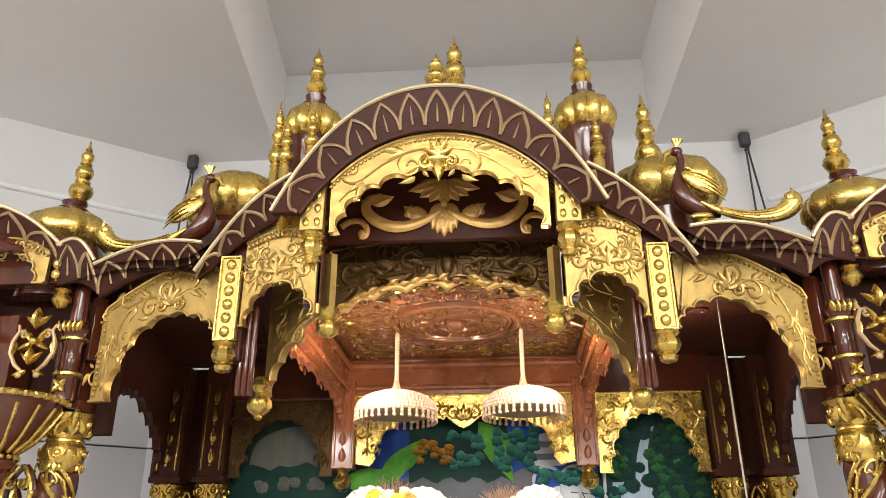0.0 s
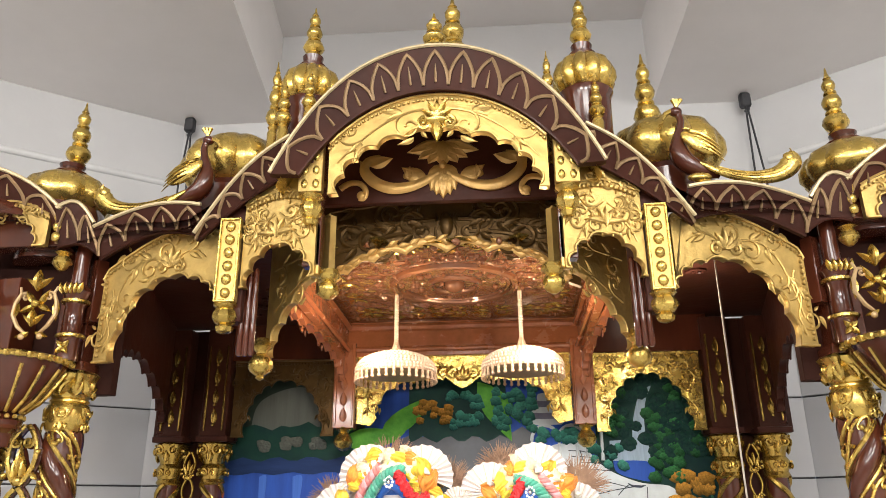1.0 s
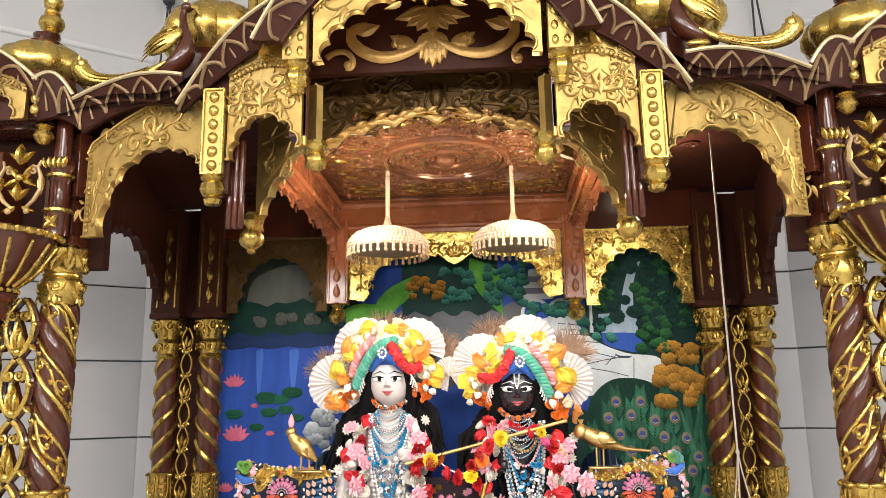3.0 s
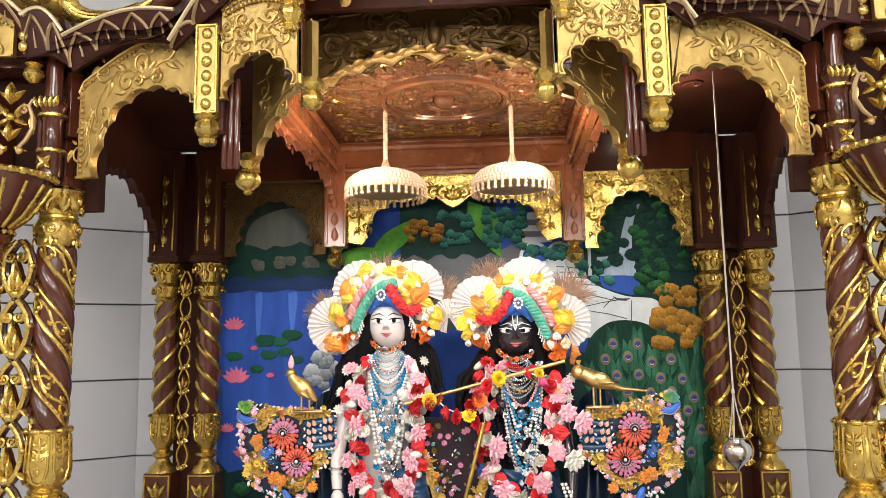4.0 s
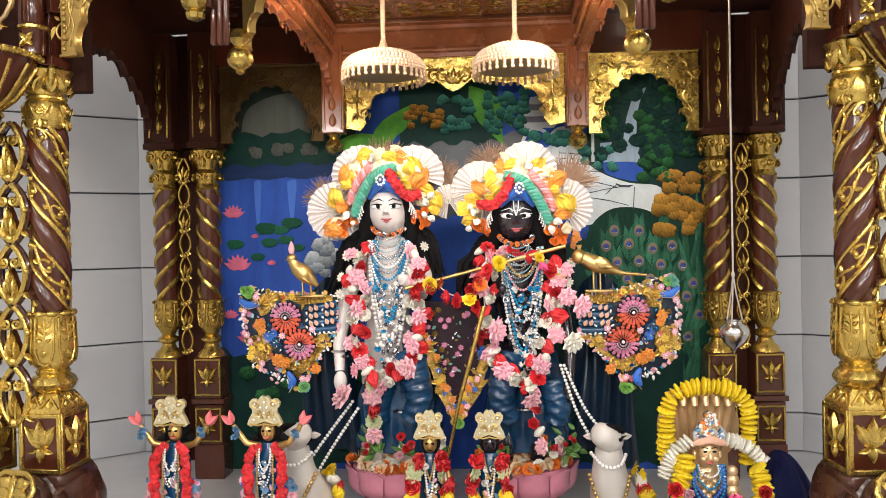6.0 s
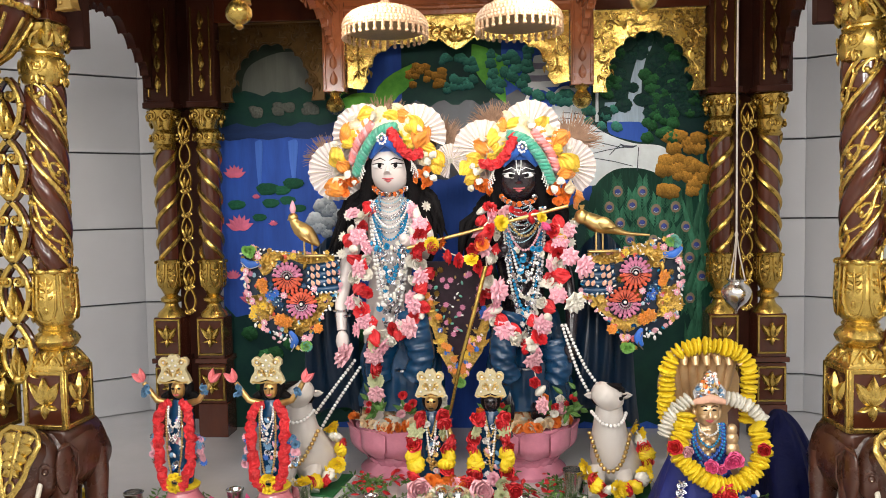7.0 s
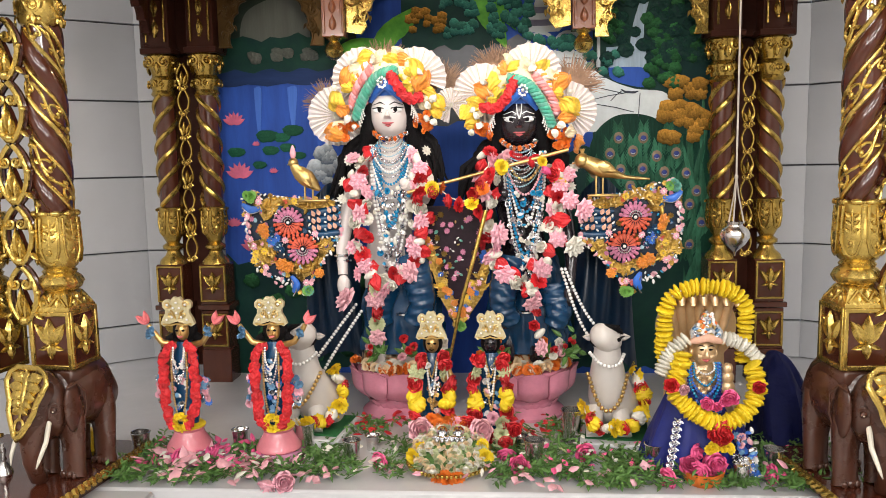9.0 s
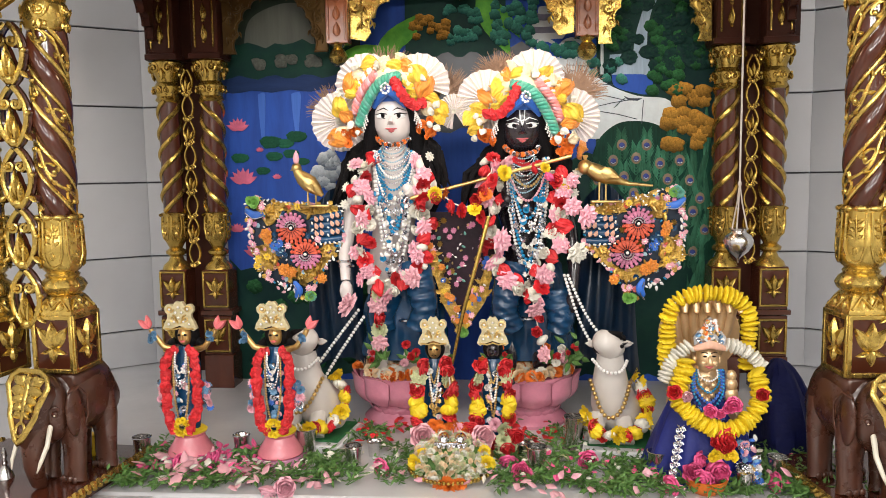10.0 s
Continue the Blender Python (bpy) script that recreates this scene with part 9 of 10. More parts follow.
def doll(x, y):
    zb = 0.026
    g = Geo()
    g.cur = 0
    g.ball((x, y - 0.003, 0.318 + zb), (0.018, 0.019, 0.026), 14, 9)
    g.tube([(x, y - 0.02, 0.322 + zb), (x, y - 0.027, 0.310 + zb)], [0.003, 0.005], 7)
    for q in (-1, 1):
        g.tube([(x + q * 0.022, y, 0.278 + zb), (x + q * 0.055, y - 0.01, 0.290 + zb), (x + q * 0.078, y - 0.012, 0.322 + zb), (x + q * 0.086, y - 0.014, 0.336 + zb)], [0.010, 0.008, 0.007, 0.006], 10)
    g.cur = 1
    g.tube([(x, y, 0.29 + zb), (x, y, 0.25 + zb), (x, y, 0.18 + zb), (x, y, 0.10 + zb), (x, y, 0.06 + zb)], [0.018, 0.036, 0.034, 0.032, 0.026], 14, flat=0.75)
    g.cur = 2
    for q in (-1, 1):
        for w in (-0.35, 0.35):
            g.leaf(0, 0, math.pi / 2 - q * (0.55 + w), 0.036, 0.018, Matrix.Translation((x + q * 0.088, y - 0.016 - 0.004 * w, 0.338 + zb)), 0.012, seg=6)
            g.leaf(0, 0, math.pi / 2 - q * (0.55 + w), 0.036, 0.018, Matrix.Translation((x + q * 0.088, y - 0.012, 0.338 + zb)) @ Matrix.Diagonal((1, -1, 1, 1)), 0.008, seg=6)
    g.cur = 3
    g.ball((x, y + 0.012, 0.318 + zb), (0.034, 0.02, 0.036), 12, 8)
    for q in (-1, 1):
        g.ball((x + q * 0.008, y - 0.0205, 0.322 + zb), (0.0045, 0.002, 0.003), 7, 5)
        g.tube([(x + q * 0.03, y + 0.01, 0.30 + zb), (x + q * 0.048, y + 0.005, 0.292 + zb)], [0.012, 0.008], 8)
    g.cur = 2
    g.tube([(x - 0.007, y - 0.021, 0.307 + zb), (x, y - 0.024, 0.305 + zb), (x + 0.007, y - 0.021, 0.307 + zb)], 0.0018, 5)
    solid("doll", g, [GOLDFACE, SATIN_BLUE, CORAL, HAIR], "small standing figure with raised arms in a blue robe", "figurine", "raised-arm figures", smooth=60)
    th = thing("pedestal", "pink lacquered pedestal shaped like a lotus", "pedestal", "pink pedestals", (x, y, 0))
    part("foot", Geo().lathe([(0.074, 0), (0.075, 0.010), (0.070, 0.020), (0.060, 0.026), (0.058, 0.030)], 30), LILACFOOT, th, "glossy lilac-pink foot")
    part("body", Geo().lathe([(0.052, 0.028), (0.059, 0.034), (0.058, 0.041), (0.049, 0.055), (0.040, 0.070), (0.037, 0.080), (0.042, 0.086), (0.039, 0.090), (0.01, 0.090)], 30), CORAL_LACQ, th)
    part("gold_disc", Geo().lathe([(0.042, 0.088), (0.044, 0.092), (0.036, 0.098), (0.01, 0.100)], 22), F_YELLOW, th, "yellow painted disc")
    paper_crown(x, y - 0.02, 0.343 + zb, 0.078, 0.066)
    for q in (-1, 1):
        garland("small red rose-petal garland over the figure's shoulder", [(x + q * 0.022, y - 0.03, 0.285 + zb), (x + q * 0.038, y - 0.034, 0.26 + zb), (x + q * 0.042, y - 0.036, 0.19 + zb), (x + q * 0.036, y - 0.04, 0.12 + zb), (x + q * 0.020, y - 0.044, 0.075 + zb)], [("silk", F_RED, 1.0)], 0.0145, 0.0085, "small garlands", 0.002, tilt=0.5)
    th = thing("necklace", "small necklaces of pearls and silver beads", "necklace", "small necklaces")
    for hw, dp, r, m in ((0.014, 0.05, 0.003, PEARL), (0.016, 0.09, 0.0035, SILVER), (0.020, 0.19, 0.0032, BRASS)):
        beads(th, [(x - hw, y - 0.035, 0.28 + zb), (x - hw * 0.9, y - 0.042, 0.28 + zb - dp * 0.6), (x, y - 0.046, 0.28 + zb - dp), (x + hw * 0.9, y - 0.042, 0.28 + zb - dp * 0.6), (x + hw, y - 0.035, 0.28 + zb)], r, m)
    fl = thing("flower_cluster", "cluster of small blue, silver and pink cloth flowers on the robe", "flowers", "robe flower clusters")
    for k in range(34):
        blossom(rf.choice(("daisy", "bud", "ruffle")), rf.choice((SILVER, PALEBLUE, PALEBLUE, PEARL, CLOTH_B, F_PALE)), fl, (x + rf.uniform(-0.02, 0.02), y - 0.034, zb + rf.uniform(0.10, 0.25)), rf.uniform(0.006, 0.011), 0.5)
    for k in range(36):
        q = 1 if k % 2 else -1
        blossom(rf.choice(("daisy", "ruffle")), rf.choice((PALEBLUE, F_PINK, F_PALE, PALEBLUE, SILVER, CLOTH_B)), fl, (x + q * rf.uniform(0.045, 0.068), y - 0.015 - rf.uniform(0, 0.012), zb + rf.uniform(0.13, 0.20)), rf.uniform(0.008, 0.013))
    for q in (-1, 1):
        for k in range(7):
            blossom("ruffle", PALEBLUE, fl, (x + q * (0.076 + rf.uniform(-0.006, 0.008)), y - 0.024, zb + 0.317 + rf.uniform(-0.012, 0.014)), 0.008, 1.0)
    yf = thing("marigold", "yellow marigold ring at the figure's feet", "flower", "feet marigolds")
    for k in range(9):
        blossom("ruffle", F_YELLOW, yf, (x + 0.016 * math.cos(k * 0.7), y - 0.048, zb + 0.088 + 0.018 * math.sin(k * 0.7)), 0.010)


doll(-0.690, 1.99)
doll(-0.450, 1.99)


def small_deity(x, y, skin):
    g = Geo()
    g.cur = 0
    g.ball((x, y - 0.004, 0.286), (0.018, 0.019, 0.025), 14, 9)
    g.tube([(x, y - 0.022, 0.290), (x, y - 0.027, 0.281)], [0.002, 0.004], 7)
    g.tube([(x + 0.03, y, 0.24), (x + 0.05, y - 0.02, 0.20), (x + 0.03, y - 0.04, 0.20)], 0.009, 8)
    g.tube([(x - 0.03, y, 0.24), (x - 0.05, y - 0.02, 0.20), (x - 0.045, y - 0.03, 0.15)], 0.009, 8)
    g.cur = 1
    g.tube([(x, y, 0.262), (x, y, 0.23), (x, y, 0.16), (x, y, 0.08), (x, y, 0.03)], [0.018, 0.034, 0.03, 0.038, 0.042], 14, flat=0.75)
    g.cur = 2
    g.ball((x, y + 0.010, 0.285), (0.027, 0.018, 0.030), 12, 8)
    for q in (-1, 1):
        g.ball((x + q * 0.008, y - 0.0215, 0.290), (0.0045, 0.002, 0.003), 7, 5)
    g.tube([(x - 0.006, y - 0.0225, 0.274), (x, y - 0.024, 0.2725), (x + 0.006, y - 0.0225, 0.274)], 0.0014, 5)
    solid("small_statue", g, [skin, SATIN_BLUE, HAIR], "small standing statue dressed in dark satin", "statue", "small statues", smooth=60)
    th = thing("stand", "round brass stand under the small statue", "stand", "small stands", (x, y, 0))
    part("disc", Geo().lathe([(0.06, 0), (0.058, 0.012), (0.045, 0.02), (0.04, 0.035), (0.02, 0.036)], 20), BRASS, th)
    paper_crown(x, y - 0.02, 0.310, 0.072, 0.066)
    for q in (-1, 1):
        garland("thick garland of red, white and yellow flowers on the small statue", [(x + q * 0.03, y - 0.035, 0.26), (x + q * 0.042, y - 0.04, 0.21), (x + q * 0.043, y - 0.045, 0.16), (x + q * 0.042, y - 0.05, 0.105)], [("rose", F_RED, 0.82), ("rose", F_RED, 0.86), ("lotus", F_LIME, 0.95), ("rose", F_RED, 0.9), ("rose", F_RED, 0.86), ("disc", F_YELLOW, 0.86), ("disc", F_YELLOW, 0.86), ("rose", F_RED, 0.9)], 0.026, 0.021, "small garlands", 0.004)
    jw = thing("jewel_cluster", "silver and blue jewel flowers on the small statue's robe", "jewellery", "small jewel clusters")
    for k in range(26):
        blossom(rf.choice(("daisy", "bud", "ruffle")), rf.choice((SILVER, PALEBLUE, PEARL, SILVER, F_PALE, BRASS)), jw, (x + rf.uniform(-0.02, 0.02), y - 0.036, rf.uniform(0.08, 0.235)), rf.uniform(0.006, 0.011), 0.5, "jewel")
    nk = thing("necklace", "pearl and brass necklaces on the small statue", "necklace", "small necklaces")
    for hw, dp, r, m in ((0.014, 0.05, 0.003, BRASS), (0.016, 0.10, 0.0035, PEARL), (0.014, 0.14, 0.0035, BRASS)):
        beads(nk, [(x - hw, y - 0.03, 0.255), (x, y - 0.042, 0.255 - dp), (x + hw, y - 0.03, 0.255)], r, m)


small_deity(-0.050, 2.085, GOLDFACE)
small_deity(0.105, 2.085, BLACK_SKIN)

ff_ = thing("feet_flowers", "heap of red, pink and yellow flowers at the small statues' feet", "flowers")
for k in range(30):
    blossom(rf.choice(("rose", "ruffle")), rf.choice((F_RED, F_RED, F_LIME, F_PINK, F_LIME)), ff_, (rf.uniform(-0.11, 0.17), 2.045 - rf.uniform(0, 0.03), rf.uniform(0.02, 0.095)), rf.uniform(0.016, 0.024))
# ---- seated calves ----


def calf(x, y, s, d):
    g = Geo()
    g.cur = 0
    g.tube([(x + s * 0.045, y + 0.06, 0.05), (x + s * 0.035, y + 0.03, 0.09), (x + s * 0.012, y, 0.14), (x + s * 0.002, y - 0.02, 0.195), (x, y - 0.03, 0.245), (x, y - 0.035, 0.275)], [0.055, 0.068, 0.060, 0.047, 0.038, 0.033], 20)
    g.ball((x, y - 0.04, 0.290), (0.037, 0.036, 0.029), 18, 12)
    g.tube([(x, y - 0.045, 0.294), (x + d * 0.016, y - 0.060, 0.308), (x + d * 0.030, y - 0.072, 0.318), (x + d * 0.036, y - 0.077, 0.321)], [0.036, 0.033, 0.028, 0.015], 16)
    for q in (-1, 1):
        g.tube([(x + q * 0.034, y - 0.02, 0.10), (x + q * 0.038, y - 0.055, 0.06), (x + q * 0.038, y - 0.07, 0.042)], [0.028, 0.021, 0.022], 12)
        g.leaf(0, 0, 0.1 if q > 0 else 3.04, 0.032, 0.020, Matrix.Translation((x + q * 0.032, y - 0.012, 0.292)), 0.01)
    g.cur = 1
    g.ball((x - d * 0.010, y - 0.040, 0.318), (0.030, 0.026, 0.009), 12, 6)
    g.tube([(x + d * 0.012 - d * 0.010 * math.sin(k * 0.5236) + 0.033 * math.cos(k * 0.5236), y - 0.056 - 0.014 * math.sin(k * 0.5236), 0.3045 + 0.030 * math.sin(k * 0.5236)) for k in range(12)], 0.0028, 6, closed=True)
    for q in (-1, 1):
        g.ball((x + d * 0.004 + q * 0.027, y - 0.070, 0.300), (0.007, 0.006, 0.0055), 8, 5)
        g.tube([(x + d * 0.004 + q * 0.030, y - 0.066, 0.303), (x - d * 0.004 + q * 0.038, y - 0.052, 0.306)], [0.004, 0.001], 6)
        g.tube([(x + q * 0.022, y - 0.03, 0.316), (x + q * 0.032, y - 0.03, 0.330)], [0.006, 0.002], 7)
    g.tube([(x + 0.036, y - 0.050, 0.312), (x + 0.018, y - 0.064, 0.330), (x + d * 0.012, y - 0.070, 0.336), (x - 0.018, y - 0.064, 0.330), (x - 0.036, y - 0.050, 0.312)], [0.003, 0.009, 0.006, 0.009, 0.003], 8)
    solid("calf_figure", g, [COWSTONE, HAIR], "grey-white stone figure of a seated calf looking up", "figurine", "stone calves", smooth=60)
    th = thing("slab", "pale marble slab under the calf figure", "slab", "marble slabs", (x, y, 0), rz=-8)
    part("stone", Geo().box((s * 0.03, 0, 0.016), (0.19, 0.20, 0.032), bev=0.004), MARBLE, th)
    part("green_cloth", Geo().box((s * 0.03, 0.01, 0.0345), (0.165, 0.165, 0.005), bev=0.002), P_GREEN, th, "dark green cloth")
    nk = thing("necklace", "gold and pearl necklaces on the calf figure", "necklace", "calf necklaces")
    beads(nk, [(x - 0.045, y - 0.03, 0.255), (x - 0.025, y - 0.072, 0.238), (x, y - 0.082, 0.232), (x + 0.025, y - 0.072, 0.238), (x + 0.045, y - 0.03, 0.255)], 0.0052, PEARL)
    beads(nk, [(x - 0.052, y - 0.035, 0.20), (x - 0.03, y - 0.078, 0.135), (x - 0.005, y - 0.086, 0.115), (x + 0.025, y - 0.082, 0.14), (x + 0.054, y - 0.035, 0.20)], 0.006, BRASS)
    garland("garland of yellow marigolds, red roses and white flowers round the calf", [(x - s * 0.065, y - 0.05, 0.115), (x - s * 0.05, y - 0.085, 0.085), (x - s * 0.015, y - 0.10, 0.072), (x + s * 0.03, y - 0.095, 0.075), (x + s * 0.075, y - 0.05, 0.075), (x + s * 0.10, y - 0.01, 0.11), (x + s * 0.095, y + 0.01, 0.16), (x + s * 0.07, y + 0.02, 0.20)],
            [("ruffle", F_YELLOW, 1.1), ("ruffle", F_YELLOW, 1.1), ("rose", F_RED, 1.0), ("disc", F_YELLOW, 0.95), ("rose", F_RED, 1.0), ("disc", F_WHITE, 0.85)], 0.022, 0.019, "calf garlands", 0.004)


calf(0.413, 2.13, 1, -1)
calf(-0.415, 2.15, 1, 1)

# ---- the garlanded figure with the serpent hood ----
NX, NY = 0.624, 1.98
FX, FY = NX - 0.006, NY - 0.045
g = Geo()
g.cur = 0
g.ball((FX, FY, 0.302), (0.027, 0.024, 0.034), 18, 12)
g.tube([(FX, FY - 0.020, 0.312), (FX, FY - 0.027, 0.300), (FX, FY - 0.026, 0.297)], [0.003, 0.006, 0.007], 9)
for q in (-1, 1):
    g.ball((FX + q * 0.013, FY - 0.018, 0.294), (0.010, 0.008, 0.008), 9, 6)
    g.ball((FX + q * 0.029, FY + 0.004, 0.297), (0.006, 0.007, 0.012), 8, 6)
    g.tube([(NX + q * 0.045, NY, 0.23), (NX + q * 0.075, NY - 0.03, 0.18), (NX + q * 0.05, NY - 0.06, 0.165)], 0.014, 9)
g.tube([(FX, NY - 0.02, 0.275), (NX, NY, 0.245), (NX, NY, 0.20), (NX, NY, 0.12)], [0.02, 0.048, 0.055, 0.05], 16, flat=0.8)
# heavy chest jewels and the little figure on the arm
for dx, dz, r in ((0, 0.245, 0.013), (-0.014, 0.236, 0.010), (0.014, 0.236, 0.010), (0, 0.222, 0.012), (-0.011, 0.212, 0.009), (0.011, 0.212, 0.009), (0.0, 0.200, 0.010)):
    g.ball((FX + dx, NY - 0.048, dz), (r, 0.010, r), 9, 6)
for dz, r in ((0.262, 0.013), (0.240, 0.016), (0.216, 0.018)):
    g.ball((NX + 0.048, NY - 0.055, dz), (r, r * 0.8, r * 1.1), 10, 7)
g.cur = 2
g.tube([(FX - 0.009, FY - 0.020, 0.286), (FX, FY - 0.024, 0.284), (FX + 0.009, FY - 0.020, 0.286)], [0.001, 0.004, 0.001], 8)
g.cur = 3
for q in (-1, 1):
    g.ball((FX + q * 0.010, FY - 0.0215, 0.311), (0.0056, 0.003, 0.0024), 8, 5)
    g.tube([(FX + q * 0.004, FY - 0.022, 0.318), (FX + q * 0.012, FY - 0.022, 0.322), (FX + q * 0.019, FY - 0.017, 0.318)], 0.0010, 5)
solid("seated_statue", g, [HOODGOLD, ROYAL, LIP, HAIR], "gilded seated statue in a royal blue robe", "statue", smooth=60)
# spreading robe with deep folds
rob = thing("blue_robe", "royal blue velvet robe with silver trim on the seated statue", "robe", "", (NX, NY, 0))
vs, fs = [], []
for j in range(15):
    s_ = j / 14
    for i in range(61):
        a = 2 * math.pi * i / 60
        r = 0.060 + 0.075 * s_ ** 0.8 + (0.009 * math.sin(9 * a + 2 * s_) + 0.005 * math.sin(17 * a - 3 * s_)) * s_
        vs.append((r * (1.0 if math.cos(a) > 0 else 1.08) * math.cos(a), r * 0.78 * math.sin(a), 0.215 * (1 - s_)))
for j in range(14):
    for i in range(60):
        fs.append((j * 61 + i, j * 61 + i + 1, (j + 1) * 61 + i + 1, (j + 1) * 61 + i))
part("skirt", Geo().add(vs, fs), ROYAL, rob, smooth=80)
for k in range(8):
    u = k / 7
    M = Matrix.Translation((-0.070 - 0.024 * u, -0.066 - 0.028 * u, 0.135 - 0.110 * u)) @ pose(0, 0, 0, -14, 0, -18)
    g = Geo()
    for e in (-1, 1):
        g.leaf(0, 0, math.pi / 2 - e * 0.8, 0.013, 0.006, M, 0.004, 0, seg=4)
        g.scroll(e * 0.006, -0.004, 0.006, 0, e * 1.2, 0.002, M, 0)
    g.ball((0, -0.003, 0), 0.004, 7, 5, M)
    part("silver_trim", g, SILVER, rob, "raised silver embroidery")
hem = thing("beaded_hem", "silver and blue beaded flower trim on the robe", "trim")
for k in range(54):
    u = rf.random()
    blossom(rf.choice(("daisy", "ruffle", "bud")), rf.choice((SILVER, CLOTH_B, F_PALE, PEARL, SILVER, BRASS, PALEBLUE)), hem, (NX + 0.052 + 0.045 * rf.random() + 0.015 * u, NY - 0.085 - 0.025 * u, 0.125 - 0.115 * u), rf.uniform(0.008, 0.013), 0.5, "little_flower")
th = thing("serpent_hood", "gilded seven-headed serpent hood behind the seated statue", "ornament", "", (NX, NY + 0.05, 0))
part("hood", Geo().prism([(0.100 * math.cos(a) * (1 if math.sin(a) > 0 else 0.98), 0.34 + 0.095 * math.sin(a)) for a in [math.pi * (-0.25 + 1.5 * k / 24) for k in range(25)]] + [(-0.08, 0.1), (0.08, 0.1)], 0.012), HOODGOLD, th)
for k in range(7):
    a = (k - 3) / 3
    g = Geo().tube([(0.040 * a, -0.01, 0.28), (0.060 * a, -0.018, 0.35), (0.070 * a, -0.024, 0.400), (0.075 * a, -0.040, 0.428), (0.078 * a, -0.062, 0.422), (0.079 * a, -0.070, 0.406)], [0.008, 0.012, 0.0125, 0.011, 0.010, 0.006], 10)
    for q in (-1, 1):
        g.ball((0.078 * a + q * 0.007, -0.060, 0.431), 0.0032, 6, 4)
    part("serpent_head", g, HOODGOLD, th)
th = thing("jewelled_crown", "small silver and gem-set crown on the seated statue", "crown")
part("brim", Geo().tube([(FX - 0.046, FY - 0.012, 0.324), (FX - 0.022, FY - 0.028, 0.335), (FX, FY - 0.031, 0.342), (FX + 0.022, FY - 0.028, 0.335), (FX + 0.046, FY - 0.012, 0.326)], [0.004, 0.0085, 0.010, 0.0085, 0.004], 10, flat=0.7), PEACH, th, "pink satin brim")
part("crown_plate", Geo().prism([(FX - 0.036, 0.338), (FX + 0.036, 0.338), (FX + 0.038, 0.356), (FX + 0.026, 0.372), (FX + 0.016, 0.376), (FX + 0.012, 0.392), (FX, 0.406), (FX - 0.012, 0.396), (FX - 0.018, 0.378), (FX - 0.028, 0.372), (FX - 0.038, 0.356)], 0.012, Matrix.Translation((0, FY - 0.020, 0))), SILVER, th)
for k in range(60):
    z = rf.random()
    blossom(rf.choice(("daisy", "bud")), rf.choice((PALEBLUE, F_ORANGE, PEARL, PEARL, SILVER, SILVER, BRASS)), th, (FX + rf.uniform(-0.036, 0.036) * (1 - 0.72 * z), FY - 0.026, 0.342 + z * 0.056), rf.uniform(0.005, 0.0075), 0.3, "gem")


def stacked(label, pts, mat, r, gap, group, thick=0.5):
    """A garland of flattened blossoms threaded face to face."""
    th = thing("flower_garland", label, "garland", group)
    P = along(pts, gap)
    key = ("disc", mat.name)
    if key not in FLOWERS:
        FLOWERS[key] = flower_mesh("disc", mat)
    for i, p in enumerate(P):
        d = (P[min(i + 1, len(P) - 1)] - P[max(i - 1, 0)]).normalized()
        q = d.to_track_quat("-Y", "Z") @ Euler((rf.uniform(-0.22, 0.22), rf.uniform(-3, 3), rf.uniform(-0.22, 0.22))).to_quaternion()
        rr = r * rf.uniform(0.86, 1.08)
        part("blossom", FLOWERS[key], None, th, M=Matrix.LocRotScale(p + Vector((rf.uniform(-0.002, 0.002), 0, 0)), q, Vector((rr, rr * thick, rr))))
    part("thread", Geo().tube(P, 0.002, 5), F_WHITE, th)


GY = NY - 0.06
stacked("thick arch of yellow marigolds round the serpent hood", [(NX - 0.094, NY - 0.02, 0.27), (NX - 0.095, NY - 0.02, 0.36), (NX - 0.088, NY - 0.02, 0.415), (NX - 0.066, NY - 0.02, 0.440), (NX - 0.03, NY - 0.02, 0.452), (NX, NY - 0.02, 0.455), (NX + 0.035, NY - 0.02, 0.452), (NX + 0.072, NY - 0.02, 0.438), (NX + 0.094, NY - 0.02, 0.412), (NX + 0.098, NY - 0.02, 0.36), (NX + 0.094, NY - 0.02, 0.27)], F_YELLOW, 0.0205, 0.0115, "marigold garlands", 0.46)
stacked("white jasmine garland over the seated statue's shoulders", [(NX - 0.054, GY, 0.335), (NX - 0.080, GY, 0.312), (NX - 0.102, GY, 0.280), (NX - 0.113, GY, 0.245)], F_WHITE, 0.017, 0.0095, "jasmine garlands", 0.5)
stacked("white jasmine garland over the seated statue's shoulders", [(NX + 0.036, GY, 0.338), (NX + 0.064, GY, 0.330), (NX + 0.092, GY, 0.313), (NX + 0.118, GY, 0.285)], F_WHITE, 0.017, 0.0095, "jasmine garlands", 0.5)
GY = NY - 0.09
stacked("thick U-shaped yellow marigold garland hung on the seated statue", [(NX - 0.062, GY + 0.02, 0.300), (NX - 0.070, GY + 0.015, 0.262), (NX - 0.086, GY, 0.222), (NX - 0.060, GY - 0.01, 0.186), (NX - 0.022, GY - 0.02, 0.158), (NX + 0.020, GY - 0.02, 0.146), (NX + 0.060, GY - 0.02, 0.160), (NX + 0.094, GY - 0.01, 0.195), (NX + 0.106, GY, 0.235), (NX + 0.096, GY + 0.01, 0.278)], F_YELLOW, 0.0215, 0.0092, "marigold garlands", 0.5)
cl = thing("flower_cluster", "red and hot pink roses pinned on the marigold garland", "flowers")
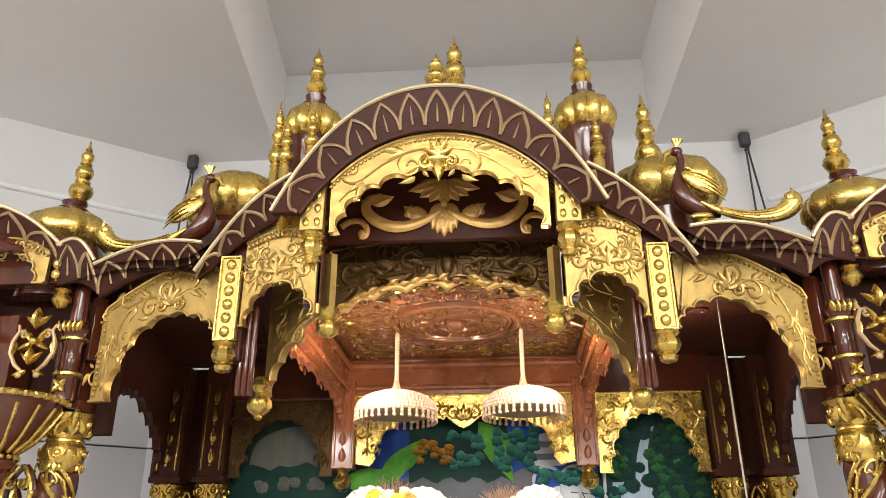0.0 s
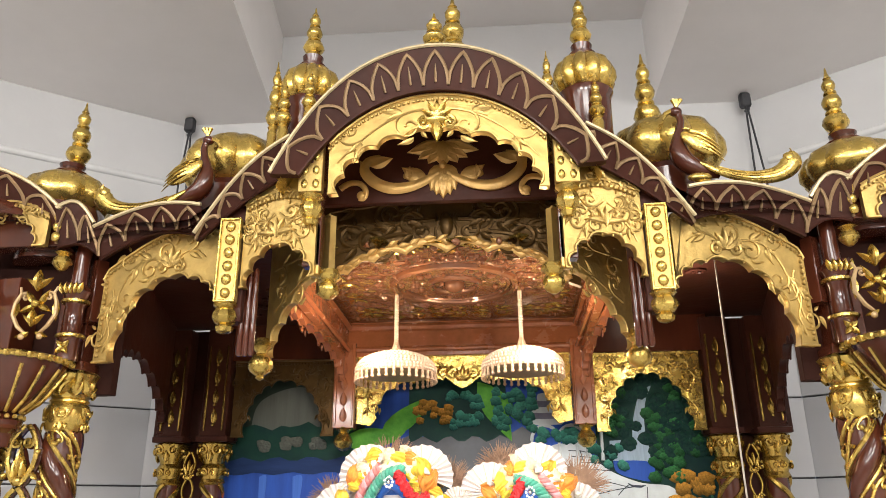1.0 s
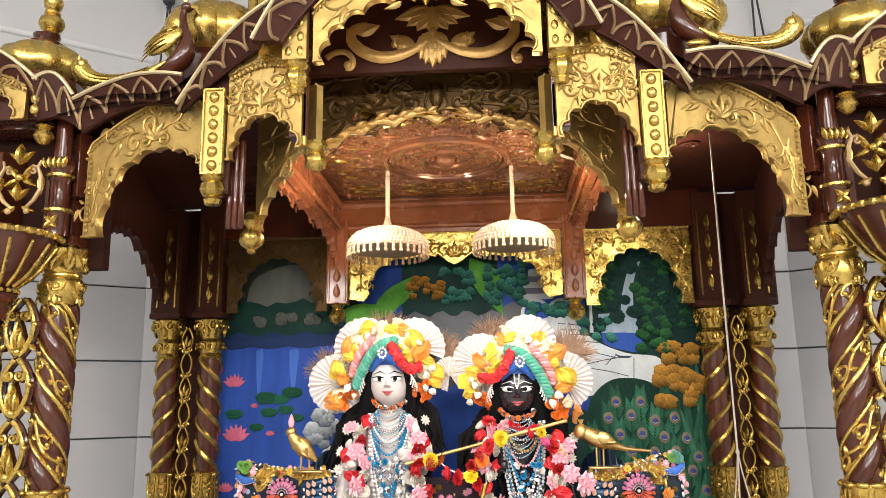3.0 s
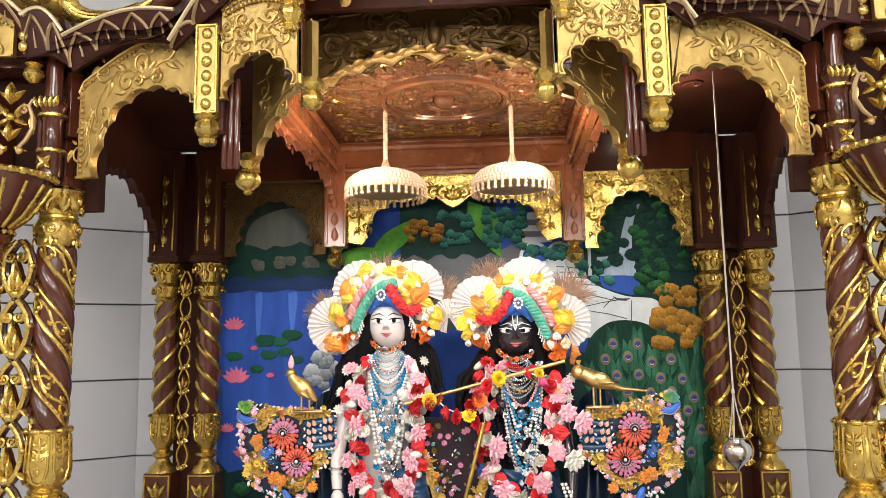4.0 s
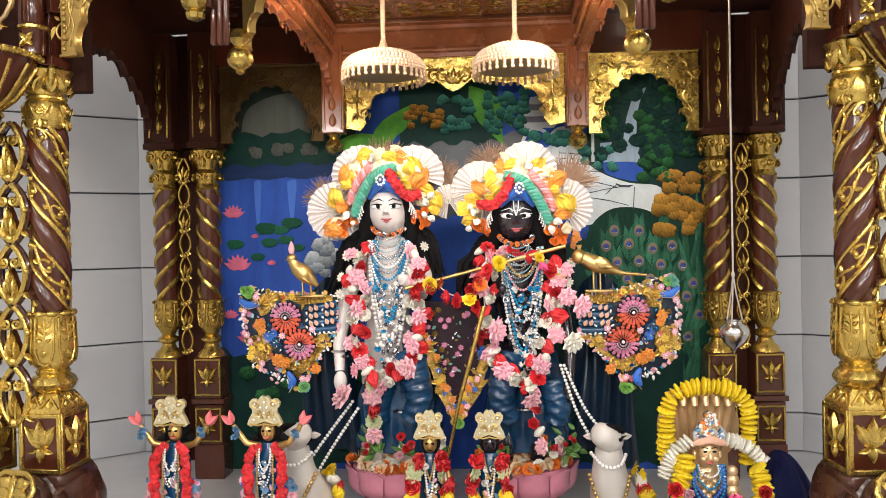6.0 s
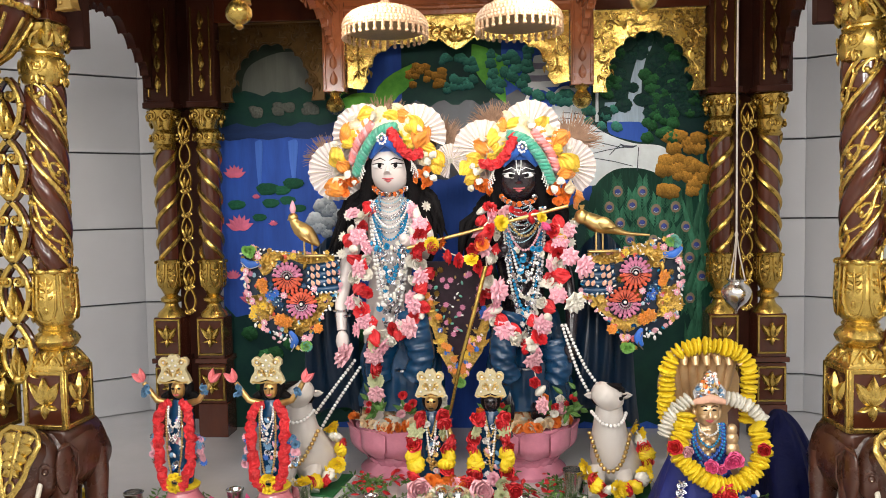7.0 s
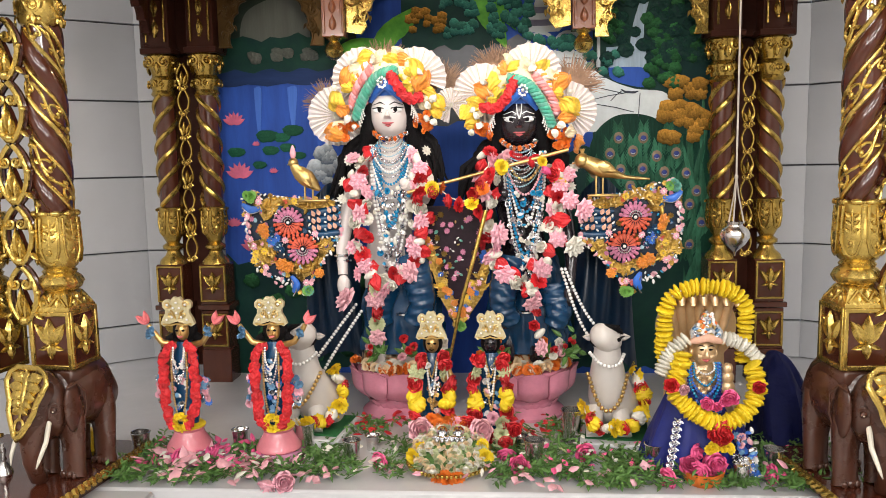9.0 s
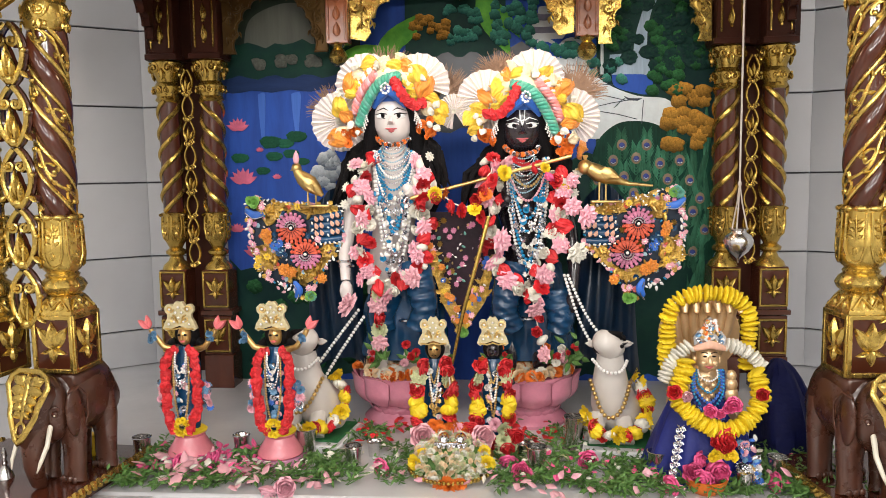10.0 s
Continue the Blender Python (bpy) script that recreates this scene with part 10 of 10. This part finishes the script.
for dx, z, r, m in ((0.022, 0.136, 0.027, F_RED), (0.034, 0.122, 0.020, F_RED), (0.008, 0.122, 0.020, F_RED), (0.022, 0.114, 0.020, F_RED), (0.042, 0.214, 0.022, F_HOT), (0.030, 0.204, 0.016, F_HOT), (-0.010, 0.196, 0.018, F_HOT), (0.010, 0.190, 0.014, F_HOT), (-0.092, 0.238, 0.020, F_RED), (-0.066, 0.230, 0.015, F_PALE), (0.104, 0.236, 0.017, F_RED)):
    blossom("rose", m, cl, (NX + dx - 0.004, GY - 0.028, z), r)
for k in range(9):
    blossom("ruffle", F_YELLOW, cl, (NX + 0.020 + rf.uniform(-0.03, 0.03), GY - 0.028, 0.092 + rf.uniform(-0.008, 0.006)), 0.014)
for hw, dp, r, m in ((0.026, 0.05, 0.0042, BLUEBEAD), (0.032, 0.075, 0.0048, CLOTH_B), (0.036, 0.095, 0.005, BLUEBEAD), (0.038, 0.11, 0.0052, ROYAL), (0.022, 0.022, 0.0036, PEARL)):
    nk = thing("necklace", "pearl and blue bead necklace on the seated statue", "necklace", "seated statue necklaces")
    beads(nk, [(FX - hw, NY - 0.050, 0.274), (FX - hw * 0.9, NY - 0.062, 0.274 - dp * 0.6), (FX, NY - 0.070, 0.274 - dp), (FX + hw * 0.9, NY - 0.062, 0.274 - dp * 0.6), (FX + hw, NY - 0.050, 0.274)], r * 0.8, m)
ch_ = thing("chest_flowers", "small blue and silver cloth flowers on the seated statue", "flowers")
for k in range(34):
    blossom(rf.choice(("daisy", "ruffle", "bud")), rf.choice((CLOTH_B, BLUEBEAD, ROYAL, SILVER, CLOTH_B)), ch_, (NX + rf.uniform(-0.05, 0.025), NY - 0.078 - rf.uniform(0, 0.008), rf.uniform(0.155, 0.190)), rf.uniform(0.006, 0.010), 0.5, "little_flower")
# royal blue velvet heap beside it
g = Geo()
vs, fs = [], []
for j in range(13):
    for i in range(29):
        a, s_ = 2 * math.pi * i / 28, j / 12
        r = 0.105 * (1 - s_) ** 0.75 * (1 + 0.14 * math.sin(5 * a + 4 * s_) + 0.10 * math.sin(13 * a + 3 * s_))
        vs.append((0.89 + r * 0.8 * math.cos(a) - 0.03 * s_, 2.15 + r * math.sin(a), 0.25 * math.sin(s_ * 1.5)))
for j in range(12):
    for i in range(28):
        fs.append((j * 29 + i, j * 29 + i + 1, (j + 1) * 29 + i + 1, (j + 1) * 29 + i))
g.add(vs, fs)
solid("velvet_cover", g, NAVY, "dark royal blue velvet cover over a small object", "cloth", smooth=70)

# ---- offerings on the platform ----


def cup(x, y, r, h):
    th = thing("steel_cup", "small shiny steel cup with a rolled rim", "cup", "steel cups", (x, y, 0))
    part("wall", Geo().lathe([(r * 0.8, 0.0), (r * 0.82, 0.004), (r * 0.92, h * 0.6), (r, h), (r * 1.05, h + 0.001), (r * 0.96, h - 0.001), (r * 0.88, h * 0.6), (r * 0.75, 0.006), (0.002, 0.006)], 24), STEEL, th)
    part("rim", Geo().tube([(r * 1.02 * math.cos(k * 0.3142), r * 1.02 * math.sin(k * 0.3142), h) for k in range(20)], 0.0018, 6, closed=True), STEEL, th)


for x, y, r, h in ((-0.834, 2.01, 0.024, 0.062), (-0.577, 2.055, 0.022, 0.055), (-0.392, 2.035, 0.027, 0.082), (-0.252, 1.965, 0.022, 0.062), (-0.215, 2.06, 0.018, 0.04), (0.213, 1.955, 0.025, 0.070), (0.165, 2.13, 0.02, 0.04), (0.182, 2.06, 0.02, 0.04), (0.320, 2.105, 0.027, 0.098), (0.510, 1.955, 0.025, 0.062), (0.792, 1.945, 0.023, 0.056), (0.69, 1.865, 0.02, 0.05)):
    cup(x, y, r, h)

pl = thing("offering_plate", "round brass plate with a rope rim", "plate", "", (0.0, 1.95, 0))
part("dish", Geo().lathe([(0.06, 0.0), (0.09, 0.004), (0.104, 0.014), (0.108, 0.018), (0.100, 0.016), (0.085, 0.010), (0.002, 0.009)], 40), BRASS, pl)
for k in range(60):
    part("rim_bead", Geo().ball((0.106 * math.cos(k * 0.10472), 0.106 * math.sin(k * 0.10472), 0.018), 0.0055, 6, 4), GOLD_DEEP, pl)
of = thing("plate_flowers", "roses, marigolds and jasmine laid on the brass plate", "flowers", "", (0.0, 1.95, 0.010))
part("mound", Geo().ball((0, 0, 0), (0.090, 0.086, 0.032), 24, 12, pose(0, 0.012, 0.022, 22)), LEAFG, of, "heap of green leaves under the flowers")
for k in range(400):
    a, r = rf.uniform(0, 6.28), 0.094 * math.sqrt(rf.random())
    blossom("ruffle", rf.choice((F_WHITE, CREAMP, F_LIME, F_WHITE, CREAMP, F_LIME)), of, (r * math.cos(a), r * math.sin(a), 0.026 + 0.40 * r * math.sin(a) + 0.030 * math.sqrt(max(0, 1 - (r / 0.098) ** 2))), rf.uniform(0.0065, 0.011), 1.2, "jasmine")
for x, y, r, k, m in ((-0.085, 0.06, 0.036, "rose", F_PALE), (0.08, 0.06, 0.036, "rose", F_PALE), (-0.095, -0.03, 0.024, "ruffle", F_YELLOW), (0.098, -0.03, 0.024, "ruffle", F_YELLOW), (-0.08, 0.0, 0.018, "ruffle", F_YELLOW), (0.09, 0.01, 0.018, "ruffle", F_YELLOW), (0.0, -0.105, 0.028, "ruffle", F_ORANGE), (0.025, -0.10, 0.022, "ruffle", F_ORANGE), (-0.022, -0.10, 0.022, "ruffle", F_ORANGE)):
    blossom(k, m, of, (x * 0.92, y * 0.9, 0.04 + 0.42 * y), r, 0.5)
for k in range(12):
    blossom("ruffle", F_ORANGE, of, (-0.05 + 0.009 * k, 0.075 + 0.012 * math.sin(k * 2), 0.082 + 0.008 * math.cos(k)), 0.017, 0.8)
for x in (-0.02, 0.022):
    ft = part("sole", Geo().ball((x, 0.03, 0.068), (0.017, 0.024, 0.016), 10, 6), SILVER, of)
g = Geo()
for k in range(40):
    g.ball((-0.04 + 0.002 * k, 0.0 + 0.006 * math.sin(k), 0.062 + 0.004 * math.cos(k * 2)), 0.005, 6, 4)
part("bead_chain", g, SILVER, of)

bw = thing("offering_bowl", "orange bowl heaped with hot pink roses", "bowl", "", (0.603, 1.868, 0))
part("bowl", Geo().lathe([(0.03, 0), (0.044, 0.012), (0.05, 0.036), (0.046, 0.036), (0.035, 0.01), (0.002, 0.008)], 24), F_ORANGE, bw)
rs = thing("rose_heap", "hot pink roses in the orange bowl", "flowers", "", (0.603, 1.868, 0.03))
for k in range(7):
    blossom("rose", F_HOT, rs, (0.03 * math.cos(k * 1.1), 0.03 * math.sin(k * 1.1), 0.014 + 0.010 * (k % 3)), 0.027, 1.0)
for x, y, m in ((-0.17, 1.94, F_HOT), (0.175, 1.90, F_HOT), (0.345, 2.0, F_HOT), (0.525, 1.85, F_HOT), (0.77, 1.87, F_HOT), (-0.42, 1.80, F_PINK), (-0.385, 1.805, F_PINK), (0.14, 2.0, F_HOT), (-0.70, 1.93, F_HOT), (-0.61, 1.96, F_HOT)):
    blossom("rose", m, thing("rose", "single pink rose lying on the platform", "flower", "loose roses"), (x, y, 0.022), 0.029, 1.5)
bl = thing("hand_bell", "small steel hand bell", "bell", "", (-1.077, 1.805, 0.032))
part("bell", Geo().lathe([(0.02, 0), (0.018, 0.008), (0.012, 0.022), (0.006, 0.03)], 18), STEEL, bl)
part("handle", Geo().lathe([(0.004, 0.028), (0.007, 0.036), (0.004, 0.045), (0.007, 0.055), (0.003, 0.075)], 12), STEEL, bl)
pt = thing("yellow_pot", "small yellow pot on the plinth", "pot", "", (-0.952, 1.955, 0.032))
part("pot", Geo().lathe([(0.02, 0), (0.024, 0.01), (0.022, 0.03), (0.018, 0.045), (0.022, 0.055), (0.015, 0.056)], 18), F_YELLOW, pt)

# hanging vessel on its cord
CORDC = plain("pale_cord", (0.55, 0.48, 0.42), 0.7, scale=90, vary=0.4, bump=0.2)
hv = thing("hanging_vessel", "round steel vessel hung on a long pale cord", "vessel", "", (0.735, 2.10, 0.545))
part("body", Geo().lathe([(0.002, -0.034), (0.004, -0.024), (0.010, -0.018), (0.026, -0.004), (0.036, 0.014), (0.037, 0.024), (0.031, 0.036), (0.020, 0.043), (0.018, 0.048), (0.025, 0.055), (0.018, 0.054)], 28), STEEL, hv)
part("cord", Geo().tube([(0, 0, 0.16), (0.0, 0, 0.6), (0.002, 0, 1.02)], 0.0025, 8), CORDC, hv)
for a in range(3):
    part("sling", Geo().tube([(0.022 * math.cos(a * 2.1), 0.022 * math.sin(a * 2.1), 0.050), (0.007 * math.cos(a * 2.1), 0.007 * math.sin(a * 2.1), 0.12), (0, 0, 0.17)], 0.0019, 6), CORDC, hv)
part("knot", Geo().ball((0, 0, 0.168), (0.005, 0.005, 0.008), 8, 6), CORDC, hv)

# ---- strewn greens and petals ----
rg = random.Random(21)
g = Geo()


def green_density(x, y):
    return 0.5 + 0.5 * noise.noise(Vector((x * 7, y * 9, 3.0)))


count = 0
while count < 820:
    x, y = rg.uniform(-0.82, 0.95), 1.83 + 0.42 * rg.random() ** 1.5
    lim = 0.44
    if abs(x) < 0.12 and y < 2.07:
        continue
    if y > 2.10 and not (-0.36 < x < 0.36):
        continue
    if y < 1.85 and -0.55 < x < 0.3:
        continue
    if green_density(x, y) < lim - 0.18 * (x > 0.3) - 0.1 * (x < -0.7):
        continue
    count += 1
    base = Vector((x, y, 0.006))
    a0 = rg.uniform(0, 6.28)
    stem = [base, base + Vector((0.02 * math.cos(a0), 0.02 * math.sin(a0), 0.012)), base + Vector((0.045 * math.cos(a0), 0.045 * math.sin(a0), 0.008 + rg.uniform(0, 0.02)))]
    g.tube(stem, 0.0011, 4)
    for k in range(7):
        p = stem[0].lerp(stem[2], k / 7) + Vector((0, 0, 0.008))
        g.leaf(0, 0, rg.uniform(0, 6.28), rg.uniform(0.014, 0.03), rg.uniform(0.006, 0.011), Matrix.Translation(p) @ pose(0, 0, 0, -90 + rg.uniform(-50, 50), rg.uniform(-40, 40), 0), 0.002, seg=2)
solid("strewn_greens", g, LEAFG, "fresh green basil sprigs strewn over the marble platform", "leaves", kind="stuff", smooth=60)


def strewn(mat, n, x0, x1, y0, y1, r0, r1, label):
    g = Geo()
    for _ in range(n):
        p = Vector((rg.uniform(x0, x1), rg.uniform(y0, y1), 0.016 + rg.uniform(0, 0.018)))
        g.leaf(0, 0, rg.uniform(0, 6.28), rg.uniform(r0, r1), rg.uniform(r0, r1) * 0.7, Matrix.Translation(p) @ pose(0, 0, 0, -90 + rg.uniform(-35, 35), rg.uniform(-35, 35), 0), 0.006, seg=3)
    solid("strewn_petals", g, mat, label, "petals", kind="stuff", smooth=60)


strewn(F_PALE, 52, -0.78, -0.46, 1.83, 1.99, 0.025, 0.055, "pale pink lotus petals strewn on the platform")
strewn(F_HOT, 110, -0.80, -0.45, 1.88, 2.06, 0.015, 0.03, "hot pink rose petals strewn on the platform")
strewn(F_PINK, 46, -0.55, 0.9, 1.82, 1.95, 0.02, 0.035, "pink petals strewn on the platform edge")
strewn(F_WHITE, 90, -0.6, 0.8, 1.83, 2.1, 0.012, 0.028, "white petals strewn on the platform")
strewn(F_HOT, 40, 0.15, 0.85, 1.86, 2.04, 0.014, 0.028, "hot pink rose petals strewn among the greens")
strewn(F_WHITE, 26, -0.76, -0.46, 1.83, 1.97, 0.022, 0.045, "white lotus petals strewn on the platform")
strewn(F_RED, 95, -0.28, 0.36, 2.12, 2.26, 0.016, 0.036, "red rose petals strewn before the lotus seats")
strewn(F_LIME, 20, -0.1, 0.3, 1.98, 2.12, 0.02, 0.04, "pale green petals strewn before the lotus seats")
strewn(F_PALE, 13, -0.52, -0.28, 1.785, 1.85, 0.018, 0.034, "pale pink lotus petals on the platform's front edge")
strewn(F_PALE, 10, 0.16, 0.40, 1.785, 1.86, 0.018, 0.034, "pale pink lotus petals on the platform's front edge")
